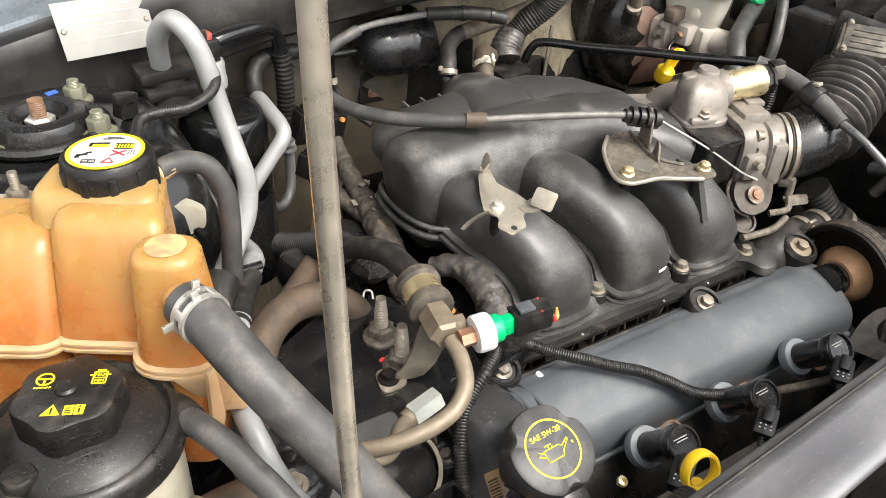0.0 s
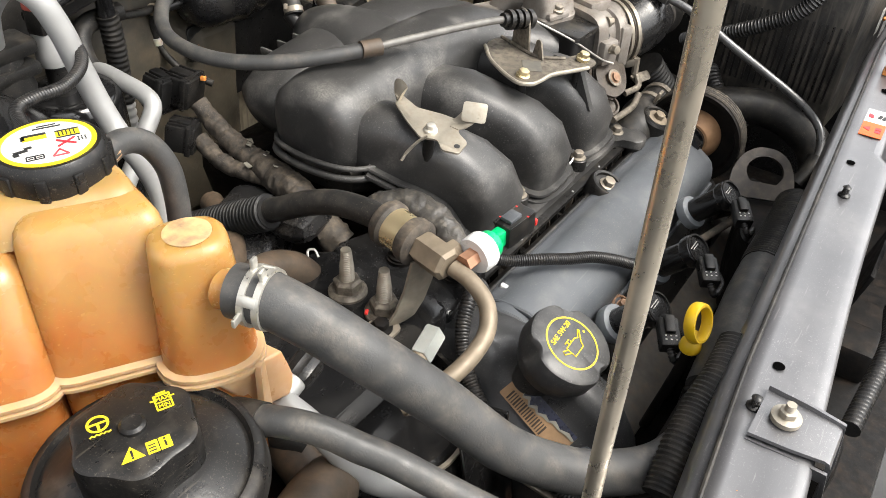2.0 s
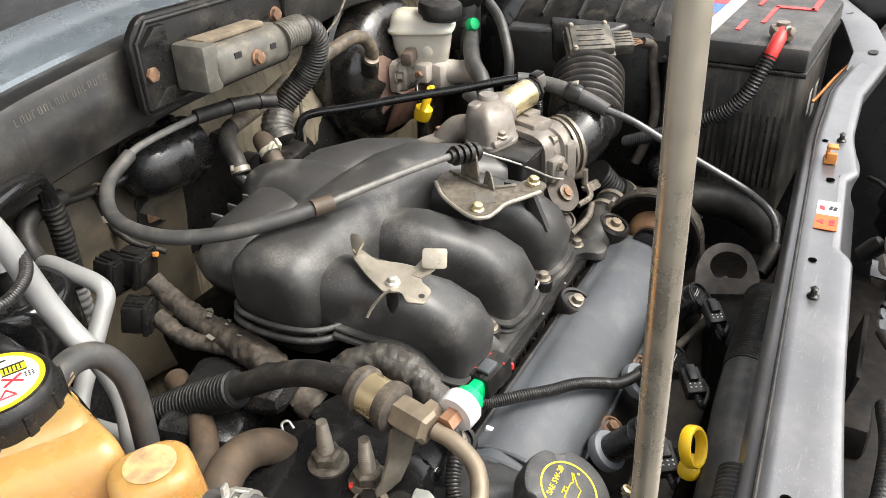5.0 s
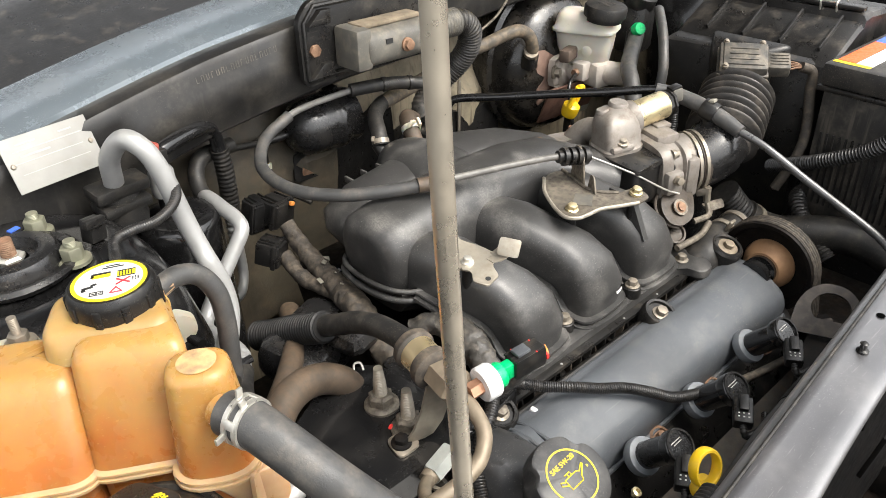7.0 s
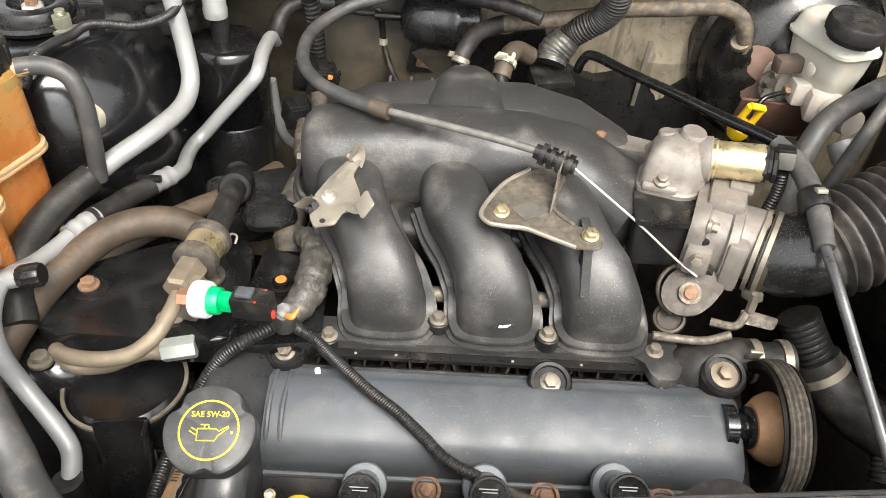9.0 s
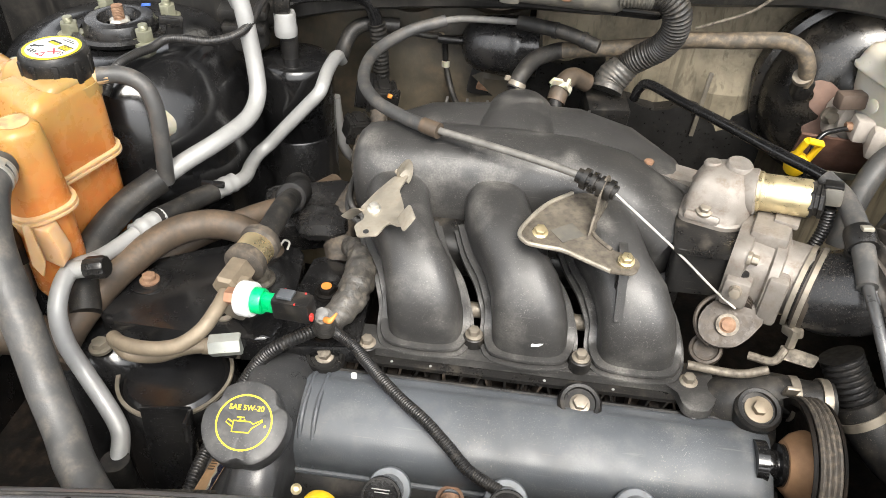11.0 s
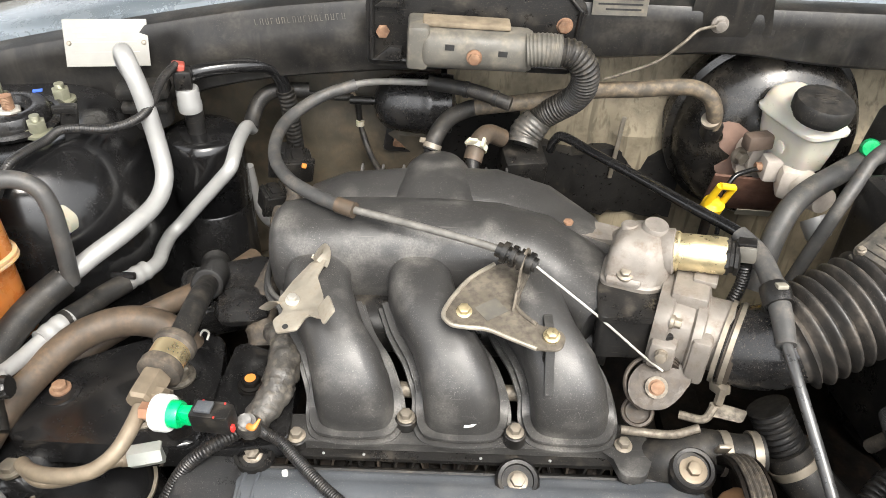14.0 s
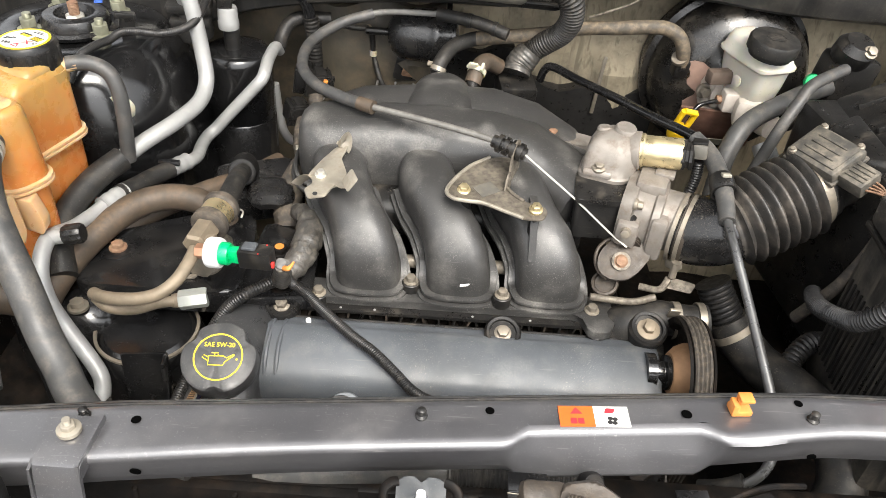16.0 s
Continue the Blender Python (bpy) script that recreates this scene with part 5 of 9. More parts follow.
for i, p in enumerate(line):
    d = (line[min(i + 1, len(line) - 1)] - line[max(i - 1, 0)]).normalized()
    u = Vector((0, 0, 1)).cross(d).normalized()
    w = (0.5 - 0.5 * math.cos(2 * math.pi * i / 8.0)) ** 0.8 * (1.0 if 4 < i < len(line) - 10 else 0.1)
    rings.append(oval(p, u, d.cross(u), 0.0395 + 0.0100 * w, 0.0395 + 0.0100 * w, 36, 2.0))
part("bellows", skin(bm, rings), M_BELLOWS, duct, "ribbed rubber bellows", 80)
cd = Vector((0.88, -0.47, 0.02)).normalized()
for o, r in ((0.0, 0.0405), (0.009, 0.0415)):
    part("hose_band", ring_band(r - 0.002, r, 0.0045, along(Vector((0.243, 0.066, 0.926)) + cd * o, cd), 40), M_STEEL, duct, "steel worm-drive band")
part("wide_band", ring_band(0.0384, 0.0394, 0.011, along(Vector((0.249, 0.063, 0.9265)), cd), 44), M_GRIME, duct, "wide dusty clamp band")
bd = Vector((0.90, 0.29, 0.32)).normalized()
mbd = along(Vector((0.371, 0.0725, 0.9775)), bd)
for o, r, h in ((0.0, 0.0408, 0.015), (0.002, 0.0420, 0.010)):
    part("end_band", ring_band(r - 0.003, r, h, mbd @ Matrix.Translation((0, 0, o)), 44), M_STEEL if o else M_RUBBER, duct, "dull steel band at the meter end")
eb = mbd @ pose(0, 0, 0.007, 0, 0, -62)
bm = block((0.012, 0.010, 0.016), eb @ Matrix.Translation((0.044, 0, 0)), 0.002)
tube([eb @ Vector((0.047, -0.010, 0)), eb @ Vector((0.047, 0.012, 0))], 0.0042, 8, 2, bm=bm)
part("end_band_screw", bm, M_STEEL, duct, "band screw housing")
bm = block((0.012, 0.010, 0.018), along((0.240, 0.032, 0.898), (0.3, -0.8, 0.3)), 0.002)
tube([(0.240, 0.026, 0.905), (0.240, 0.025, 0.885)], 0.0045, 8, 2, bm=bm)
part("band_screw", bm, M_STEEL, duct, "band screw housing")

afm = thing("air_flow_meter", (0.39, 0.07, 0.98), "dusty black air flow meter with a flat connector lid", "air flow meter")
ax = Vector((0.88, 0.29, 0.36)).normalized()
part("meter_tube", lathe([(0, -0.01), (0.044, -0.01), (0.047, -0.006), (0.047, 0.004), (0.042, 0.006), (0.042, 0.05), (0, 0.05)], along((0.389, 0.0785, 0.985), ax) @ Matrix.Scale(0.80, 4), 32), M_PLASTIC, afm)
ma_n = Vector((-0.36, -0.22, 0.90)).normalized()
ma_x = (Vector((0.52, -0.85, 0.0)) - ma_n * ma_n.dot(Vector((0.52, -0.85, 0.0)))).normalized()
ma = Matrix((ma_x, ma_n.cross(ma_x), ma_n)).transposed().to_4x4()
ma.translation = (0.380, 0.077, 1.026)
M_METER = mat("dusty_meter_plastic", (0.04, 0.038, 0.034), 0.5, scale=26, bump=0.3, dust=(0.25, 0.215, 0.165), amount=0.7, lo=0.40, hi=0.66, settle=0.2, grit=0.3)
part("lid", block((0.062, 0.050, 0.016), ma, 0.004), M_METER, afm, "dusty flat electronics lid")
part("lid_panel", block((0.052, 0.040, 0.003), ma @ Matrix.Translation((0.0, 0.001, 0.0085)), 0.0014), M_METER, afm, "raised lid panel")
for k in range(3):
    part("lid_ridge", block((0.036, 0.0024, 0.002), ma @ Matrix.Translation((0.0, -0.010 + 0.010 * k, 0.0104)), 0.0006), M_METER, afm)
part("lid_edge", block((0.066, 0.054, 0.005), ma @ Matrix.Translation((0, 0, -0.006)), 0.002), M_METER, afm, "dusty lower lid edge")
part("lid_skirt", block((0.050, 0.050, 0.022), ma @ Matrix.Translation((0, 0, -0.018)), 0.003), M_METER, afm, "lower half of the meter housing")
for sx, sy in ((-0.023, -0.022), (0.023, 0.023), (-0.023, 0.023)):
    part("lid_screw", bolt(ma @ Vector((sx, sy, 0.008)), ma.to_3x3() @ Vector((0, 0, 1)), 0.0028, 0.002, 0.0042), M_STEEL, afm, "small screw")
for k in range(4):
    part("plug_rib", block((0.022, 0.0022, 0.002), ma @ Matrix.Translation((0.045, -0.010 + 0.0055 * k, 0.0045)), 0.0005), M_METER, afm)
part("plug", block((0.030, 0.030, 0.018), ma @ Matrix.Translation((0.044, -0.002, -0.005)), 0.003), M_METER, afm, "black connector plug")
for k in range(4):
    part("plug_wire", tube([ma @ Vector((0.058, -0.010 + 0.005 * k, -0.005)), ma @ Vector((0.068, -0.005 + 0.003 * k, -0.006)), ma @ Vector((0.078, 0.0, -0.010))], 0.0012, 6, 4), M_RUST, afm, "thin dull red wire")

airbox = thing("air_filter_box", (0.52, 0.14, 0.80), "black plastic air filter box with wire lid clips", "air filter box")
part("box_base", block((0.24, 0.22, 0.24), pose(0.535, 0.125, 0.905, 0, 0, 8), 0.012), M_PLASTIC, airbox)
bm = bmesh.new()
prof = [(0.432, 0.990), (0.436, 1.018), (0.446, 1.030), (0.500, 1.058), (0.512, 1.062), (0.516, 1.072), (0.536, 1.074), (0.545, 1.072), (0.606, 1.066), (0.622, 1.056), (0.628, 1.02), (0.628, 0.99)]
rings = []
for y, k in ((-0.018, 0.90), (-0.014, 0.97), (-0.006, 1.0), (0.10, 1.0), (0.205, 1.0), (0.214, 0.97), (0.218, 0.90)):
    rings.append([Vector((0.53 + (x - 0.53) * (0.5 + 0.5 * k), y, 0.99 + (z - 0.99) * k)) for x, z in prof])
part("box_lid", skin(bm, rings), M_PLASTIC, airbox, "ridged sloping lid", 30)
bm = bmesh.new()
skin(bm, [[Vector((x, y + dy, z + dz)) for dy, dz in ((-w, -h), (w, -h), (w, h), (-w, h))] for x, y, z, w, h in ((0.398, 0.105, 1.000, 0.030, 0.018), (0.415, 0.105, 1.008, 0.040, 0.022), (0.445, 0.100, 1.012, 0.060, 0.026))])
bmesh.ops.bevel(bm, geom=bm.edges[:], offset=0.006, segments=2, profile=0.5, affect="EDGES")
part("lid_neck", bm, M_PLASTIC, airbox, "sloping outlet neck", 40)
part("lid_flange", block((0.012, 0.222, 0.006), pose(0.524, 0.100, 1.0765), 0.0015), M_PLASTIC, airbox, "raised lid edge")
for y in (0.165, 0.022):
    bm = tube([(0.512, y, 1.070), (0.510, y, 1.083), (0.530, y + 0.001, 1.087), (0.545, y, 1.078)], 0.0013, 6)
    tube([(0.512, y + 0.022, 1.070), (0.510, y + 0.022, 1.083), (0.530, y + 0.023, 1.087), (0.545, y + 0.022, 1.078)], 0.0013, 6, bm=bm)
    tube([(0.510, y, 1.083), (0.510, y + 0.022, 1.083)], 0.0013, 6, 3, bm=bm)
    part("wire_clip", bm, M_ZINC, airbox, "bright wire clip")
for k in range(4):
    part("lid_rib", block((0.066, 0.0035, 0.009), pose(0.480, 0.010 + 0.055 * k, 1.050, 0, -27, 0), 0.001), M_PLASTIC, airbox)

# ---- battery ----
bat = thing("battery", (0.515, -0.115, 0.82), "black car battery with a colourful label and red terminal lines", "battery")
mb = pose(0.518, -0.116, 0.0, 0, 0, -3)
part("case", block((0.252, 0.165, 0.20), mb @ Matrix.Translation((0, 0, 0.912)), 0.006), mat("dusty_battery_case", (0.014, 0.0138, 0.0135), 0.45, scale=14, vary=0.3, bump=0.2, dust=(0.26, 0.225, 0.18), amount=0.36, lo=0.42, hi=0.7, settle=0.0, streak=0.3, grit=0.2), bat)
part("lid", block((0.262, 0.176, 0.030), mb @ Matrix.Translation((0, 0, 1.026)), 0.006), mat("grey_battery_lid", (0.020, 0.0195, 0.019), 0.42, scale=16, dust=DUST, amount=0.25, grit=0.5, scratch=0.3), bat, "dusty grey lid")
part("lid_rim", block((0.264, 0.178, 0.007), mb @ Matrix.Translation((0, 0, 1.008)), 0.002), M_PLASTIC, bat)
mt2 = mb @ Matrix.Translation((0, 0, 1.0412))
part("label_white", block((0.225, 0.020, 0.0008), mt2 @ Matrix.Translation((0.0, 0.045, 0.0004)), 0), M_PRINT_W, bat, "white band")
part("label_orange", block((0.10, 0.022, 0.0008), mt2 @ Matrix.Translation((-0.062, 0.067, 0.0004)), 0), M_PRINT_O, bat, "orange band")
part("label_blue", block((0.055, 0.022, 0.0008), mt2 @ Matrix.Translation((0.016, 0.067, 0.0004)), 0), M_PRINT_B, bat, "blue band")
part("label_red", block((0.066, 0.022, 0.0008), mt2 @ Matrix.Translation((0.078, 0.067, 0.0004)), 0), M_PRINT_R, bat, "red band")
for row in ((-0.116, 0.058, 0.008, 0.046), (0.116, 0.058, 0.008, 0.046)):
    part("label_yellow", bars([row], mt2), M_PRINT_Y, bat, "yellow border")
part("line_red", bars([(-0.055, 0.010, 0.05, 0.006), (0.010, -0.012, 0.09, 0.006), (0.055, -0.035, 0.012, 0.05), (0.085, -0.060, 0.07, 0.008), (0.09, 0.012, 0.07, 0.006)], mt2, None, 0.0012), M_RED, bat, "raised red line")
part("side_label", bars([(0.0, 0.0, 0.02, 0.035), (0.05, -0.01, 0.03, 0.05)], mb @ Matrix.Translation((0.0, -0.0828, 0.93)) @ pose(0, 0, 0, 90, 0, 0)), M_PRINT_W, bat, "small white side label")
for k in range(18):
    part("case_rib", block((0.003, 0.003, 0.10), mb @ Matrix.Translation((-0.1265, -0.07 + 0.0083 * k, 0.90)), 0.0008), M_PLASTIC, bat)
bc = thing("battery_cable", (0.40, -0.158, 1.04), "red battery cable in a black corrugated sleeve", "battery cable")
part("terminal", block((0.034, 0.024, 0.014), pose(0.414, -0.158, 1.050, 0, 0, 20), 0.004), M_COPPER, bc, "corroded terminal clamp")
bm = tube([(0.418, -0.158, 1.046), (0.418, -0.158, 1.062)], 0.008, 14, 2)
bolt((0.405, -0.166, 1.054), (-0.5, -0.8, 0.2), 0.005, 0.006, 0.007, bm)
part("terminal_post", bm, M_STEEL, bc, "lead terminal post")
part("red_sleeve", tube([(0.408, -0.160, 1.052), (0.393, -0.158, 1.046), (0.382, -0.155, 1.036), (0.377, -0.152, 1.026)], 0.0085, 14), M_RED, bc, "red insulation")
part("corrugated_sleeve", tube([(0.379, -0.153, 1.030), (0.370, -0.147, 1.012), (0.364, -0.139, 0.992), (0.362, -0.127, 0.973), (0.362, -0.108, 0.955), (0.362, -0.075, 0.935), (0.37, -0.04, 0.915), (0.40, 0.02, 0.88)], 0.0098, 16, 8, ridge=(0.0042, 0.0016)), M_LOOM, bc, "black corrugated sleeve")

# ---- valve cover ----
O, SD, ND = Vector((0, -0.029, 0.828)), Vector((0, -0.891, -0.454)), Vector((0, -0.454, 0.891))


def vc(x, s, n):
    return Vector((x, 0, 0)) + O + s * SD + n * ND


cover = thing("valve_cover", (0.0, -0.10, 0.74), "smooth dark grey plastic valve cover of the front bank", "valve cover")
bm = bmesh.new()
rings = []
CP_ = ((-0.005, -0.030), (-0.005, -0.004), (-0.0035, 0.002), (0.0, 0.006), (0.004, 0.0085), (0.007, 0.0135), (0.012, 0.0190), (0.020, 0.0235), (0.034, 0.0268), (0.050, 0.0278), (0.063, 0.0268), (0.072, 0.0238), (0.079, 0.0170), (0.085, 0.007), (0.089, -0.004), (0.091, -0.014), (0.091, -0.03))
for x, k in ((-0.212, 1.0), (-0.16, 1.0), (-0.05, 1.0), (0.08, 1.0), (0.20, 1.0), (0.211, 0.97), (0.219, 0.86), (0.223, 0.70)):
    rings.append([vc(x, s, n if n < 0 else n * k) for s, n in CP_])
part("cam_bulge", skin(bm, rings), M_COVER, cover, "long rounded cam cover", 35)
part("rear_lip", tube([vc(x, -0.0045, -0.002) for x in spread(-0.20, 0.215, 12)], 0.0032, 8, 2), M_PLASTIC, cover, "black sealing lip")
part("front_lip", tube([vc(x, 0.0915, -0.006) for x in spread(-0.20, 0.222, 12)], 0.0030, 8, 2), M_COVER, cover, "raised lower edge")
bm = bmesh.new()
skin(bm, [[vc(x, s, n) for s, n in ((-0.010, -0.040), (-0.010, -0.010), (-0.003, -0.003), (0.078, -0.004), (0.090, -0.006), (0.135, -0.024), (0.150, -0.034), (0.155, -0.05), (0.155, -0.08))] for x in spread(-0.262, 0.235, 14)])
part("cover_base", bm, M_PLASTIC, cover, "grimy black coil deck", 50)
bm = block((0.51, 0.205, 0.09), Matrix.Translation(vc(-0.013, 0.09, -0.075)) @ pose(0, 0, 0, 27, 0, 0), 0.01)
part("cylinder_head", bm, M_BLOCK, cover, "dirty aluminium cylinder head")
# raised filler block at the end of the cover, with a step down to a sloping flank
bm = bmesh.new()
prof = [(-0.008, 0.775), (-0.012, 0.830), (-0.022, 0.842), (-0.055, 0.852), (-0.072, 0.853), (-0.080, 0.853), (-0.087, 0.853), (-0.094, 0.852), (-0.115, 0.850), (-0.135, 0.846), (-0.165, 0.832), (-0.182, 0.812), (-0.196, 0.785), (-0.205, 0.74), (-0.205, 0.70), (-0.02, 0.70)]
rings = []
for x, rear, front in ((-0.284, -0.085, -0.062), (-0.272, -0.070, -0.050), (-0.262, -0.045, -0.042), (-0.256, -0.012, -0.037), (-0.250, -0.002, -0.032), (-0.245, 0.0, -0.026), (-0.2405, 0.0, -0.012), (-0.236, 0.001, -0.003), (-0.229, 0.002, 0.0), (-0.215, 0.0, 0.0), (-0.207, -0.003, -0.003), (-0.200, -0.012, -0.012)):
    ring = []
    for y, z in prof:
        f = max(0.0, min(1.0, (-0.070 - y) / 0.022))
        f = f * f * (3 - 2 * f)
        ring.append(Vector((x, y, z + (rear + (front - rear) * f) * max(0.0, min(1.0, (z - 0.73) / 0.08)))))
    rings.append(ring)
part("filler_block", skin(bm, rings), M_ENDBLOCK, cover, "raised end block with a sloping flank", 40)
for p, d in (((-0.266, -0.046, 0.796), (-0.3, 0.0, 0.95)), ((-0.252, -0.178, 0.786), (-0.1, -0.6, 0.8))):
    part("block_boss", lathe([(0, -0.015), (0.0135, -0.015), (0.0140, 0.001), (0.0120, 0.003), (0.0095, 0.003), (0.0090, -0.001), (0, -0.001)], along(p, d), 24), M_COVER, cover, "moulded bolt boss")
    part("block_bolt", bolt(Vector(p) + Vector((0, 0, -0.001)), d, 0.005, 0.005, 0.0078), M_STEEL, cover, "dull steel bolt head")
part("side_flange", block((0.008, 0.13, 0.004), pose(-0.288, -0.105, 0.772, 4, 0, 0), 0.001), M_STEEL, cover, "grey gasket flange")
for q in (-0.196, -0.184):
    bm = tube([vc(q, -0.004, -0.004), vc(q, 0.010, 0.0150), vc(q, 0.042, 0.0305), vc(q, 0.070, 0.0215), vc(q, 0.088, -0.004)], 0.0024, 8)
    part("end_rib", bm, M_COVER, cover)
for p, r in (((-0.192, -0.018, 0.843), 1.2), ((0.053, -0.036, 0.840), 1.25), ((0.2125, -0.026, 0.852), 1.3)):
    bm = lathe([(0, -0.02), (0.016 * r, -0.02), (0.0165 * r, -0.002), (0.0145 * r, 0.0015), (0.012 * r, 0.001), (0.0115 * r, -0.002), (0, -0.002)], along(p, (0, -0.35, 0.93)), 28)
    part("bolt_boss", bm, M_PLASTIC, cover, "rubber-lined bolt boss")
    part("bolt", bolt(Vector(p) + Vector((0, 0, -0.002)), (0, -0.35, 0.93), 0.0062, 0.006, 0.0095 * (1.35 if r > 1.28 else 1.0)), M_BRACKET if r < 1.22 else (M_STEEL if r < 1.28 else M_COPPER), cover, "dull steel bolt head")
for x in (-0.055, 0.050, 0.155):
    p = vc(x, 0.100, -0.006)
    part("plug_well", lathe([(0, -0.004), (0.012, -0.004), (0.013, 0.003), (0.010, 0.004), (0.009, -0.001), (0, -0.001)], along(p, ND), 22), M_RUST, cover, "rusty bolt in a well")
    part("well_bolt", bolt(p, ND, 0.0055, 0.006, 0.0085), M_RUST, cover, "rusty bolt head")
bm = block((0.006, 0.012, 0.012), pose(-0.160, -0.034, 0.829, 20, 0, 15), 0.002)
part("white_clip", bm, M_WHITE, cover, "small white plastic clip")
bm = lathe([(0, 0), (0.0045, 0), (0.0045, 0.003), (0.0022, 0.004), (0.002, -0.004), (0, -0.004)], along((-0.178, -0.165, 0.838), (0.2, -0.4, 0.85)), 16)
part("brass_insert", bm, M_GOLD, cover, "small brass insert")

cap = thing("oil_filler_cap", (-0.227, -0.125, 0.845), "black oil filler cap with yellow print", "oil cap")
CN = Vector((0.02, -0.42, 0.90)).normalized()
mcap = along(Vector((-0.228, -0.134, 0.875)) - CN * 0.024, CN)
part("filler_neck", lathe([(0, -0.060), (0.022, -0.060), (0.022, 0.002), (0, 0.002)], mcap, 32), M_ENDBLOCK, cover, "filler neck under the cap")
bm = bmesh.new()
rings = []
for r, h, k in ((0.030, -0.012, 0), (0.035, 0.0, 0.3), (0.0365, 0.004, 1), (0.0365, 0.018, 1), (0.0355, 0.0225, 1), (0.033, 0.0240, 0.8), (0.0, 0.0240, 0)):
    ring = []
    for q in range(60):
        a = 2 * math.pi * q / 60
        notch = sum(math.exp(-(((a - c + math.pi) % (2 * math.pi) - math.pi) / 0.20) ** 2) for c in (0.62, 2.52, 4.71))
        rr = r * (1 - 0.15 * k * notch)
        ring.append(mcap @ Vector((rr * math.cos(a), rr * math.sin(a), h)))
    rings.append(ring)
skin(bm, rings)
bmesh.ops.remove_doubles(bm, verts=bm.verts, dist=2e-5)
part("cap_body", bm, mat("worn_cap_plastic", (0.040, 0.040, 0.041), 0.42, scale=20, dust=ASH, amount=0.2, grit=0.25), cap)
mpr = mcap @ Matrix.Translation((0, 0, 0.0240)) @ pose(0, 0, 0, 0, 0, 0)
part("ring_print", ring_band(0.0222, 0.0236, 0.0004, mpr, 48), M_PRINT_Y, cap, "thin yellow printed ring")
part("grade_print", lettering("SAE 5W-20", 0.0062, mpr @ Matrix.Translation((0, 0.0120, 0.0003))), M_PRINT_Y, cap, "yellow lettering SAE 5W-20")
bm = bmesh.new()
can = [(-0.010, 0.001), (0.006, 0.001), (0.009, -0.001), (0.017, 0.0035), (0.0175, 0.0022), (0.008, -0.0055), (0.006, -0.0095), (-0.010, -0.0095)]
loop = [mpr @ Vector((0.88 * x, 0.88 * y, 0.0003)) for x, y in can + can[:1]]
tube(loop, 0.00055, 6, raw=True, bm=bm)
for pts in ([(-0.010, -0.001), (-0.0155, 0.002), (-0.017, -0.001), (-0.010, -0.005)], [(-0.004, 0.001), (-0.004, 0.0045)], [(-0.0075, 0.0045), (0.0, 0.0045)], [(0.0, 0.001), (0.0, 0.003)]):
    tube([mpr @ Vector((0.88 * x, 0.88 * y, 0.0003)) for x, y in pts], 0.00055, 6, raw=True, bm=bm)
plate(disc_poly(0.0012, 10, 0.8, (0.0178, -0.002)), 0.0004, mpr, 0, bm)
part("oil_can_print", bm, M_PRINT_Y, cap, "yellow oil can symbol")

CO = ((-0.108, -0.164, 0.842), (-0.006, -0.162, 0.845), (0.104, -0.157, 0.850))
M_SEAL = mat("grey_rubber_seal", (0.17, 0.185, 0.2), 0.5, vary=0.1, scale=60, dust=(0.12, 0.1, 0.08), amount=0.4)
coil = None
for i, p in enumerate(CO):
    if coil is None:
        coil = thing("ignition_coil", (0, 0, 0), "black ignition coil with a grey seal and a wiring plug", "ignition coil", "ignition coils on the front bank")
        mk = along((0, 0, 0), (0, -0.66, 0.75))
        part("barrel", lathe([(0, -0.060), (0.0135, -0.060), (0.0135, -0.014), (0.0158, -0.012), (0.0165, -0.010), (0.0165, -0.001), (0.0155, 0), (0.0140, 0.0), (0.0138, -0.0012), (0, -0.0012)], mk, 32), M_BLACKPAINT, coil)
        part("lid_ring", ring_band(0.0142, 0.0160, 0.0010, mk, 32), M_PLASTIC, coil, "raised rim")
        part("seal", lathe([(0, -0.060), (0.0185, -0.060), (0.0195, -0.055), (0.0185, -0.050), (0.0137, -0.048), (0, -0.048)], mk, 26), M_SEAL, coil, "pale grey rubber seal")
        part("label_print", bars([(-0.001, 0.006, 0.015, 0.0009), (0.0, 0.0035, 0.012, 0.0009)], mk @ Matrix.Translation((0, 0, -0.001))), M_PRINT_G, coil, "grey unreadable print")
        mpl = Matrix.Translation((-0.021, -0.019, -0.006)) @ pose(0, 0, 0, 12, 0, -58)
        part("plug", block((0.018, 0.030, 0.013), mpl, 0.002), M_PLASTIC, coil, "black wiring plug")
        part("plug_latch", block((0.009, 0.018, 0.005), mpl @ Matrix.Translation((0, 0.006, 0.008)), 0.0012), M_PLASTIC, coil, "raised plug latch")
        for a in (-0.0045, 0.0, 0.0045):
            for b in (-0.009, -0.005):
                part("pin_mark", block((0.0016, 0.0012, 0.0006), mpl @ Matrix.Translation((a, b, 0.0066)), 0), M_PRINT_W, coil, "small white mark")
        part("plug_lead", tube([mpl @ Vector((0.0, -0.012, 0.0)), mpl @ Vector((0.004, -0.022, -0.006)), (0.012, -0.030, -0.040), (0.034, -0.02, -0.045)], 0.0036, 10, 8, ridge=(0.003, 0.0007)), M_LOOM, coil, "black lead")
        coil.location = p
    else:
        copy_thing(coil, pose(*p))

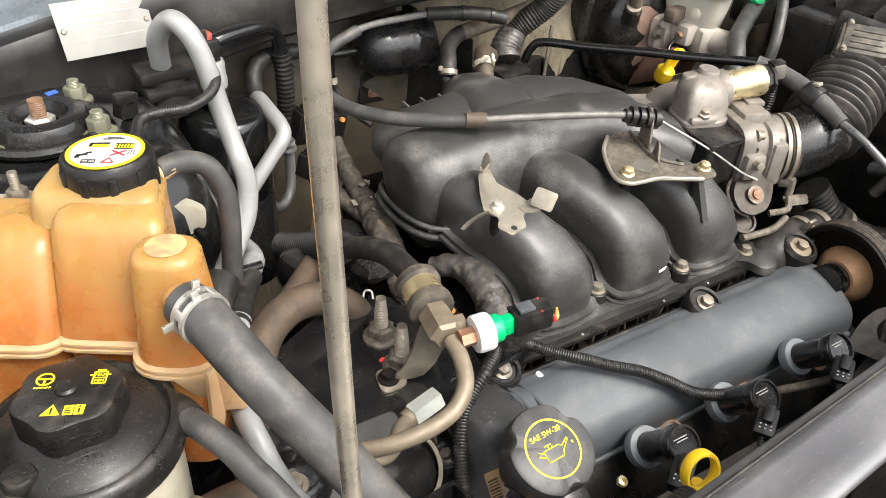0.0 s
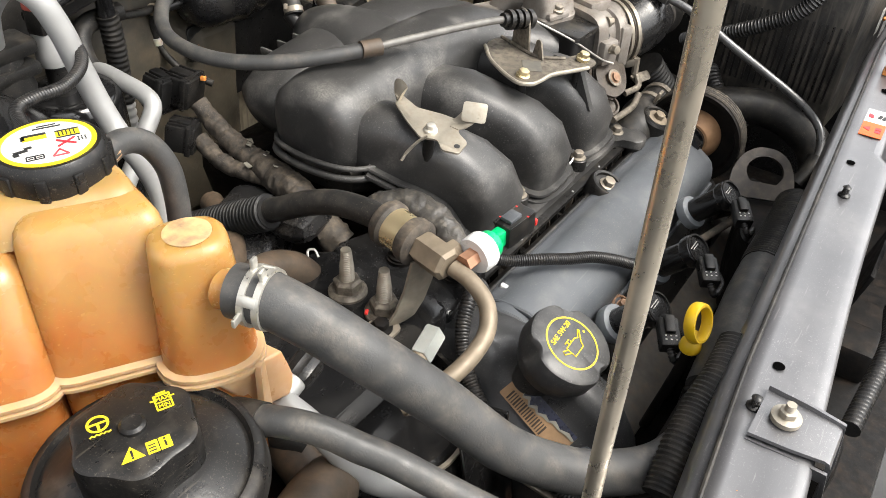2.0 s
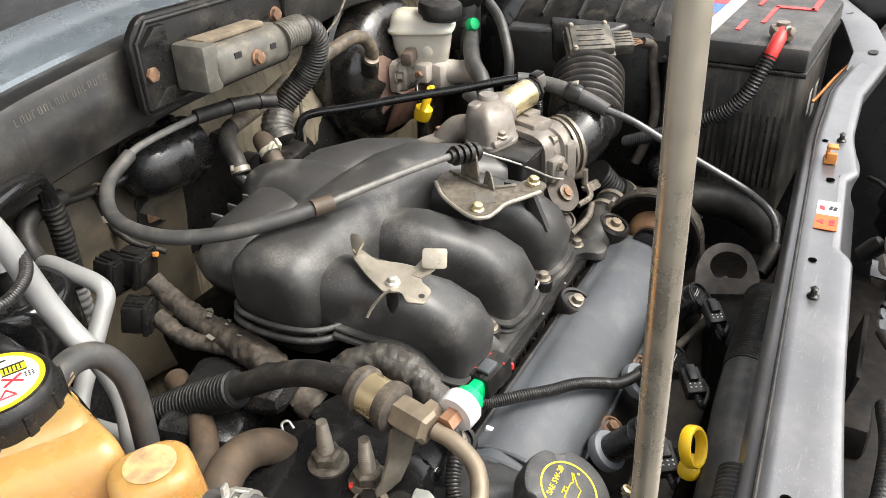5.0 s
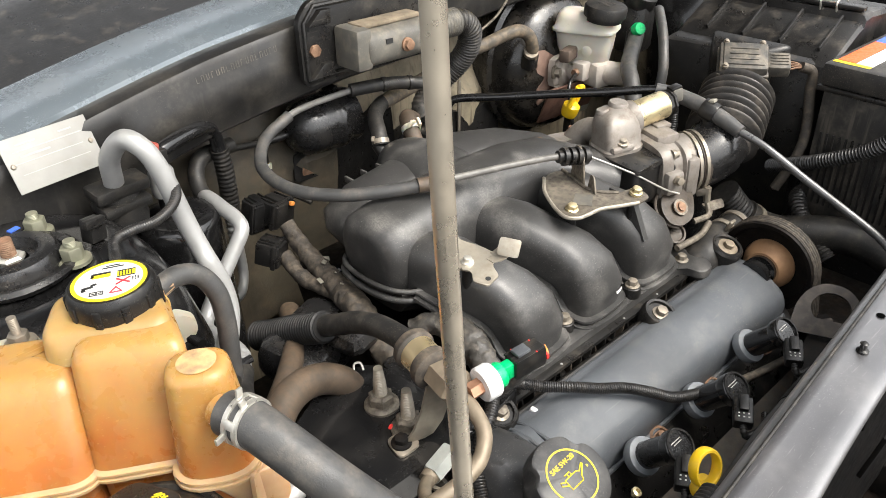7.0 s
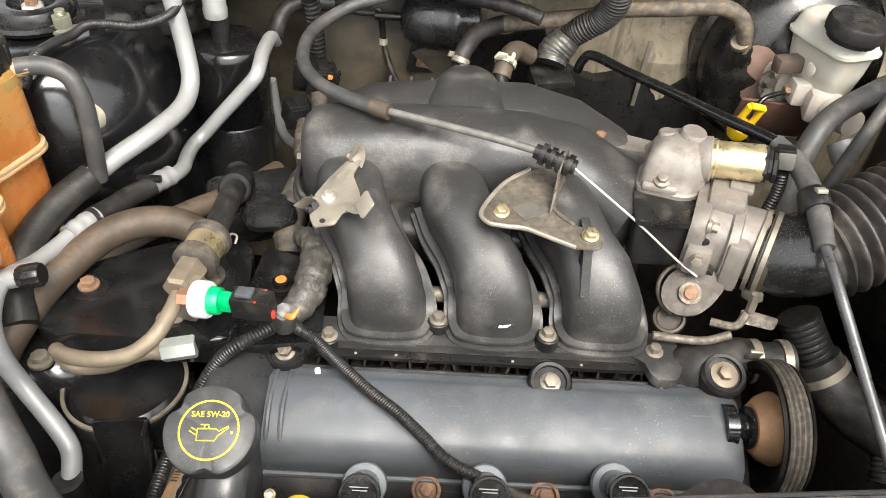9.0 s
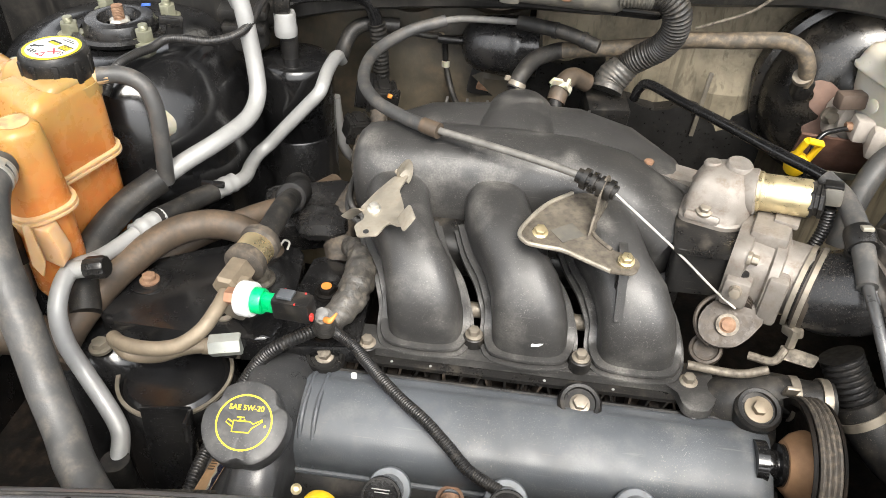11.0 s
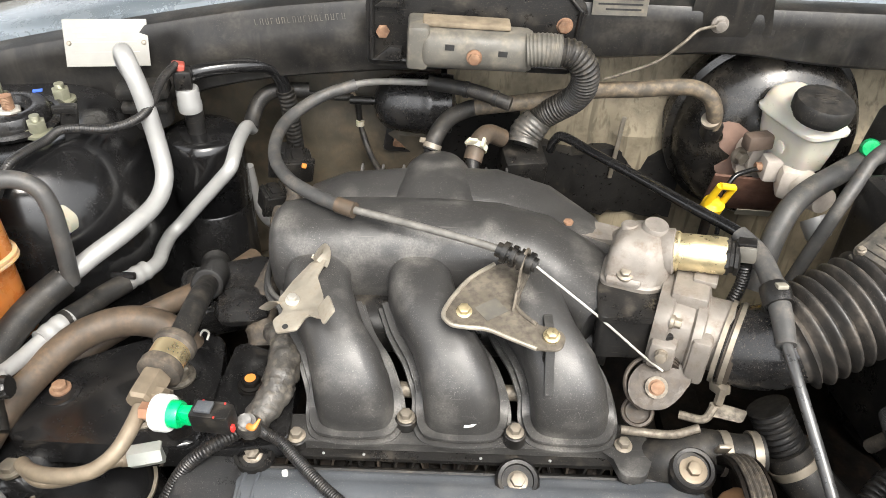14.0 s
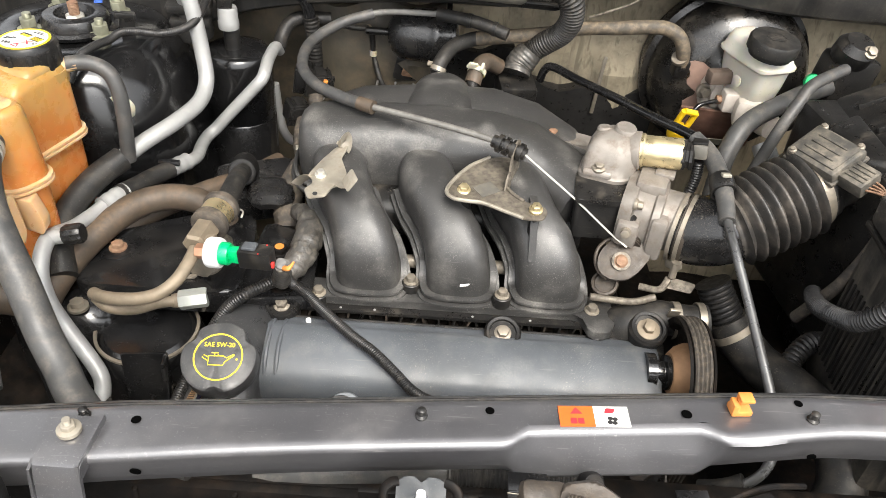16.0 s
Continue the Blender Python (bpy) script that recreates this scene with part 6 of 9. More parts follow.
ring = thing("dipstick_handle", (-0.150, -0.205, 0.84), "yellow plastic dipstick ring handle", "dipstick")
mr = along((-0.145, -0.206, 0.876), (0.17, 0.92, -0.35))
bm = bmesh.new()
rows = []
for i in range(40):
    a = 2 * math.pi * i / 40
    c = mr @ Vector((0.0138 * math.cos(a), 0.0155 * math.sin(a), 0))
    o = (mr.to_3x3() @ Vector((math.cos(a), math.sin(a), 0))).normalized()
    rows.append(oval(c, o, mr.to_3x3() @ Vector((0, 0, 1)), 0.0022, 0.0050, 10, 3))
skin(bm, rows, cap=False, close=True)
part("loop", bm, M_YELLOW, ring)
part("collar", lathe([(0, 0), (0.0085, 0), (0.0095, 0.003), (0.0085, 0.008), (0.0055, 0.011), (0.005, 0.018), (0, 0.018)], along((-0.143, -0.205, 0.844), (0, -0.05, 1)), 18), M_YELLOW, ring)
part("dip_tube", tube([(-0.141, -0.205, 0.848), (-0.146, -0.203, 0.82), (-0.150, -0.19, 0.74)], 0.005, 10), M_DARK, ring, "dark dipstick tube")

eye = thing("lifting_eye", (0.185, -0.165, 0.80), "dark steel engine lifting eye plate", "lifting eye")
me_ = along((0.180, -0.166, 0.840), (-0.62, -0.30, 0.72), (0, 0, 1))
part("eye_plate", plate(rounded([(-0.036, -0.028), (0.038, -0.030), (0.038, -0.002), (0.032, 0.018), (0.018, 0.030), (-0.004, 0.032), (-0.021, 0.022), (-0.031, 0.004)], 0.008, 6), 0.0045, me_, 0, hole=(0.005, 0.003, 0.0180, 1.15)), mat("dark_oiled_steel", (0.030, 0.025, 0.021), 0.45, metal=0.3, vary=0.3, scale=50, bump=0.3, dust=(0.13, 0.10, 0.075), amount=0.5), eye, "flat steel plate with a round eye")
part("eye_leg", block((0.04, 0.006, 0.06), Matrix.Translation((0.192, -0.150, 0.790)) @ pose(0, 0, 0, 20, 0, -30), 0.002), bpy.data.materials["dark_oiled_steel"], eye)

# ---- pump pulley, belt and hoses at the drive end ----
pul = thing("pump_pulley", (0.255, -0.085, 0.75), "rusty coolant pump pulley with a ribbed belt", "pulley")
px = along((0.228, -0.066, 0.826), (1, 0.0, 0.0))
part("hub_shaft", lathe([(0, -0.022), (0.020, -0.022), (0.020, -0.012), (0.013, -0.011), (0.013, -0.002), (0.019, -0.001), (0.019, 0.008), (0, 0.008)], px, 28), M_BLACKPAINT, pul, "dark hub shaft")
part("hub_cone", lathe([(0, 0.004), (0.022, 0.004), (0.029, 0.011), (0.033, 0.020), (0.033, 0.025), (0, 0.025)], px, 36), mat("orange_rust_film", (0.36, 0.205, 0.105), 0.6, metal=0.2, vary=0.25, scale=40, bump=0.3, dust=(0.22, 0.12, 0.07), amount=0.5, settle=0.0), pul, "rusty hub face")
part("pulley_disc", lathe([(0.030, 0.024), (0.050, 0.020), (0.054, 0.010), (0.060, 0.008), (0.061, 0.011), (0.057, 0.013), (0.057, 0.030), (0.061, 0.032), (0.060, 0.035), (0.052, 0.035), (0.030, 0.030)], px, 48), M_DARK, pul, "dark steel pulley rim")
M_BELT = mat("dusty_belt", (0.04, 0.034, 0.028), 0.7, scale=90, dust=(0.26, 0.21, 0.15), amount=0.5)
bm = bmesh.new()
pc, rr = Vector((0.0, -0.066, 0.826)), 0.0585
lp = []
for i in range(20):
    a = radians(-30 + 210 * i / 19)
    lp.append((pc.y - rr * math.cos(a) * -1, pc.z + rr * math.sin(a)))
lp += [(-0.135, 0.76), (-0.12, 0.66), (-0.06, 0.64), (-0.035, 0.70)]
sec = []
n = len(lp)
for i, (y, z) in enumerate(lp):
    a, b = lp[i - 1], lp[(i + 1) % n]
    d = Vector((0, b[0] - a[0], b[1] - a[1])).normalized()
    o = Vector((0, d.z, -d.y))
    c = Vector((0.250, y, z))
    ribs = [c + Vector((0.009 - 0.018 * k / 12, 0, 0)) + (0.0042 if k % 3 else 0.0026) * o for k in range(13)]
    sec.append([c + Vector((-0.009, 0, 0)), c + Vector((0.009, 0, 0))] + ribs)
skin(bm, sec, cap=False, close=True)
part("belt", bm, M_BELT, pul, "dusty ribbed drive belt")

wh = thing("coolant_hoses", (0.30, -0.01, 0.80), "black coolant hoses with steel clamps at the drive end", "hose")
part("outlet_elbow", tube([(0.178, 0.0, 0.822), (0.200, -0.004, 0.835), (0.225, 0.004, 0.840), (0.262, 0.0, 0.842), (0.285, 0.0, 0.845)], [0.024, 0.024, 0.021, 0.019, 0.019], 20), M_RUBBER, wh, "black outlet elbow")
for p in ((0.245, 0.001, 0.841), (0.272, 0.0, 0.843)):
    part("clamp", ring_band(0.0195, 0.0215, 0.008, along(p, (1, 0, 0.05)), 30), M_STEEL, wh, "steel spring clamp")
bm = block((0.012, 0.004, 0.016), pose(0.240, -0.012, 0.864, 20, 0, 0), 0.001)
part("clamp_ear", bm, M_STEEL, wh)
part("ribbed_hose", tube([(0.288, 0.027, 0.880), (0.295, 0.021, 0.868), (0.303, 0.014, 0.855), (0.311, 0.008, 0.844)], 0.0200, 22, 8, ridge=(0.006, 0.0022)), M_SLEEVE, wh, "short ribbed hose")
hcl = along((0.317, 0.002, 0.835), (0.55, -0.45, -0.62)) @ Matrix.Scale(0.92, 4)
part("hose_clamp", ring_band(0.0262, 0.0280, 0.009, hcl, 36), M_STEEL, wh, "pale steel clamp")
part("clamp_tang", plate(rounded([(-0.006, 0.0), (0.006, 0.0), (0.005, 0.016), (-0.005, 0.016)], 0.002), 0.0016, hcl @ pose(0.024, 0.012, 0.004, 90, 0, 120), 0.0004), M_STEEL, wh, "upright clamp tang")
part("radiator_hose", tube([(0.311, 0.008, 0.843), (0.325, -0.006, 0.826), (0.342, -0.035, 0.818), (0.362, -0.070, 0.824), (0.382, -0.108, 0.824), (0.392, -0.148, 0.814), (0.385, -0.186, 0.796), (0.355, -0.215, 0.770)], 0.0240, 24, 8), M_RUBBER, wh, "fat black radiator hose")
# ---- coolant expansion tank ----
tank = thing("coolant_tank", (-0.51, 0.04, 0.86), "translucent amber plastic coolant expansion tank, nearly full", "coolant tank")


TU, TV = Vector((0.857, -0.515, 0)), Vector((0.515, 0.857, 0))


def tk(u, v, z):
    """Tank axes: u along its front, v towards the rear."""
    return Vector((-0.500, 0.026, z)) + u * TU + v * TV


def tank_block(u0, u1, v0, v1, z0, z1, r, edge=0.006, lean=0.0, slope=0.0, n=6, taper=0.0, narrow=0.0):
    """A rounded box of the tank with soft upper edges; lean tips its front face, slope its top."""
    bm = bmesh.new()
    rings = []
    steps = [(z0, 0.0), (z0 + 0.4 * (z1 - z0), 0.0), (z1 - edge, 0.0)] + [(z1 - edge + edge * math.sin(a), edge * (1 - math.cos(a))) for a in (0.4, 0.8, 1.2, 1.57)] + [(z1, edge * 2.2)]
    for z, ins in steps:
        f = (z - z0) / (z1 - z0)
        ins += taper * f
        poly = rounded([(u0 + ins, v0 + ins + lean * f), (u1 - ins, v0 + ins + lean * f), (u1 - ins - narrow, v1 - ins), (u0 + ins, v1 - ins)], max(0.004, r - ins * 0.7), n)
        rings.append([tk(u, v, z + slope * f * (v - v0)) for u, v in poly])
    return skin(bm, rings)


FORMS = ((-0.037, 0.045, -0.001, 0.108, 1.056, 0.016, 0.012, 0.026), (-0.150, -0.032, -0.008, 0.084, 1.042, 0.018, 0.014, 0.030), (0.022, 0.077, -0.024, 0.030, 1.053, 0.0262, 0.007, 0.004))
SEAM = 0.972
for (u0, u1, v0, v1, z1, r, edge, lean), nm in zip(FORMS, ("main chamber", "side chamber", "round outlet chamber")):
    part("upper_shell", tank_block(u0, u1, v0, v1, SEAM + 0.002, z1, r, edge, lean, 0.0, 6, 0.007 if "round" in nm else 0.002, 0.024 if nm == "main chamber" else 0.0), M_TANK, tank, "amber " + nm, 50)
    part("lower_shell", tank_block(u0 + 0.003, u1 - 0.003, v0 + 0.003, v1 - 0.003, 0.878, SEAM - 0.001, r, narrow=0.024 if nm == "main chamber" else 0.0), M_TANK, tank, "amber lower " + nm, 50)
part("cap_step", tank_block(-0.056, 0.034, 0.038, 0.104, 1.04, 1.0605, 0.018, 0.008, 0.010, narrow=0.018), M_TANK_DRY, tank, "yellowed raised step under the cap", 50)
for dz, g, nm in ((0.0022, 0.0036, "upper"), (-0.0022, 0.0042, "lower")):
    bm = bmesh.new()
    for i, (u0, u1, v0, v1, z1, r, edge, lean) in enumerate(FORMS):
        rings = []
        for h, o in ((-0.0021, g * 0.4), (-0.0013, g), (0.0010, g), (0.0018, g * 0.5)):
            rings.append([tk(u, v, SEAM + dz + h - 0.0002 * i) for u, v in rounded([(u0 - o, v0 - o), (u1 + o, v0 - o), (u1 + o - (0.024 if i == 0 else 0.0), v1 + o), (u0 - o, v1 + o)], r + o, 6)])
        skin(bm, rings)
    part("weld_seam", bm, M_TANK_PALE, tank, "pale " + nm + " lip of the weld seam", 60)
lobe_top = along(tk(0.0500, 0.005, 1.0530), (0, 0, 1))
part("dust_disc", lathe([(0, 0), (0.0125, 0), (0.0130, 0.0006), (0.0122, 0.0009), (0, 0.0009)], lobe_top, 28), mat("dusty_tank_top", (0.55, 0.36, 0.16), 0.8, vary=0.2, scale=40, dust=(0.20, 0.13, 0.08), amount=0.8, lo=0.4, hi=0.6, bump=0.4), tank, "dusty round top")
part("neck", lathe([(0.034, 1.03), (0.035, 1.046), (0.031, 1.046), (0.029, 1.05), (0.029, 1.06), (0, 1.06)], pose(-0.466, 0.100, 0), 36), M_TANK_DRY, tank, "filler neck", 60)
bm = bmesh.new()
skin(bm, [[Vector((x0, -0.022, z)), Vector((x1, -0.030, z)), Vector((x1 - 0.002, -0.012, z)), Vector((x0 + 0.002, 0.000, z))] for x0, x1, z in ((-0.472, -0.430, 0.966), (-0.464, -0.426, 0.952), (-0.456, -0.423, 0.940), (-0.452, -0.424, 0.930), (-0.450, -0.428, 0.924))])
bmesh.ops.bevel(bm, geom=bm.edges[:], offset=0.002, segments=2, profile=0.5, affect="EDGES")
part("mount_foot", bm, M_TANK_PALE, tank, "pale moulded mounting foot", 50)
part("foot_web", plate(rounded([(0, 0.014), (0.006, 0.014), (0.008, -0.030), (0.003, -0.046), (-0.003, -0.030)], 0.003), 0.004, Matrix.Translation((-0.452, -0.030, 0.958)) @ pose(0, 0, 0, 90, 0, 24), 0.001), M_TANK_PALE, tank, "pale moulded web")
bm = plate(rounded([(-0.052, -0.020), (0.030, -0.010), (0.034, 0.006), (0.020, 0.018), (-0.052, 0.012)], 0.006), 0.012, Matrix.Translation((-0.424, 0.170, 0.966)) @ pose(0, 0, 0, 84, -6, -14), 0.002)
part("rear_tab", bm, M_CREAM, tank, "cream mounting ear")
part("ear_stud", tube([(-0.406, 0.163, 0.960), (-0.400, 0.140, 0.958)], 0.0045, 10, 6, ridge=(0.0016, 0.0005)), M_DARK, tank, "dark mounting stud")
part("side_ear", block((0.060, 0.050, 0.050), pose(-0.545, 0.146, 1.004, 0, 0, -20), 0.010), M_CREAM, tank, "pale translucent mounting ear")
bm = bolt((-0.526, 0.147, 1.029), (0, 0, 1), 0.0068, 0.007, 0.0115)
tube([(-0.526, 0.147, 1.034), (-0.526, 0.147, 1.052)], 0.0036, 10, 6, ridge=(0.0014, 0.0004), bm=bm)
part("ear_nut", bm, M_STEEL, tank, "steel flange nut on a stud")
part("outlet", tube([(-0.456, -0.020, 1.028), (-0.453, -0.040, 1.030)], 0.0115, 20, 3), M_TANK, tank, "hose outlet")
part("overflow_nipple", tube([(-0.440, 0.106, 1.046), (-0.424, 0.112, 1.048)], 0.0075, 14, 3), M_TANK_PALE, tank, "small hose nipple")

mcc = pose(-0.466, 0.100, 1.046)
bm = lathe([(0, 0), (0.0300, 0), (0.0312, 0.002), (0.0312, 0.023), (0.0300, 0.0285), (0.0280, 0.031), (0, 0.031)], mcc, 60)
ccap = part("cap", bm, M_PLASTIC, tank, "black ribbed screw cap with a round yellow and white label")
for k in range(10):
    a = 2 * math.pi * k / 10 + 0.2
    part("grip_rib", block((0.004, 0.006, 0.022), pose(-0.466 + 0.0304 * math.cos(a), 0.100 + 0.0304 * math.sin(a), 1.0605, 0, 0, math.degrees(a)), 0.0012), M_PLASTIC, ccap)
ml = mcc @ Matrix.Translation((0, 0, 0.0311)) @ pose(0, 0, 0, 0, 0, -25)
mls = ml @ Matrix.Translation((0, 0, 0.0004))
part("label_ring", ring_band(0.0230, 0.0258, 0.0004, ml, 48), M_PRINT_Y, ccap, "yellow printed ring")
part("label_disc", lathe([(0, 0), (0.0233, 0), (0.0233, 0.0003), (0, 0.0003)], ml, 40), M_PRINT_W, ccap, "white label disc")
bm = bars([(-0.0055, 0.0065, 0.0125, 0.0040), (0.0115, 0.0055, 0.0125, 0.0062)], mls)
part("level_symbol", bm, M_PRINT_Y, ccap, "yellow symbols")
part("lid_symbol", bars([(-0.0055, 0.0100, 0.0125, 0.0022), (-0.0115, 0.0078, 0.0022, 0.0050)], mls), M_PRINT_K, ccap, "black bottle symbol")
bm = bars([(0.0115, 0.0095, 0.0125, 0.0014), (0.0115, 0.0020, 0.0125, 0.0010)], mls)
for x in (0.0070, 0.0090, 0.0110, 0.0130, 0.0150):
    bars([(x, 0.0060, 0.0007, 0.0060)], mls @ Matrix.Translation((0, 0, 0.0002)), bm)
part("grid_symbol", bm, M_PRINT_K, ccap, "black barred symbol")
for row in ((0.002, 0.0165, 0.015, 0.0012), (0.002, 0.0190, 0.010, 0.0010)):
    part("print_line", bars([row], mls), M_PRINT_K, ccap, "black line of print")
part("spanner_symbol", bars([(-0.0150, -0.0030, 0.0075, 0.0026), (-0.0105, -0.0010, 0.0040, 0.0022), (-0.0180, -0.0052, 0.0030, 0.0030)], mls @ pose(0, 0, 0, 0, 0, 12)), M_PRINT_K, ccap, "black angled symbol")
for x in (-0.0100, -0.0055):
    bm = bars([(x, -0.0132, 0.0042, 0.0007), (x, -0.0172, 0.0042, 0.0007), (x - 0.0021, -0.0152, 0.0007, 0.0045), (x + 0.0021, -0.0152, 0.0007, 0.0045), (x, -0.0152, 0.0026, 0.0008)], mls)
    part("page_symbol", bm, M_PRINT_K, ccap, "black page of a book symbol")
part("dot_symbol", bars([(0.0160 + 0.0018 * (i % 3), -0.0015 - 0.0018 * (i // 3), 0.0009, 0.0009) for i in range(9)], mls), M_PRINT_K, ccap, "black dotted symbol")
bm = bars([(0, 0, 0.0120, 0.0014)], mls @ Matrix.Translation((0.0095, -0.0045, 0.0002)) @ pose(0, 0, 0, 0, 0, 38))
bars([(0, 0, 0.0120, 0.0014)], mls @ Matrix.Translation((0.0095, -0.0045, 0.0003)) @ pose(0, 0, 0, 0, 0, -38), bm)
for a, b in (((0.0010, -0.0175), (0.0090, -0.0175)), ((0.0090, -0.0175), (0.0050, -0.0110)), ((0.0050, -0.0110), (0.0010, -0.0175))):
    tube([mls @ Vector((*a, 0.0002)), mls @ Vector((*b, 0.0002))], 0.0005, 6, 1, bm=bm)
part("cross_symbol", bm, M_PRINT_R, ccap, "red cross and triangle")

hose = thing("overflow_hose", (-0.39, 0.113, 0.93), "dark rubber overflow hose", "hose")
part("hose_body", tube([(-0.434, 0.109, 1.048), (-0.413, 0.117, 1.047), (-0.395, 0.119, 1.037), (-0.386, 0.115, 1.017), (-0.385, 0.113, 0.992), (-0.387, 0.113, 0.963), (-0.390, 0.113, 0.930)], 0.0084, 18, 8), M_RUBBER_CLEAN, hose)
hose = thing("radiator_hose", (-0.40, -0.11, 0.90), "thick dark grey rubber coolant hose with a spring clamp", "hose")
BH = [(-0.4545, -0.028, 1.03), (-0.449, -0.046, 1.03), (-0.441, -0.068, 1.021), (-0.431, -0.089, 1.006), (-0.421, -0.103, 0.991), (-0.411, -0.115, 0.976), (-0.4, -0.127, 0.959), (-0.388, -0.141, 0.938), (-0.374, -0.158, 0.915), (-0.355, -0.178, 0.895), (-0.332, -0.204, 0.882), (-0.29, -0.235, 0.873), (-0.22, -0.25, 0.868)]
part("hose_body", tube(BH, 0.0152, 26, 8), M_RUBBER_CLEAN, hose)
hd = (Vector(BH[1]) - Vector(BH[0])).normalized()
for k in (0.010, 0.0185):
    part("clamp_band", ring_band(0.0152, 0.0170, 0.0036, along(Vector(BH[0]) + hd * k, hd), 40), M_ZINC, hose, "dull spring clamp band")
for a in (0.9, 2.6, 4.4):
    o = along(Vector(BH[0]) + hd * 0.0155, hd) @ pose(0, 0, 0, 0, 0, math.degrees(a))
    part("clamp_bridge", block((0.0018, 0.006, 0.010), o @ Matrix.Translation((0.0163, 0, 0)), 0.0005), M_ZINC, hose, "clamp bridge")
for a, k in ((1.45, 0.0118), (1.75, 0.0200), (3.15, 0.012)):
    o = along(Vector(BH[0]) + hd * k, hd) @ pose(0, 0, 0, 0, 0, math.degrees(a))
    part("clamp_ear", block((0.010, 0.005, 0.0022), o @ Matrix.Translation((0.0185, 0, 0)), 0.0006), M_ZINC, hose, "raised clamp ear")

hose = thing("power_steering_hose", (-0.45, -0.09, 0.94), "dark rubber power steering return hose", "hose")
part("hose_body", tube([(-0.478, -0.030, 0.950), (-0.471, -0.052, 0.959), (-0.463, -0.073, 0.962), (-0.454, -0.089, 0.957), (-0.448, -0.104, 0.951), (-0.440, -0.121, 0.944), (-0.425, -0.16, 0.926), (-0.40, -0.21, 0.896)], 0.0088, 18, 8), M_RUBBER_CLEAN, hose)
part("elbow", tube([(-0.482, -0.012, 0.915), (-0.480, -0.018, 0.938), (-0.474, -0.034, 0.952), (-0.470, -0.055, 0.959)], 0.0105, 16), M_RUBBER, hose, "thicker elbow end")

# ---- power steering reservoir ----
ps = thing("power_steering_reservoir", (-0.531, -0.034, 0.86), "cream power steering reservoir with a black lid", "fluid reservoir")
mp = pose(-0.531, -0.034, 0)
part("reservoir_body", lathe([(0, 0.86), (0.050, 0.86), (0.055, 0.868), (0.056, 0.955), (0, 0.955)], mp, 44), M_CREAM, ps, "cream plastic body", 60)
part("lid", lathe([(0.056, 0.948), (0.0605, 0.948), (0.0615, 0.952), (0.0605, 0.962), (0.058, 0.967), (0.054, 0.968), (0.052, 0.965), (0.048, 0.969), (0.038, 0.973), (0.033, 0.976), (0, 0.978)], mp, 56), M_PLASTIC, ps, "black domed lid", 60)
part("lid_knob", lathe([(0, 0.966), (0.010, 0.966), (0.010, 0.973), (0.0085, 0.975), (0, 0.975)], pose(-0.567, -0.062, 0.0), 20), M_PLASTIC, ps, "small round knob")
bm = bmesh.new()
rings = []
for r, h, k in ((0.029, 0.974, 0.6), (0.0305, 0.977, 1), (0.0305, 0.992, 1), (0.0295, 0.997, 1), (0.0270, 0.9985, 1), (0, 0.9985, 0)):
    rings.append([mp @ Vector((r * (1 + 0.055 * k * math.cos(6 * 2 * math.pi * q / 72)) * math.cos(2 * math.pi * q / 72), r * (1 + 0.055 * k * math.cos(6 * 2 * math.pi * q / 72)) * math.sin(2 * math.pi * q / 72), h)) for q in range(72)])
skin(bm, rings)
bmesh.ops.remove_doubles(bm, verts=bm.verts, dist=2e-5)
pcap = part("cap", bm, M_PLASTIC, ps, "black lobed screw cap")
part("cap_button", lathe([(0, 0), (0.0065, 0), (0.0065, 0.002), (0.005, 0.0035), (0, 0.0038)], mp @ Matrix.Translation((0, 0, 0.9985)), 24), M_PLASTIC, pcap, "raised button")
mq = mp @ Matrix.Translation((0, 0, 0.9986)) @ pose(0, 0, 0, 0, 0, -24)
bm = ring_band(0.0042, 0.0054, 0.0003, mq @ Matrix.Translation((-0.0145, 0.0095, 0)), 28)
bars([(-0.0145, 0.0098, 0.0090, 0.0011), (-0.0145, 0.0072, 0.0013, 0.0045)], mq, bm)
tube([mq @ Vector((-0.0195 + 0.0011 * k, 0.0022 + 0.0007 * (k % 2), 0.0002)) for k in range(10)], 0.00045, 6, raw=True, bm=bm)
part("wheel_symbol", bm, M_PRINT_Y, pcap, "yellow steering wheel symbol")
bm = bars([(0.0168, 0.0135, 0.0080, 0.0009), (0.0168, 0.0040, 0.0080, 0.0009), (0.0130, 0.0088, 0.0009, 0.0100), (0.0206, 0.0088, 0.0009, 0.0100), (0.0168, 0.0150, 0.0050, 0.0010), (0.0168, 0.0086, 0.0080, 0.0006), (0.0117, 0.0110, 0.0018, 0.0008), (0.0219, 0.0110, 0.0018, 0.0008)], mq)
lettering("MAX", 0.0032, mq @ Matrix.Translation((0.0168, 0.0110, 0)), bm)
lettering("MIN", 0.0032, mq @ Matrix.Translation((0.0168, 0.0062, 0)), bm)
part("level_symbol", bm, M_PRINT_Y, pcap, "yellow MAX MIN level symbol")
part("warning_symbol", plate([(-0.0098, -0.0200), (0.0012, -0.0200), (-0.0043, -0.0115)], 0.0003, mq, 0), M_PRINT_Y, pcap, "yellow warning triangle")
part("warning_mark", bars([(-0.0043, -0.0160, 0.0011, 0.0038), (-0.0043, -0.0188, 0.0011, 0.0010)], mq @ Matrix.Translation((0, 0, 0.0002))), M_PRINT_K, pcap, "black exclamation mark")
bm = bars([(0.0052, -0.0165, 0.0055, 0.0075), (0.0112, -0.0165, 0.0055, 0.0075)], mq)
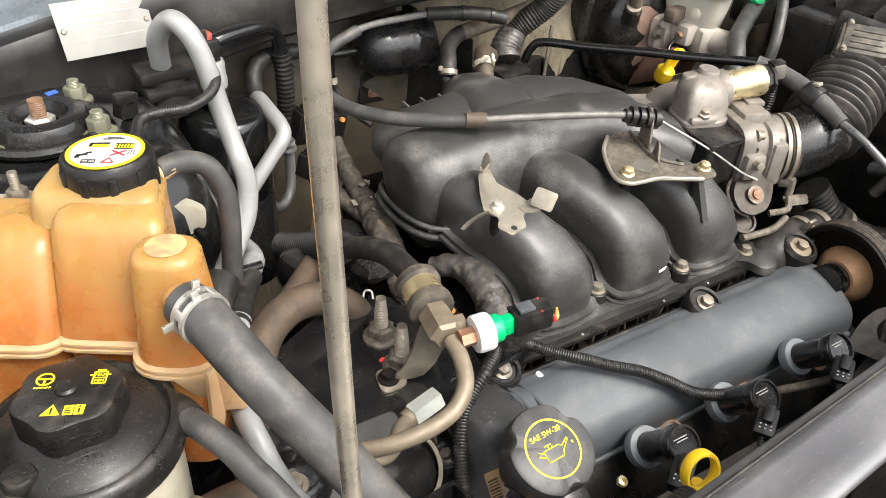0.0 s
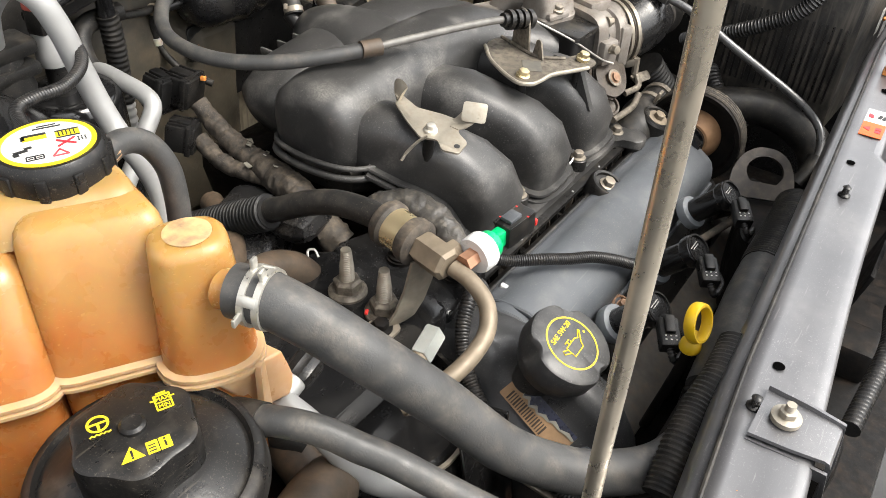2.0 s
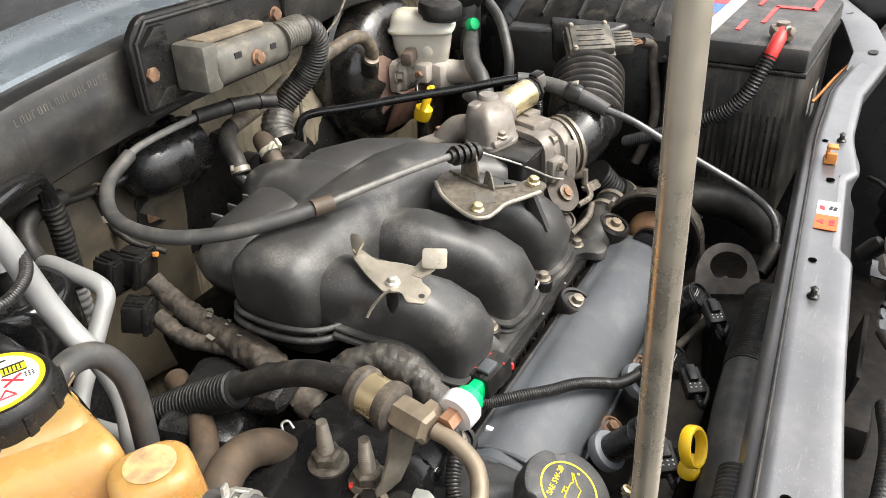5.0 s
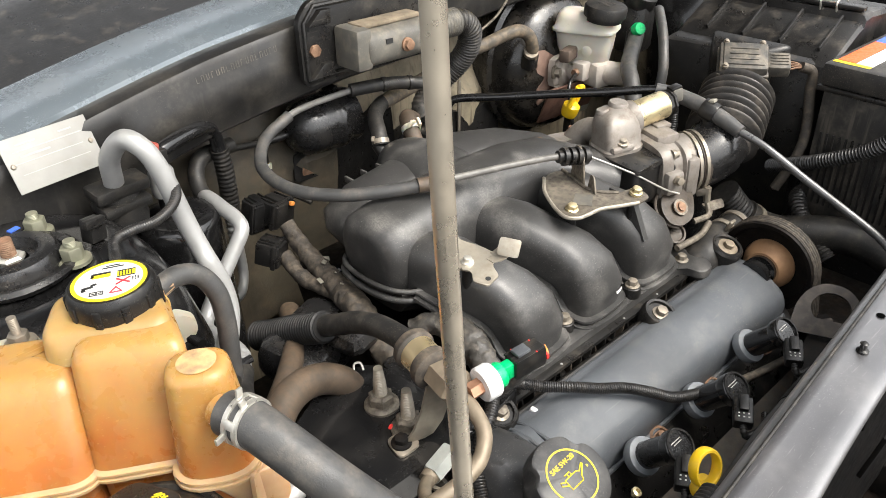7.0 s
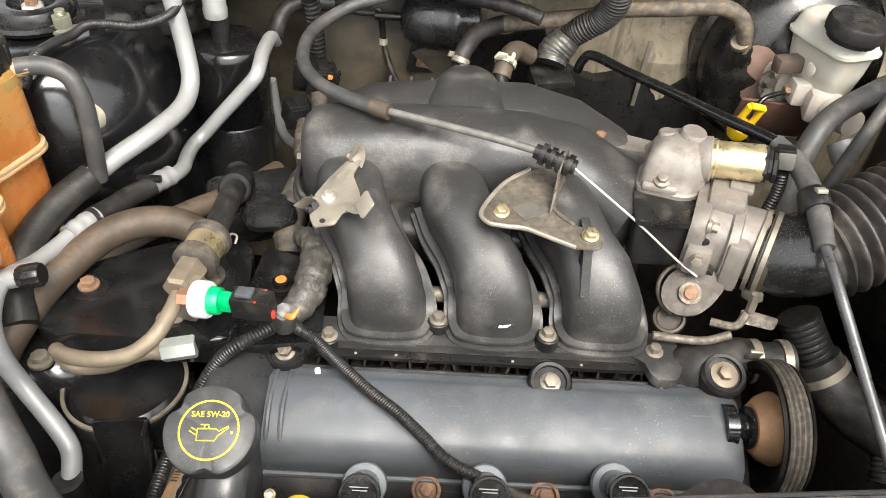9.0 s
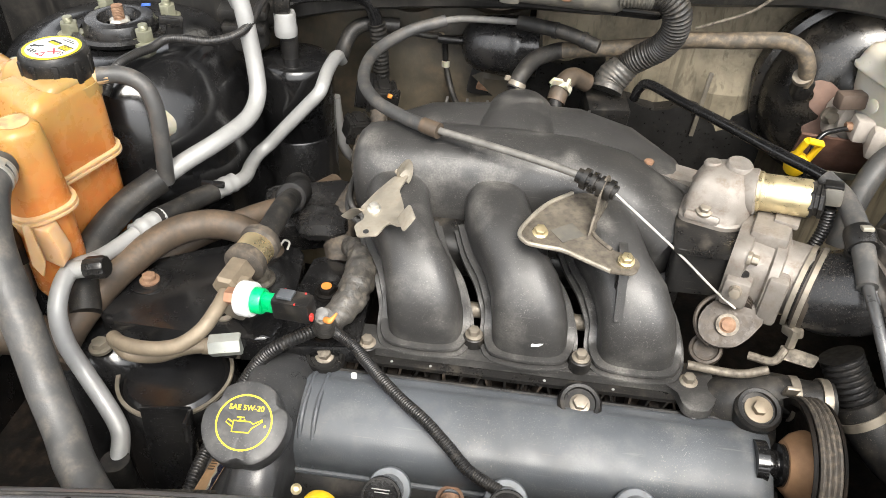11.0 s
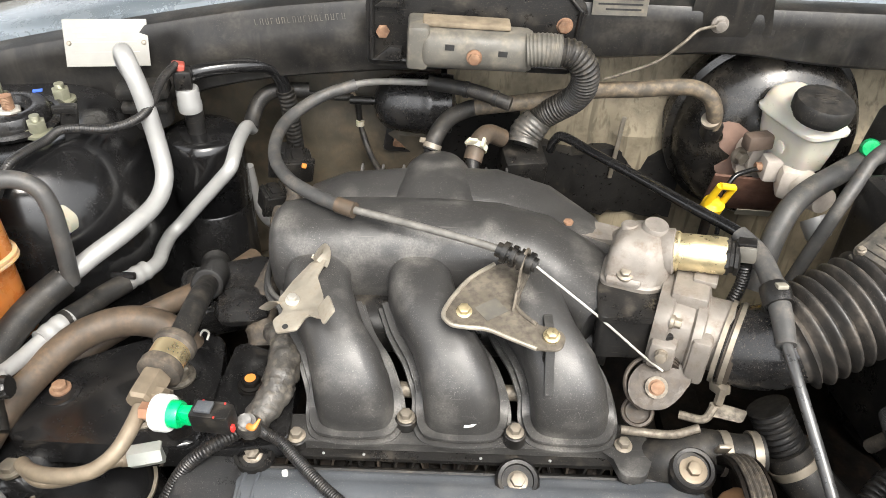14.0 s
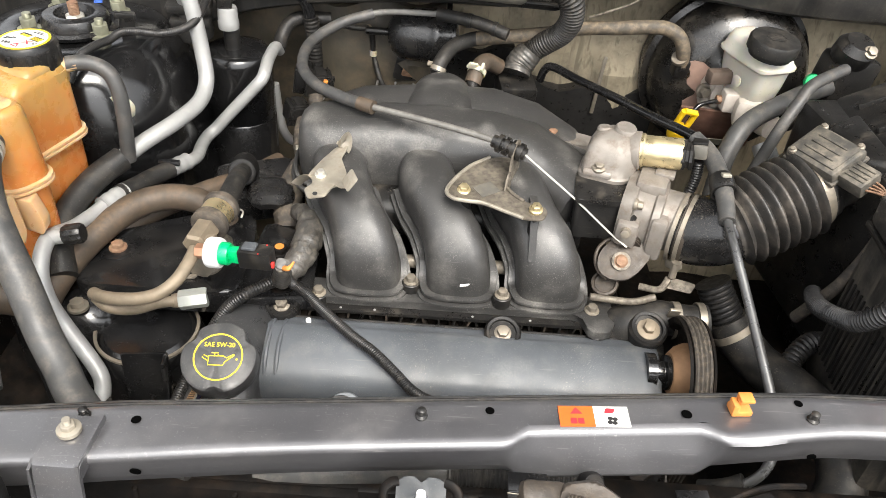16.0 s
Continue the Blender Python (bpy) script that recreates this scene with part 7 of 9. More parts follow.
part("book_symbol", bm, M_PRINT_Y, pcap, "yellow open book symbol")
bm = bars([(0.0050, -0.0152 - 0.0018 * k, 0.0034, 0.0006) for k in range(3)] + [(0.0112, -0.0172, 0.0010, 0.0034), (0.0112, -0.0142, 0.0010, 0.0010)], mq @ Matrix.Translation((0, 0, 0.0002)))
part("book_print", bm, M_PRINT_K, pcap, "black lines in the book symbol")

# ---- air conditioning lines ----
ac = thing("suction_pipe", (-0.375, 0.33, 1.03), "bright aluminium air conditioning pipe bent over the firewall", "pipe")
SU = [(-0.375, 0.335, 1.035), (-0.377, 0.318, 1.070), (-0.367, 0.297, 1.092), (-0.356, 0.281, 1.083), (-0.348, 0.275, 1.058), (-0.343, 0.271, 1.028), (-0.338, 0.265, 0.995), (-0.334, 0.252, 0.966), (-0.337, 0.222, 0.952), (-0.354, 0.178, 0.947), (-0.378, 0.142, 0.940), (-0.40, 0.112, 0.930)]
part("pipe_run", tube(SU, 0.0098, 22, 8), M_ALU, ac)
part("pipe_hose", tube([(-0.398, 0.114, 0.931), (-0.418, 0.085, 0.922), (-0.432, 0.050, 0.910), (-0.436, 0.010, 0.895), (-0.42, -0.03, 0.87)], 0.0145, 18), M_RUBBER, ac, "black rubber hose end")
lq = thing("liquid_pipe", (-0.28, 0.37, 0.94), "bright aluminium liquid pipe with a crimped hose end", "pipe")
LQ = [(-0.268, 0.388, 0.955), (-0.270, 0.368, 0.967), (-0.271, 0.330, 0.967), (-0.270, 0.304, 0.963), (-0.273, 0.291, 0.955), (-0.290, 0.287, 0.936), (-0.316, 0.282, 0.908), (-0.336, 0.277, 0.886), (-0.347, 0.263, 0.878), (-0.347, 0.235, 0.879), (-0.344, 0.210, 0.881), (-0.347, 0.190, 0.885), (-0.356, 0.175, 0.888)]
part("pipe_run", tube(LQ, 0.0082, 20, 8), M_ALU, lq)
part("rubber_end", tube([(-0.268, 0.382, 0.960), (-0.266, 0.396, 0.970), (-0.258, 0.410, 0.985), (-0.240, 0.420, 0.992), (-0.20, 0.428, 0.99)], 0.0098, 16), M_RUBBER, lq, "black rubber elbow")
part("copper_tip", tube([(-0.215, 0.426, 0.991), (-0.200, 0.428, 0.990)], 0.0062, 12, 2), M_BRASSCU, lq, "copper pipe tip")
CR = [(-0.350, 0.187, 0.886), (-0.358, 0.172, 0.888), (-0.366, 0.156, 0.890)]
part("crimp", tube(CR, 0.0112, 20, 6, ridge=(0.012, 0.0010)), M_ALU, lq, "crimped aluminium ferrule")
part("liquid_hose", tube([(-0.362, 0.160, 0.890), (-0.376, 0.137, 0.892), (-0.388, 0.112, 0.894), (-0.398, 0.088, 0.898)], 0.0112, 18), M_RUBBER, lq, "black rubber hose")
part("crimp_low", tube([(-0.395, 0.095, 0.897), (-0.403, 0.074, 0.898), (-0.408, 0.062, 0.898)], 0.0112, 18, 6, ridge=(0.012, 0.0010)), M_ALU, lq, "second crimped ferrule")
part("lower_pipe", tube([(-0.406, 0.066, 0.898), (-0.415, 0.040, 0.898), (-0.424, 0.012, 0.902), (-0.427, -0.006, 0.910)], 0.008, 14), M_ALU, lq, "aluminium pipe end")
lo = thing("service_pipe", (-0.42, -0.05, 0.84), "aluminium service pipe with a black valve cap", "pipe")
SP = [(-0.4191, 0.0089, 0.903), (-0.427, -0.01, 0.911), (-0.429, -0.026, 0.9135), (-0.4275, -0.046, 0.907), (-0.4245, -0.061, 0.893), (-0.4175, -0.071, 0.871), (-0.4046, -0.0781, 0.846), (-0.3842, -0.0918, 0.826), (-0.3665, -0.1058, 0.81), (-0.3613, -0.1149, 0.798), (-0.3601, -0.1325, 0.78)]
part("pipe_run", tube(SP, 0.0085, 18), M_ALU, lo)
vd = Vector((0.0302, 0.0030, 0.0060)).normalized()
v0 = Vector((-0.4285, -0.0200, 0.9140))
part("valve_stem", tube([v0, v0 + vd * 0.018], 0.0085, 18, 3), M_ALU, lo, "valve stem")
part("valve_cap", lathe([(0, 0), (0.0095, 0), (0.0105, 0.003), (0.0105, 0.018), (0.009, 0.020), (0, 0.020)], along(v0 + vd * 0.016, vd), 24, lobes=12, depth=0.04), M_PLASTIC, lo, "black valve cap")
part("pipe_sleeve", tube([Vector(SP[-1]) + Vector((0, 0, 0.012)), SP[-1], Vector(SP[-1]) - Vector((0, 0, 0.05))], 0.013, 16, 3), M_RUBBER, lo, "black rubber sleeve")
t3 = thing("drier_pipe", (-0.24, 0.36, 0.85), "thin aluminium drier pipe with a ribbed hose", "pipe")
part("pipe_run", tube([(-0.222, 0.421, 0.872), (-0.223, 0.418, 0.835), (-0.228, 0.412, 0.812), (-0.242, 0.399, 0.802), (-0.258, 0.387, 0.808), (-0.268, 0.378, 0.830), (-0.272, 0.375, 0.86), (-0.275, 0.371, 0.91)], 0.0065, 16), M_ALU, t3)
part("crimp", tube([(-0.222, 0.418, 0.905), (-0.222, 0.421, 0.866)], 0.0105, 18, 6, ridge=(0.009, 0.0015)), M_ALU, t3, "crimped ferrule")
part("ribbed_hose", tube([(-0.226, 0.408, 1.000), (-0.223, 0.411, 0.970), (-0.222, 0.418, 0.900)], 0.0112, 18, 8, ridge=(0.006, 0.0011)), M_RUBBER, t3, "ribbed black hose")
part("black_pipe", tube([(-0.330, 0.352, 1.040), (-0.300, 0.360, 1.046), (-0.262, 0.378, 1.044), (-0.238, 0.396, 1.034), (-0.228, 0.405, 1.012), (-0.226, 0.408, 0.99)], 0.0085, 18), M_BLACKPAINT, t3, "glossy black pipe")

acc = thing("ac_accumulator", (-0.312, 0.352, 0.78), "black cylindrical air conditioning accumulator", "accumulator")
part("can", lathe([(0, 0.76), (0.046, 0.76), (0.047, 0.77), (0.047, 0.87), (0.0455, 0.872), (0.047, 0.874), (0.047, 0.958), (0.0455, 0.966), (0.041, 0.971), (0.030, 0.973), (0, 0.973)], pose(-0.318, 0.350, 0), 44), M_BLACKPAINT, acc, "", 50)
part("switch_base", lathe([(0, 0.965), (0.011, 0.965), (0.011, 1.005), (0, 1.005)], pose(-0.322, 0.345, 0), 18), M_PLASTIC, acc, "black switch base")
part("switch_body", lathe([(0, 1.002), (0.0135, 1.002), (0.014, 1.006), (0.014, 1.012), (0.0132, 1.014), (0.0132, 1.028), (0.012, 1.031), (0, 1.031)], pose(-0.324, 0.343, 0), 24), M_ALU, acc, "aluminium pressure switch")
part("switch_plug", block((0.020, 0.018, 0.024), pose(-0.326, 0.342, 1.042, 0, 4, 15), 0.003), M_PLASTIC, acc, "black switch plug")
part("switch_lock", block((0.015, 0.014, 0.012), pose(-0.329, 0.342, 1.056, 0, 10, 15), 0.003), mat("dull_red_plastic", (0.33, 0.07, 0.05), 0.5, vary=0.2, scale=80), acc, "dull red lock tab")
wire = thing("switch_wire", (-0.42, 0.22, 1.02), "black corrugated wire from the pressure switch", "wire")
part("wire_run", tube([(-0.330, 0.340, 1.060), (-0.338, 0.312, 1.054), (-0.340, 0.272, 1.043), (-0.352, 0.252, 1.036), (-0.376, 0.238, 1.033), (-0.402, 0.232, 1.036), (-0.420, 0.226, 1.036), (-0.428, 0.210, 1.033), (-0.436, 0.185, 1.035), (-0.444, 0.160, 1.032), (-0.452, 0.140, 1.010)], 0.0050, 12, 6, ridge=(0.0024, 0.0004)), M_LOOM, wire)
bm = block((0.018, 0.014, 0.022), pose(-0.425, 0.262, 1.035, 0, 10, 25), 0.002)
block((0.022, 0.006, 0.008), pose(-0.425, 0.254, 1.045, 0, 10, 25), 0.001, bm)
solo("tower_connector", bm, M_PLASTIC, "black wiring connector on the strut tower edge", "connector")
gr = thing("pipe_grommet", (-0.372, 0.335, 1.00), "dusty black clamp block round the pipe at the firewall", "grommet")
bm = block((0.058, 0.030, 0.014), pose(-0.372, 0.338, 1.030, 6, 0, 6), 0.004)
block((0.052, 0.034, 0.012), pose(-0.372, 0.338, 1.012, 4, 0, 6), 0.004, bm)
lathe([(0, 0), (0.024, 0), (0.026, 0.01), (0.020, 0.04), (0, 0.04)], along((-0.372, 0.345, 0.985), (0, 0, 1)), 24, bm)
part("clamp_body", bm, M_RUBBER, gr)

# ---- high-pressure fitting, switch and mount bracket ----
mount = thing("engine_mount", (-0.32, 0.03, 0.82), "black painted engine mount bracket with studs", "engine mount")
bm = plate(rounded([(-0.425, 0.000), (-0.415, 0.055), (-0.355, 0.090), (-0.300, 0.118), (-0.248, 0.120), (-0.238, 0.06), (-0.236, -0.028), (-0.30, -0.030), (-0.41, -0.028)], 0.02), 0.030, pose(0, 0, 0.832), 0.006)
part("arm", bm, M_BLACKPAINT, mount)
bm = lathe([(0, 0.848), (0.020, 0.848), (0.020, 0.863), (0.018, 0.8635), (0.010, 0.8635), (0, 0.862)], pose(-0.386, 0.032, 0.0), 26)
part("bolt_recess", bm, M_BLACKPAINT, mount)
part("mount_bolt", bolt((-0.386, 0.032, 0.864), (0, 0, 1), 0.0065, 0.005, 0.010), M_RUST, mount, "rusty bolt head")
bm = plate(rounded([(-0.245, -0.028), (-0.160, -0.015), (-0.165, 0.09), (-0.235, 0.115)], 0.01), 0.02, pose(0, 0, 0.834), 0.004)
part("side_arm", bm, M_BLACKPAINT, mount)
for x, y in ((-0.207, 0.052), (-0.196, -0.002)):
    bm = lathe([(0, 0), (0.0135, 0), (0.0135, 0.004), (0, 0.004)], along((x, y, 0.853), (0, 0, 1)), 22)
    bolt((x, y, 0.858), (0, 0, 1), 0.008, 0.006, 0.0115, bm)
    part("arm_bolt", bm, M_DARK, mount, "dark bolt head")
    part("paint_dot", lathe([(0, 0), (0.0055, 0), (0.0055, 0.0006), (0, 0.0006)], along((x, y, 0.8661), (0, 0, 1)), 14), M_ORANGE, mount, "orange paint dot")
for x, y, h in ((-0.279, 0.054, 0.046), (-0.280, 0.013, 0.046)):
    bm = lathe([(0, 0), (0.0170, 0), (0.0170, 0.0025), (0.014, 0.005), (0, 0.005)], along((x, y, 0.862), (0, 0, 1)), 24)
    lathe([(0, 0.003), (0.0125, 0.003), (0.0125, 0.013), (0.0100, 0.0155), (0, 0.0155)], along((x, y, 0.862), (0, 0, 1)), 6, bm)
    part("stud_nut", bm, M_BRACKET, mount, "dull steel stud nut")
    part("stud", tube([(x, y, 0.872), (x, y, 0.862 + h - 0.006), (x, y, 0.862 + h)], [0.0068, 0.0064, 0.0045], 14, 10, ridge=(0.0018, 0.0006)), M_TABS, mount, "threaded stud")
part("red_wire_tag", block((0.006, 0.003, 0.003), pose(-0.297, 0.018, 0.872, 0, 10, 30), 0.001), M_RED, mount, "frayed red tag")
bm = plate(rounded([(-0.014, -0.014), (0.012, -0.014), (0.014, 0.008), (-0.008, 0.014)], 0.008), 0.0025, pose(-0.298, 0.002, 0.8625), 0.0005)
part("stay_foot", bm, M_STEEL, mount, "steel foot of the stay")
part("stay_bolt", bolt((-0.299, 0.001, 0.866), (0, 0, 1), 0.006, 0.005, 0.0095), M_DARK, mount, "dark bolt head")
bm = bmesh.new()
skin(bm, [[Vector(p) + o for o in (Vector((-0.013, 0.004, 0)), Vector((0.013, -0.004, 0)), Vector((0.013, -0.002, 0.0)), Vector((-0.013, 0.006, 0)))] for p in ((-0.292, -0.004, 0.864), (-0.285, -0.008, 0.868), (-0.276, -0.011, 0.88), (-0.269, -0.014, 0.90), (-0.263, -0.016, 0.925))])
part("stay", bm, M_STEEL, mount, "bent steel stay")

fit_ = thing("pressure_fitting", (-0.265, -0.02, 0.92), "dusty brass service fitting with a clamp on a rubber hose", "fitting")
HA = [(-0.272, 0.165, 0.892), (-0.268, 0.140, 0.905), (-0.262, 0.110, 0.921), (-0.258, 0.080, 0.932), (-0.257, 0.050, 0.936), (-0.258, 0.028, 0.937)]
part("hose", tube(HA, 0.0112, 20, 8), M_RUBBER, fit_, "dusty rubber hose")
part("corrugated_hose", tube([(-0.296, 0.252, 0.845), (-0.288, 0.228, 0.856), (-0.280, 0.200, 0.872), (-0.271, 0.150, 0.899)], 0.0172, 22, 8, ridge=(0.0046, 0.0026)), M_SLEEVE, fit_, "black corrugated sleeve")
fd = Vector((-0.012, -0.075, -0.004)).normalized()
f0 = Vector((-0.258, 0.030, 0.937))
part("collar", lathe([(0, 0), (0.0175, 0), (0.0195, 0.003), (0.0195, 0.009), (0.0165, 0.012), (0, 0.012)], along(f0, fd), 28), M_TAPE, fit_, "dusty rubber collar")
part("clamp_sleeve", lathe([(0, 0.010), (0.0165, 0.010), (0.0170, 0.012), (0.0170, 0.030), (0, 0.030)], along(f0, fd), 30), M_IRIS, fit_, "iridescent zinc sleeve")
part("lower_collar", lathe([(0, 0.029), (0.0185, 0.029), (0.0195, 0.032), (0.0195, 0.039), (0.015, 0.042), (0, 0.042)], along(f0, fd), 28), M_TAPE, fit_, "dusty rubber collar")
bm = lathe([(0, 0.040), (0.0120, 0.040), (0.0140, 0.045), (0.0140, 0.070), (0.011, 0.073), (0, 0.073)], along(f0, fd), 6)
lathe([(0, -0.004), (0.0085, -0.004), (0.0085, 0.018), (0, 0.018)], along(f0 + fd * 0.062 + Vector((0, 0, 0.0)), (0.9, -0.2, 0.05)), 6, bm)
part("hex_valve", bm, M_COPPER, fit_, "dusty hexagonal valve body")
CP = [(-0.268, -0.044, 0.932), (-0.270, -0.062, 0.929), (-0.277, -0.081, 0.922), (-0.292, -0.092, 0.913), (-0.312, -0.094, 0.906), (-0.335, -0.091, 0.901), (-0.355, -0.083, 0.895), (-0.368, -0.072, 0.888)]
part("bent_tube", tube(CP, 0.0066, 16, 8), M_COPPER, fit_, "bent tan tube")
part("lower_tube", tube([(-0.366, -0.074, 0.885), (-0.350, -0.082, 0.880), (-0.332, -0.070, 0.868), (-0.316, -0.048, 0.858), (-0.300, -0.037, 0.853)], 0.006, 14, 8), M_COPPER, fit_, "tan return tube")
hx = along((-0.298, -0.036, 0.853), (0.97, 0.2, 0.08)) @ Matrix.Scale(0.88, 4)
part("hex_nut", lathe([(0, 0), (0.0115, 0), (0.0125, 0.002), (0.0125, 0.032), (0.0115, 0.034), (0, 0.034)], hx, 6), mat("bright_nickel_nut", (0.5, 0.52, 0.48), 0.36, metal=0.45, vary=0.1, scale=80, dust=(0.4, 0.36, 0.3), amount=0.25), fit_, "bright hexagonal union nut")
part("nut_collar", lathe([(0, -0.008), (0.0085, -0.008), (0.0095, 0), (0, 0)], hx, 20), M_COPPER, fit_)

sw = thing("cycling_switch", (-0.235, -0.056, 0.93), "white and green pressure switch with a black plug", "pressure switch")
w0, wd = Vector((-0.258, -0.051, 0.936)), Vector((0.060, -0.008, 0.004)).normalized()
part("copper_stem", lathe([(0, -0.006), (0.0078, -0.006), (0.0078, 0.010), (0, 0.010)], along(w0, wd), 6), M_BRASSCU, sw, "copper hex stem")
part("white_ring", lathe([(0, 0.006), (0.0145, 0.006), (0.0155, 0.008), (0.0155, 0.018), (0.0145, 0.020), (0.0115, 0.020), (0, 0.020)], along(w0, wd), 30), M_WHITE, sw, "white plastic ring")
bm = lathe([(0, 0.018), (0.0115, 0.018), (0.0115, 0.027), (0.0105, 0.029), (0, 0.029)], along(w0, wd), 26)
block((0.010, 0.016, 0.014), along(w0 + wd * 0.034, wd), 0.002, bm)
part("green_body", bm, M_GREEN, sw, "bright green plastic body")
part("plug", block((0.017, 0.021, 0.034), along(w0 + wd * 0.056, wd), 0.0025), M_PLASTIC, sw, "black wiring plug")
for s in (-0.0075, 0.0, 0.0075):
    part("plug_rib", block((0.0022, 0.0022, 0.030), along(w0 + wd * 0.054 + Vector((0, s, 0.0095)), wd), 0.0006), M_PLASTIC, sw)
part("plug_latch", block((0.011, 0.0035, 0.014), along(w0 + wd * 0.050 + Vector((0, 0, 0.0125)), wd), 0.001), M_COVER, sw, "raised grey latch")
part("plug_seal", block((0.0045, 0.006, 0.003), along(w0 + wd * 0.0738 + Vector((0, -0.006, -0.003)), wd), 0.0008), M_RED, sw, "red plug seal")
for o in ((0.047, 0.008, 0.0105), (0.060, -0.008, 0.0105), (0.066, 0.007, 0.0105)):
    part("red_dot", block((0.0014, 0.0017, 0.0008), Matrix.Translation(w0 + wd * o[0] + Vector((0, o[1], o[2]))), 0), M_RED, sw, "red speck")

# ---- wiring ----
lm = thing("coil_loom", (-0.10, -0.07, 0.84), "black corrugated wiring loom lying across the valve cover", "wiring loom")
part("loom_run", tube([(-0.182, -0.048, 0.925), (-0.186, -0.030, 0.900), (-0.180, -0.018, 0.874), (-0.164, -0.020, 0.862), (-0.147, -0.034, 0.856), (-0.127, -0.054, 0.855), (-0.106, -0.070, 0.850), (-0.084, -0.085, 0.846), (-0.062, -0.100, 0.836), (-0.040, -0.115, 0.824), (-0.010, -0.128, 0.818)], 0.0058, 14, 8, ridge=(0.0023, 0.0006)), M_LOOM, lm)
part("lead_end", tube([(-0.014, -0.126, 0.818), (0.02, -0.140, 0.815), (0.06, -0.150, 0.812), (0.09, -0.16, 0.815), (0.110, -0.172, 0.826)], 0.0045, 10), M_TAPE, lm, "taped lead end")
lm = thing("sensor_loom", (-0.25, -0.05, 0.84), "black corrugated loom running down beside the valve cover", "wiring loom")
part("loom_run", tube([(-0.196, -0.010, 0.870), (-0.208, -0.024, 0.872), (-0.226, -0.036, 0.868), (-0.243, -0.042, 0.855), (-0.256, -0.052, 0.838), (-0.268, -0.070, 0.818), (-0.279, -0.10, 0.80), (-0.284, -0.14, 0.79), (-0.285, -0.18, 0.77)], 0.0068, 14, 8, ridge=(0.0028, 0.0008)), M_LOOM, lm)
tp = thing("taped_harness", (-0.18, 0.03, 0.87), "dusty cloth-taped wiring harness beside the manifold", "wiring harness")
part("harness_run", tube([(-0.195, 0.105, 0.880), (-0.178, 0.080, 0.890), (-0.172, 0.055, 0.888), (-0.174, 0.030, 0.880), (-0.182, 0.010, 0.874), (-0.190, -0.008, 0.872), (-0.189, -0.022, 0.882), (-0.184, -0.036, 0.902), (-0.181, -0.047, 0.922)], [0.010, 0.013, 0.0155, 0.016, 0.014, 0.012, 0.010, 0.009, 0.0075], 26, 14, lump=0.16), mat("crumpled_grey_tape", (0.055, 0.051, 0.046), 0.42, scale=60, vary=0.5, bump=1.0, fine=260, dust=(0.30, 0.26, 0.20), amount=0.45, lo=0.48, hi=0.7, settle=0.2), tp)
part("frayed_end", tube([(-0.178, -0.052, 0.922), (-0.172, -0.056, 0.926), (-0.168, -0.050, 0.930)], [0.003, 0.0024, 0.001], 10, 6, lump=0.3), M_ORANGE, tp, "frayed orange wire ends")
th = thing("rear_harness", (-0.19, 0.25, 0.86), "thick dusty taped harness with connectors behind the manifold", "wiring harness")
part("main_trunk", tube([(-0.205, 0.315, 0.925), (-0.203, 0.290, 0.902), (-0.202, 0.255, 0.886), (-0.205, 0.215, 0.879), (-0.212, 0.175, 0.876), (-0.215, 0.150, 0.862), (-0.212, 0.12, 0.84)], [0.0095, 0.0105, 0.0120, 0.0150, 0.0165, 0.0165, 0.016], 26, 14, ridge=(0.0075, 0.0005), lump=0.15), M_TAPE, th)
part("branch", tube([(-0.222, 0.300, 0.895), (-0.222, 0.268, 0.880), (-0.213, 0.235, 0.875), (-0.206, 0.205, 0.877)], 0.009, 20, 14, ridge=(0.0080, 0.0005), lump=0.15), M_TAPE, th, "taped branch")
for p, s, rz in (((-0.205, 0.335, 0.935), (0.035, 0.03, 0.03), 20), ((-0.232, 0.312, 0.900), (0.03, 0.03, 0.028), 35), ((-0.225, 0.345, 0.935), (0.028, 0.026, 0.036), 10)):
    mk = pose(*p, 10, 8, rz)
    con = part("connector", block(s, mk, 0.0025), M_PLASTIC, th, "black connector")
    part("latch", block((s[0] * 0.4, s[1] * 0.7, 0.004), mk @ Matrix.Translation((0, 0.003, s[2] / 2 + 0.001)), 0.001), M_PLASTIC, con)
    for q in (-0.36, 0.36):
        part("rib", block((0.002, s[1] * 0.9, 0.003), mk @ Matrix.Translation((q * s[0], 0, s[2] / 2 + 0.0008)), 0.0006), M_PLASTIC, con)
    part("collar", block((s[0] * 1.12, 0.006, s[2] * 1.12), mk @ Matrix.Translation((0, -s[1] * 0.28, 0)), 0.0015), M_PLASTIC, con)
part("orange_lock", block((0.0055, 0.005, 0.005), pose(-0.192, 0.318, 0.946, 0, 20, 20), 0.001), M_ORANGE, th, "orange lock tab")
for p, s, a in (((-0.201, 0.250, 0.899), (0.010, 0.005, 0.0012), 40), ((-0.190, 0.262, 0.893), (0.007, 0.006, 0.0012), -20), ((-0.218, 0.236, 0.888), (0.006, 0.008, 0.0012), 10), ((-0.207, 0.205, 0.893), (0.005, 0.009, 0.0012), 60)):
    part("tape_scrap", block(s, pose(*p, 25, 15, a), 0.0004), M_PAPER, th, "torn pale tape")
part("loose_tape", block((0.012, 0.004, 0.002), pose(-0.196, 0.232, 0.892, 20, 10, 30), 0.0005), M_CREAM, th, "torn pale tape")
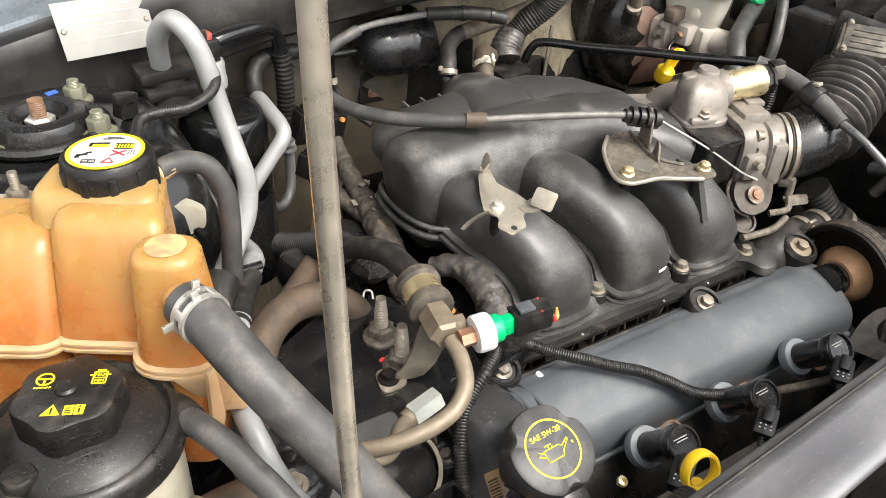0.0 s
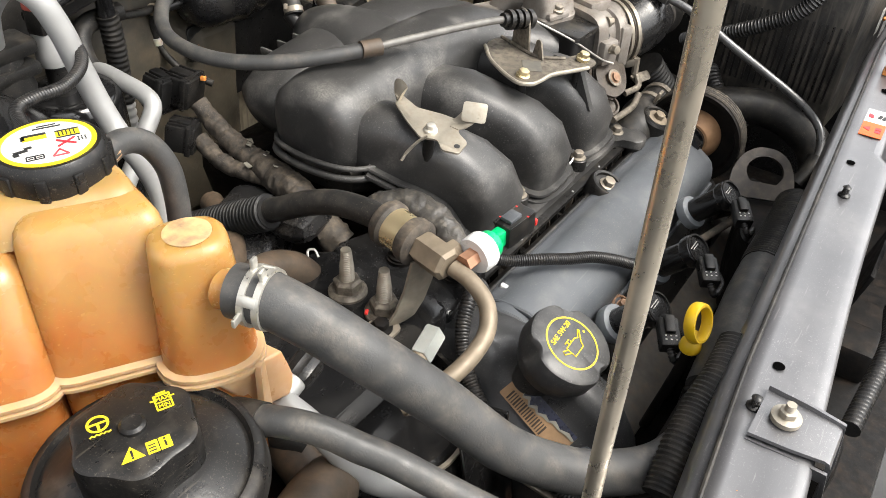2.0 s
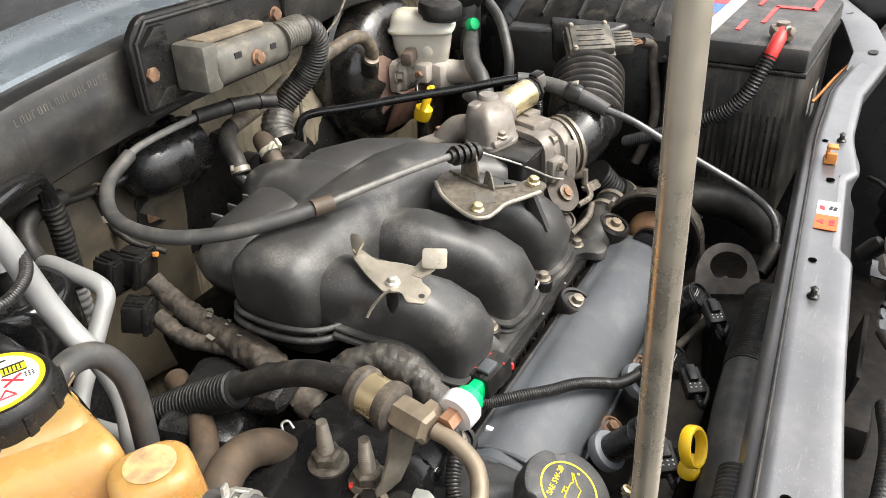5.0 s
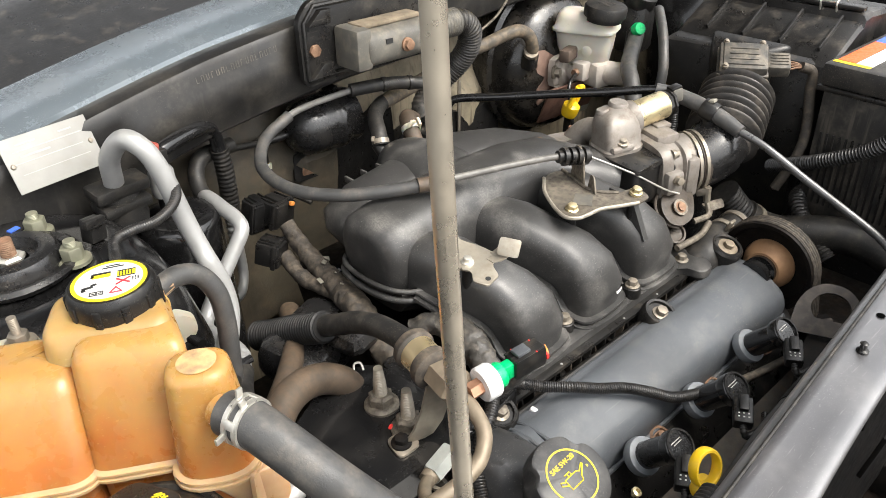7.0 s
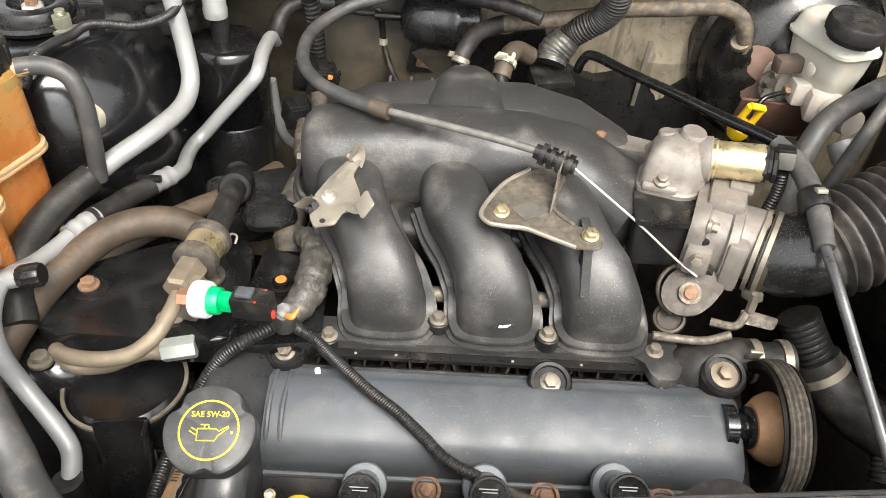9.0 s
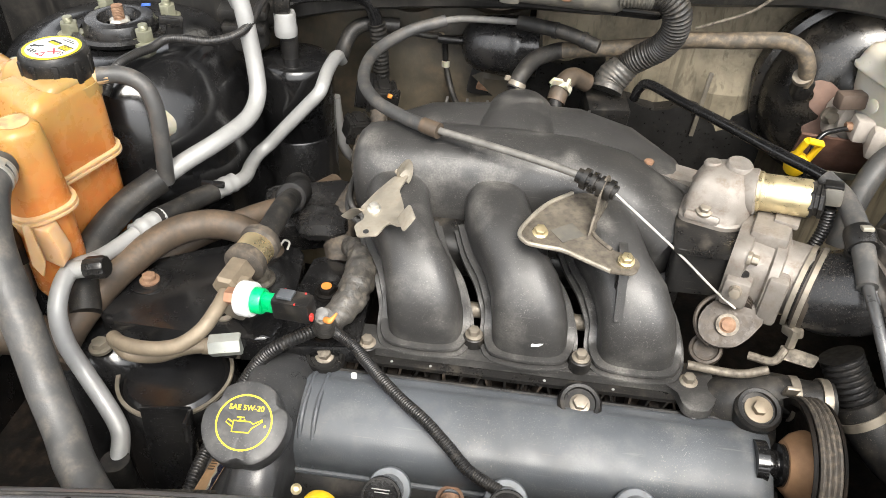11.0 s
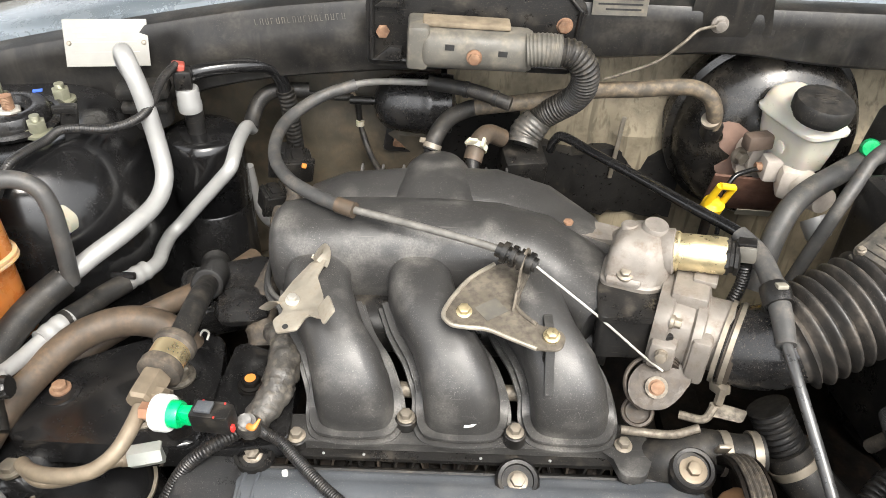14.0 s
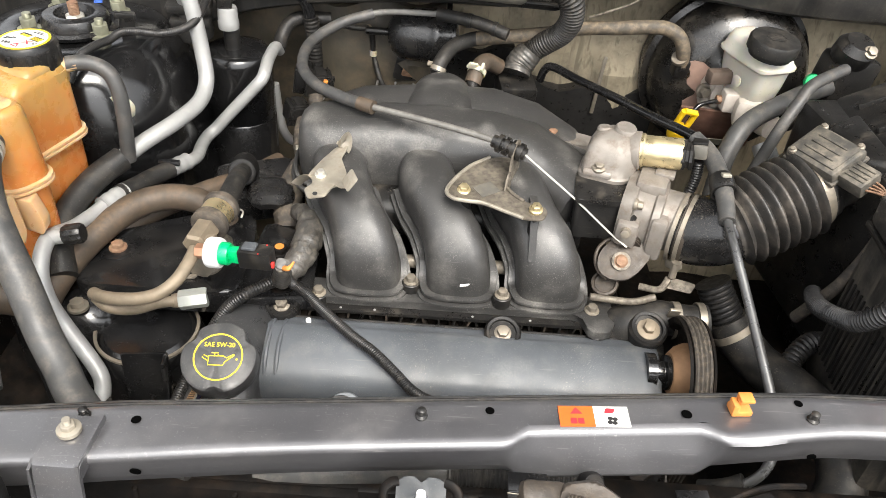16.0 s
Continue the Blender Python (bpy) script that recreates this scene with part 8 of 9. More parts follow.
for p, s, rx, rz in (((-0.262, 0.195, 0.845), (0.11, 0.08, 0.05), 8, 20), ((-0.235, 0.150, 0.872), (0.06, 0.05, 0.03), 0, 10)):
    solo("coil_pack", block(s, pose(*p, rx, 0, rz), 0.016), M_GLOSS, "black plastic housing behind the engine mount", "housing")
hz = thing("heater_hose", (-0.36, 0.06, 0.86), "thick brown dusty heater hose curving behind the mount", "hose")
part("hose_body", tube([(-0.435, -0.075, 0.845), (-0.432, -0.040, 0.858), (-0.420, 0.005, 0.872), (-0.400, 0.045, 0.884), (-0.375, 0.078, 0.892), (-0.345, 0.098, 0.892), (-0.315, 0.106, 0.884), (-0.290, 0.104, 0.868), (-0.275, 0.10, 0.845)], 0.0155, 20, 8), M_RUBBER_BROWN, hz)
part("hose_clip", tube([(-0.272, 0.106, 0.866), (-0.268, 0.110, 0.872), (-0.262, 0.108, 0.871), (-0.263, 0.102, 0.866)], 0.0012, 6), M_ZINC, hz, "small wire clip")
hz = thing("bypass_hose", (-0.36, 0.10, 0.85), "brown dusty hose running below the heater hose", "hose")
part("hose_body", tube([(-0.41, 0.06, 0.850), (-0.37, 0.105, 0.862), (-0.32, 0.15, 0.868), (-0.28, 0.20, 0.86), (-0.25, 0.26, 0.85)], 0.012, 16), M_RUBBER_BROWN, hz)
lh = thing("lower_hose", (-0.46, -0.10, 0.86), "dusty lower hose with a wide steel clamp", "hose")
part("hose_body", tube([(-0.515, -0.095, 0.885), (-0.485, -0.080, 0.882), (-0.455, -0.070, 0.875), (-0.43, -0.062, 0.86)], 0.020, 20), M_RUBBER_BROWN, lh)
part("clamp", ring_band(0.020, 0.0225, 0.016, along((-0.490, -0.082, 0.883), (0.95, 0.35, -0.1)), 32), M_STEEL, lh, "wide steel clamp")
bm = block((0.014, 0.020, 0.010), pose(-0.488, -0.092, 0.905, 10, 0, 20), 0.002)
part("clamp_ear", bm, M_STEEL, lh, "clamp ear")
flt = thing("oil_canister", (-0.33, -0.05, 0.68), "glossy black canister below the fittings", "canister")
part("can", lathe([(0, 0.66), (0.058, 0.66), (0.060, 0.67), (0.060, 0.80), (0.055, 0.815), (0.052, 0.812), (0.045, 0.818), (0, 0.818)], pose(-0.335, -0.045, 0), 44), M_BLACKPAINT, flt)
part("can_rim", ring_band(0.052, 0.0555, 0.003, pose(-0.335, -0.045, 0.815), 44), M_STEEL, flt, "bright worn rim")
gm = thing("gearbox_mount", (-0.42, -0.02, 0.68), "glossy black mount below the tank", "mount")
bm = bmesh.new()
skin(bm, [oval((-0.420, -0.02, z), (0.98, 0.17, 0), (-0.17, 0.98, 0), a, b, 28, e) for z, a, b, e in ((0.68, 0.055, 0.05, 4), (0.80, 0.052, 0.047, 4), (0.825, 0.047, 0.042, 3), (0.838, 0.034, 0.030, 2.5), (0.841, 0.016, 0.014, 2))])
part("housing", bm, M_BLACKPAINT, gm, "", 50)
part("mount_nut", bolt((-0.405, -0.045, 0.842), (0, 0, 1), 0.007, 0.006, 0.011), M_STEEL, gm, "dull steel nut")
part("side_bolt", bolt((-0.380, -0.060, 0.80), (0.6, -0.8, 0.1), 0.006, 0.006, 0.010), M_RUST, gm, "rusty bolt head")
br = thing("lower_bracket", (-0.29, -0.12, 0.70), "black channel bracket with a rusty bolt", "bracket")
bm = block((0.045, 0.004, 0.14), pose(-0.315, -0.112, 0.77, -8, 0, 8), 0.001)
block((0.004, 0.02, 0.14), pose(-0.292, -0.118, 0.77, -8, 0, 8), 0.001, bm)
block((0.05, 0.05, 0.004), pose(-0.312, -0.135, 0.702, 0, 0, 8), 0.001, bm)
part("channel", bm, M_BLACKPAINT, br)
part("bolt", bolt((-0.312, -0.138, 0.705), (0, -0.2, 1), 0.007, 0.006, 0.011), M_RUST, br, "rusty bolt head")

# barcode sticker on the side of the filler block
st = thing("barcode_sticker", (-0.257, -0.127, 0.80), "torn tan barcode sticker with dark foil scraps on the valve cover", "sticker")
sx_ = Vector((-0.0155, -0.0590, -0.0150)).normalized()
sn_ = Vector((-0.60, -0.16, 0.78))
sn_ = (sn_ - sx_ * sn_.dot(sx_)).normalized()
ms = Matrix((sx_, sn_.cross(sx_), sn_)).transposed().to_4x4()
ms.translation = Vector((-0.2570, -0.1270, 0.8120)) + sn_ * 0.0012
part("paper", plate(rounded([(-0.034, -0.0115), (0.036, -0.0115), (0.036, 0.0115), (-0.033, 0.0118)], 0.0015), 0.0008, ms, 0), mat("tan_sticker", (0.30, 0.185, 0.095), 0.55, vary=0.25, scale=60, dust=(0.16, 0.10, 0.055), amount=0.4), st, "tan paper")
ragged = [(-0.028, 0.0120), (-0.026, 0.0060), (-0.021, 0.0085), (-0.018, 0.0010), (-0.013, 0.0050), (-0.009, -0.0005), (-0.004, 0.0040), (0.000, 0.0005), (0.006, 0.0045), (0.011, 0.0030), (0.015, 0.0070), (0.022, 0.0050), (0.029, 0.0085), (0.036, 0.0070), (0.036, 0.0120)]
part("torn_foil", plate(ragged, 0.0005, ms @ Matrix.Translation((0, 0, 0.0008)), 0), mat("navy_foil", (0.012, 0.014, 0.030), 0.3, metal=0.3, vary=0.4, scale=120), st, "dark torn foil")
part("white_scrap", plate([(x * 0.98, y - 0.0016 * (i % 2) - 0.0008) for i, (x, y) in enumerate(ragged[1:-1])] + [(x, y + 0.0009) for x, y in reversed(ragged[1:-1])], 0.0004, ms @ Matrix.Translation((0, 0, 0.0014)), 0), M_PAPER, st, "white torn edge")
part("print_block", bars([(-0.026 + 0.0026 * k, -0.0055, 0.0010 + 0.0006 * (k % 3 == 0), 0.0090) for k in range(16)], ms @ Matrix.Translation((0, 0, 0.0009))), mat("brown_print", (0.045, 0.028, 0.016), 0.6, vary=0.1, scale=60), st, "dark printed bars")

# ---- firewall side: vacuum reservoir, hoses, wiring box ----
vr = thing("vacuum_reservoir", (-0.06, 0.435, 0.93), "black glossy vacuum reservoir canister on the firewall", "vacuum reservoir")
mv = along((-0.118, 0.436, 0.974), (1, -0.02, 0.0))
part("can", lathe([(0, 0), (0.014, 0.0015), (0.026, 0.008), (0.0345, 0.020), (0.0375, 0.036), (0.0385, 0.060), (0.0385, 0.066), (0.0400, 0.068), (0.0400, 0.076), (0.0385, 0.078), (0.037, 0.10), (0, 0.105)], mv, 44), M_GLOSS, vr, "", 60)
part("nipple", tube([(-0.150, 0.436, 0.974), (-0.132, 0.436, 0.974), (-0.112, 0.436, 0.974)], 0.0055, 12), M_PLASTIC, vr)
part("mount_strap", block((0.008, 0.03, 0.085), pose(-0.030, 0.455, 0.972), 0.002), M_DARK, vr)
vt = thing("vacuum_line", (-0.14, 0.455, 0.90), "thin dark vacuum line with tan collars", "vacuum line")
part("line_run", tube([(-0.205, 0.430, 0.985), (-0.165, 0.440, 0.975), (-0.146, 0.447, 0.972), (-0.143, 0.456, 0.955), (-0.140, 0.458, 0.925), (-0.128, 0.44, 0.895), (-0.11, 0.41, 0.88)], 0.0042, 12), M_RUBBER, vt)
for p, d in (((-0.147, 0.446, 0.972), (0.3, 0.5, -0.8)), ((-0.141, 0.458, 0.930), (0, 0, 1))):
    part("collar", lathe([(0, -0.004), (0.0058, -0.004), (0.0058, 0.004), (0, 0.004)], along(p, d), 16), M_COPPER if d[2] < 0 else M_CREAM, vt, "tan plastic collar")
vh = thing("brake_vacuum_hose", (0.15, 0.40, 1.0), "dusty brown brake vacuum hose along the firewall", "hose")
part("hose_rear", tube([(0.010, 0.388, 0.994), (0.048, 0.388, 1.000), (0.097, 0.396, 1.004), (0.130, 0.401, 1.009), (0.160, 0.397, 1.018), (0.207, 0.389, 1.025), (0.250, 0.386, 1.031), (0.272, 0.382, 1.031), (0.289, 0.379, 1.021), (0.298, 0.378, 1.003), (0.302, 0.384, 0.982)], 0.0098, 16, 8), mat("tan_dusty_rubber", (0.060, 0.050, 0.038), 0.6, vary=0.3, scale=40, bump=0.2, dust=(0.36, 0.27, 0.17), amount=0.55, lo=0.38, hi=0.7, settle=0.1), vh)
part("hose_front", tube([(-0.042, 0.334, 0.964), (-0.036, 0.345, 0.978), (-0.022, 0.368, 0.988), (0.0, 0.386, 0.992), (0.012, 0.389, 0.994)], 0.0102, 16, 8), M_RUBBER, vh, "dark hose end")
part("check_valve", block((0.022, 0.020, 0.026), pose(0.302, 0.386, 0.976, 10, 0, 10), 0.004), M_PLASTIC, vh, "square black check valve")
for p, d in (((-0.040, 0.337, 0.968), (0.3, 0.5, 0.8)), ((0.296, 0.379, 0.992), (0.3, 0.5, -0.8))):
    part("spring_clip", lathe([(0.0100, -0.003), (0.0112, -0.003), (0.0112, 0.003), (0.0100, 0.003)], along(p, d), 20), M_STEEL, vh, "wire spring clip")
part("clip_ear", block((0.012, 0.003, 0.006), pose(-0.050, 0.338, 0.975, 0, 20, 30), 0.0006), M_STEEL, vh, "clip ear")
pc2 = thing("pcv_hose", (0.012, 0.33, 0.955), "short dark hose with a pale spring clamp on the manifold", "hose")
part("hose_body", tube([(0.008, 0.326, 0.955), (0.014, 0.342, 0.970), (0.026, 0.360, 0.974), (0.045, 0.372, 0.962)], 0.0115, 16), M_RUBBER_BROWN, pc2)
bm = ring_band(0.0115, 0.0130, 0.007, along((0.012, 0.336, 0.966), (0.3, 0.7, 0.6)), 24)
block((0.014, 0.004, 0.010), pose(0.006, 0.328, 0.981, 30, 20, 30), 0.001, bm)
block((0.004, 0.012, 0.008), pose(0.020, 0.330, 0.978, 30, 0, -20), 0.001, bm)
part("clamp", bm, M_CREAM, pc2, "pale spring clamp")
cl_ = thing("cowl_loom", (0.10, 0.37, 0.97), "black corrugated loom bound with foil-grey tape", "wiring loom")
part("loom_run", tube([(0.090, 0.340, 1.090), (0.112, 0.339, 1.088), (0.127, 0.340, 1.072), (0.131, 0.350, 1.045), (0.124, 0.366, 1.020), (0.108, 0.377, 1.002), (0.092, 0.384, 0.986), (0.076, 0.378, 0.970)], 0.0165, 18, 8, ridge=(0.0046, 0.0016)), mat("dusty_loom", (0.013, 0.012, 0.011), 0.5, scale=50, dust=(0.32, 0.275, 0.21), amount=0.22, settle=0.3, grit=0.3), cl_)
part("tape_wrap", tube([(0.062, 0.340, 1.090), (0.080, 0.339, 1.092), (0.098, 0.339, 1.091)], 0.0185, 18, 6, ridge=(0.004, 0.0010)), M_DUSTGREY, cl_, "dusty tape wrapping")
part("lower_wrap", tube([(0.088, 0.384, 0.984), (0.074, 0.378, 0.966), (0.070, 0.370, 0.955)], [0.019, 0.021, 0.020], 18, 8, ridge=(0.006, 0.001)), mat("grey_foil_tape", (0.075, 0.072, 0.066), 0.34, metal=0.35, scale=60, bump=1.0, fine=240, dust=(0.3, 0.25, 0.2), amount=0.4), cl_, "grey tape wrapping")
part("lower_connector", block((0.055, 0.05, 0.045), pose(0.072, 0.372, 0.925, 10, 0, 10), 0.008), M_PLASTIC, cl_, "black connector block")

wb = thing("wiring_box", (0.003, 0.385, 1.045), "dusty black wiring box bolted to the cowl", "wiring box")
mw = pose(0.003, 0.384, 1.098, 90, 2.5, 2)
part("back_plate", plate(rounded([(-0.120, -0.050), (0.122, -0.048), (0.126, 0.032), (0.108, 0.050), (-0.104, 0.050), (-0.122, 0.030)], 0.010), 0.008, mw, 0.002), M_PLASTIC, wb)
bm = bmesh.new()
loop = [(-0.114, -0.042), (0.115, -0.040), (0.118, 0.028), (0.103, 0.043), (-0.100, 0.043), (-0.115, 0.026), (-0.114, -0.042)]
tube([mw @ Vector((x, y, 0.009)) for x, y in loop], 0.003, 8, raw=True, bm=bm)
part("plate_rib", bm, M_PLASTIC, wb)
for q in ((-0.098, 0.030), (-0.098, -0.032)):
    part("web", plate([(q[0] - 0.014, q[1] - 0.008), (q[0] + 0.018, q[1] - 0.008), (q[0] + 0.018, q[1] + 0.008), (q[0] + 0.004, q[1] + 0.008)], 0.016, mw, 0.001), M_PLASTIC, wb)
bm = bmesh.new()
rings = []
for x, k in ((-0.058, 0.8), (-0.055, 0.95), (-0.050, 1.0), (0.030, 1.0), (0.058, 0.98), (0.064, 0.86)):
    rings.append([mw @ Vector((x, -0.010 + p.y, 0.034 + p.z)) for p in oval((0, 0, 0), (0, 1, 0), (0, 0, 1), 0.023 * k, 0.025 * k, 32, 2.5)])
skin(bm, rings)
part("connector_body", bm, M_DUSTGREY, wb, "dusty grey connector body", 50)
part("connector_end", block((0.024, 0.050, 0.046), mw @ Matrix.Translation((-0.062, -0.008, 0.032)), 0.005), M_DUSTGREY, wb, "squared connector end")
part("top_dust_ledge", block((0.096, 0.006, 0.026), mw @ Matrix.Translation((-0.010, 0.016, 0.030)), 0.002), mat("tan_dust", (0.18, 0.145, 0.10), 0.9, vary=0.3, scale=60), wb, "tan dusty ledge")
for q in ((-0.028, -0.002), (0.030, -0.006)):
    part("slot", block((0.010, 0.006, 0.002), mw @ Matrix.Translation((q[0], q[1], 0.0585)), 0), M_PRINT_K, wb, "dark slot")
part("centre_bolt", bolt((0.004, 0.3235, 1.087), (0, -1, 0.05), 0.0062, 0.005, 0.0085), M_RUST, wb, "rusty bolt head")
for p in ((-0.099, 0.375, 1.094), (0.105, 0.381, 1.104)):
    part("corner_bolt", bolt(p, (0, -1, 0.02), 0.007, 0.005, 0.010), M_RUST, wb, "rusty bolt head")

# plates and stamping on the cowl
vp = thing("data_plate", (-0.415, 0.35, 1.05), "pale metal data plate riveted to the cowl", "data plate")
mvp = Matrix.Translation((-0.413, 0.363, 1.073)) @ pose(0, 0, 0, 66, 0, 14) @ pose(0, 0, 0, 0, 0, -3)
part("plate", block((0.090, 0.052, 0.0012), mvp, 0.0004), mat("worn_plate_enamel", (0.27, 0.265, 0.245), 0.45, vary=0.1, scale=40, dust=(0.25, 0.22, 0.18), amount=0.35, scratch=0.2), vp)
part("print_block", bars([(0.0, 0.012, 0.07, 0.0012), (-0.005, 0.001, 0.074, 0.0008), (0.0, -0.010, 0.07, 0.0008), (-0.02, 0.018, 0.02, 0.0016), (0.02, 0.018, 0.014, 0.0016), (-0.015, 0.0065, 0.03, 0.002)], mvp @ Matrix.Translation((0, 0, 0.0007))), M_PRINT_G, vp, "faint unreadable print")
for s in (-0.040, 0.040):
    part("rivet", lathe([(0, 0), (0.0028, 0), (0.002, 0.0016), (0, 0.002)], mvp @ Matrix.Translation((s, 0.0, 0.0006)), 12), M_STEEL, vp, "rivet")
mvi = Matrix.Translation((-0.195, 0.3838, 1.100)) @ pose(0, 0, 0, 90, -6, 0)
sn = thing("stamped_number", (-0.195, 0.384, 1.095), "pale stamped serial number on the black cowl", "stamping")
for k in range(17):
    x = -0.050 + 0.0063 * k
    rows = [(x - 0.0014, 0, 0.0007, 0.0072)] + ([(x + 0.0014, 0, 0.0007, 0.0072)] if k % 3 else []) + [(x, 0.0033 if k % 2 else -0.0033, 0.0028, 0.0006)]
    part("character", bars(rows, mvi, None, 0.0002), M_DUSTGREY, sn)
yl = thing("yellow_label", (0.165, 0.39, 1.10), "yellow label with a dusty silver lower half on the cowl", "label")
myl = Matrix.Translation((0.166, 0.3885, 1.1395)) @ pose(0, 0, 0, 90, 0, 0)
part("yellow_half", block((0.062, 0.022, 0.001), myl @ Matrix.Translation((0, 0.010, 0)), 0), M_PRINT_Y, yl, "yellow upper half")
part("silver_half", block((0.062, 0.024, 0.001), myl @ Matrix.Translation((0, -0.013, 0)), 0), M_DUSTGREY, yl, "dusty silver lower half")
part("print_block", bars([(0, -0.006, 0.05, 0.002), (0, -0.012, 0.05, 0.002), (0.004, -0.018, 0.04, 0.002), (-0.022, 0.006, 0.006, 0.006), (0.012, 0.005, 0.028, 0.003)], myl @ Matrix.Translation((0, 0, 0.0006))), M_PRINT_K, yl, "dark unreadable print")
gs = thing("ground_strap", (0.22, 0.38, 1.08), "thin grey ground strap bolted to the cowl", "ground strap")
part("strap_wire", tube([(0.275, 0.383, 1.108), (0.255, 0.378, 1.104), (0.240, 0.374, 1.090), (0.215, 0.376, 1.066), (0.180, 0.384, 1.046), (0.162, 0.39, 1.036)], 0.0019, 10), M_BRACKET, gs)
part("ring_bolt", bolt((0.281, 0.388, 1.108), (0, -1, 0), 0.006, 0.005, 0.010), M_CAST, gs, "dusty bolt head")

# ---- brakes ----
bo = thing("brake_booster", (0.375, 0.43, 0.84), "large black round brake booster with flaking paint", "brake booster")
mbo = along((0.388, 0.470, 0.945), (0.05, -1, 0.02))
part("shell", lathe([(0, -0.02), (0.118, -0.02), (0.122, -0.012), (0.122, 0.010), (0.126, 0.012), (0.126, 0.020), (0.118, 0.024), (0.114, 0.050), (0.100, 0.072), (0.070, 0.084), (0.045, 0.088), (0.040, 0.096), (0, 0.096)], mbo, 60), mat("dull_black_enamel", (0.009, 0.0085, 0.008), 0.26, spec=0.6, scale=16, bump=0.15, dust=DUST, amount=0.22, lo=0.5, hi=0.75, grit=0.25, settle=0.2), bo, "", 50)
M_BARE = mat("pinkish_bare_metal", (0.24, 0.155, 0.12), 0.6, vary=0.2, scale=50, dust=(0.22, 0.13, 0.09), amount=0.5, settle=0.0)
bm = bmesh.new()
rows = []
for q in range(25):
    a = 2.55 + 1.75 * q / 24
    ri, ro = 0.043 + 0.003 * math.sin(5 * a), 0.074 + 0.009 * math.sin(7 * a + 1) + 0.005 * math.sin(17 * a) - 0.016 * (q > 17)
    line = []
    for k in range(6):
        r = ri + (ro - ri) * k / 5
        z = 0.0885 - (r - 0.045) * 0.16 if r < 0.070 else 0.0845 - (r - 0.070) * 0.40
        line.append(mbo @ Vector((r * math.cos(a), r * math.sin(a), z + 0.0009)))
    back = mbo.to_3x3() @ Vector((0, 0, -0.002))
    rows.append(line + [line[-1] + back, line[0] + back])
skin(bm, rows)
part("bare_patch", bm, M_BARE, bo, "flaked bare metal patch")
mcyl = thing("master_cylinder", (0.37, 0.32, 0.93), "cast aluminium brake master cylinder with a white reservoir", "master cylinder")
c0, cdv = Vector((0.372, 0.375, 0.950)), Vector((0.30, -0.95, 0.02)).normalized()
bm = lathe([(0, 0), (0.030, 0), (0.030, 0.010), (0.018, 0.014), (0.019, 0.06), (0.0175, 0.10), (0.015, 0.112), (0, 0.112)], along(c0, cdv), 30)
block((0.030, 0.024, 0.03), Matrix.Translation(c0 + cdv * 0.045 + Vector((-0.018, 0, 0.006))), 0.005, bm)
block((0.08, 0.012, 0.05), Matrix.Translation(c0 + cdv * 0.006), 0.012, bm)
block((0.034, 0.040, 0.040), pose(0.386, 0.318, 0.950, 0, 0, -15), 0.008, bm)
part("cylinder", bm, mat("bare_cast_alloy", (0.50, 0.455, 0.405), 0.45, metal=0.2, vary=0.15, scale=50, bump=0.3, fine=600, dust=(0.30, 0.24, 0.18), amount=0.4, settle=0.0), mcyl)
part("flange_nut", bolt(c0 + Vector((-0.036, -0.012, 0.004)), cdv, 0.007, 0.008, 0.011), M_STEEL, mcyl, "steel nut")
bm = bmesh.new()
rings = []
M_RESERVOIR = mat("milky_white_plastic", (0.52, 0.50, 0.435), 0.34, vary=0.08, scale=30, bump=0.06, dust=(0.36, 0.30, 0.22), amount=0.18, sub=0.25, settle=0.0)
mrs = pose(0.388, 0.345, 0.0, 0, 0, 21)
for z, a, b, k, oy in ((0.958, 0.020, 0.030, 3, -0.004), (0.966, 0.027, 0.040, 3.6, -0.002), (0.990, 0.031, 0.047, 4.4, 0.0), (1.010, 0.0325, 0.050, 4.6, 0.0), (1.0135, 0.034, 0.052, 4.6, 0.0), (1.0155, 0.0375, 0.0555, 5, 0.0), (1.0195, 0.0378, 0.0558, 5, 0.0), (1.022, 0.0355, 0.053, 4.6, 0.0), (1.032, 0.0330, 0.049, 4.2, 0.001), (1.039, 0.029, 0.044, 3.8, 0.002), (1.042, 0.022, 0.036, 3.4, 0.002)):
    rings.append([mrs @ Vector((v.x, v.y, v.z + max(0.0, (z - 1.022) / 0.020) * 0.10 * v.y)) for v in oval((0, oy, z), (1, 0, 0), (0, 1, 0), 0.86 * a, 0.90 * b, 44, k)])
part("reservoir", skin(bm, rings), M_RESERVOIR, mcyl, "white brake fluid reservoir", 50)
part("level_eye", lathe([(0, 0), (0.0075, 0), (0.0085, 0.002), (0.006, 0.003), (0, 0.003)], along(mrs @ Vector((-0.0315, -0.012, 0.990)), (-1, -0.3, 0.05)), 22), M_RESERVOIR, mcyl, "round moulded level eye")
bm = lathe([(0, 0.0), (0.0275, 0.0), (0.0275, 0.006), (0.0320, 0.007), (0.0325, 0.020), (0.0305, 0.0235), (0.024, 0.025), (0, 0.0252)], pose(0.389, 0.314, 1.034, 6, 2, 0), 48, lobes=24, depth=0.012)
part("reservoir_cap", bm, M_RUBBER, mcyl, "black screw cap")
part("cap_print", bars([(0, 0.0048 * k - 0.0096, 0.026 - 0.004 * abs(k - 2), 0.0018) for k in range(5)], pose(0.389, 0.314, 1.034, 6, 2, 0) @ Matrix.Translation((0, 0, 0.0250)), None, 0.0006), M_RUBBER, mcyl, "embossed unreadable print")
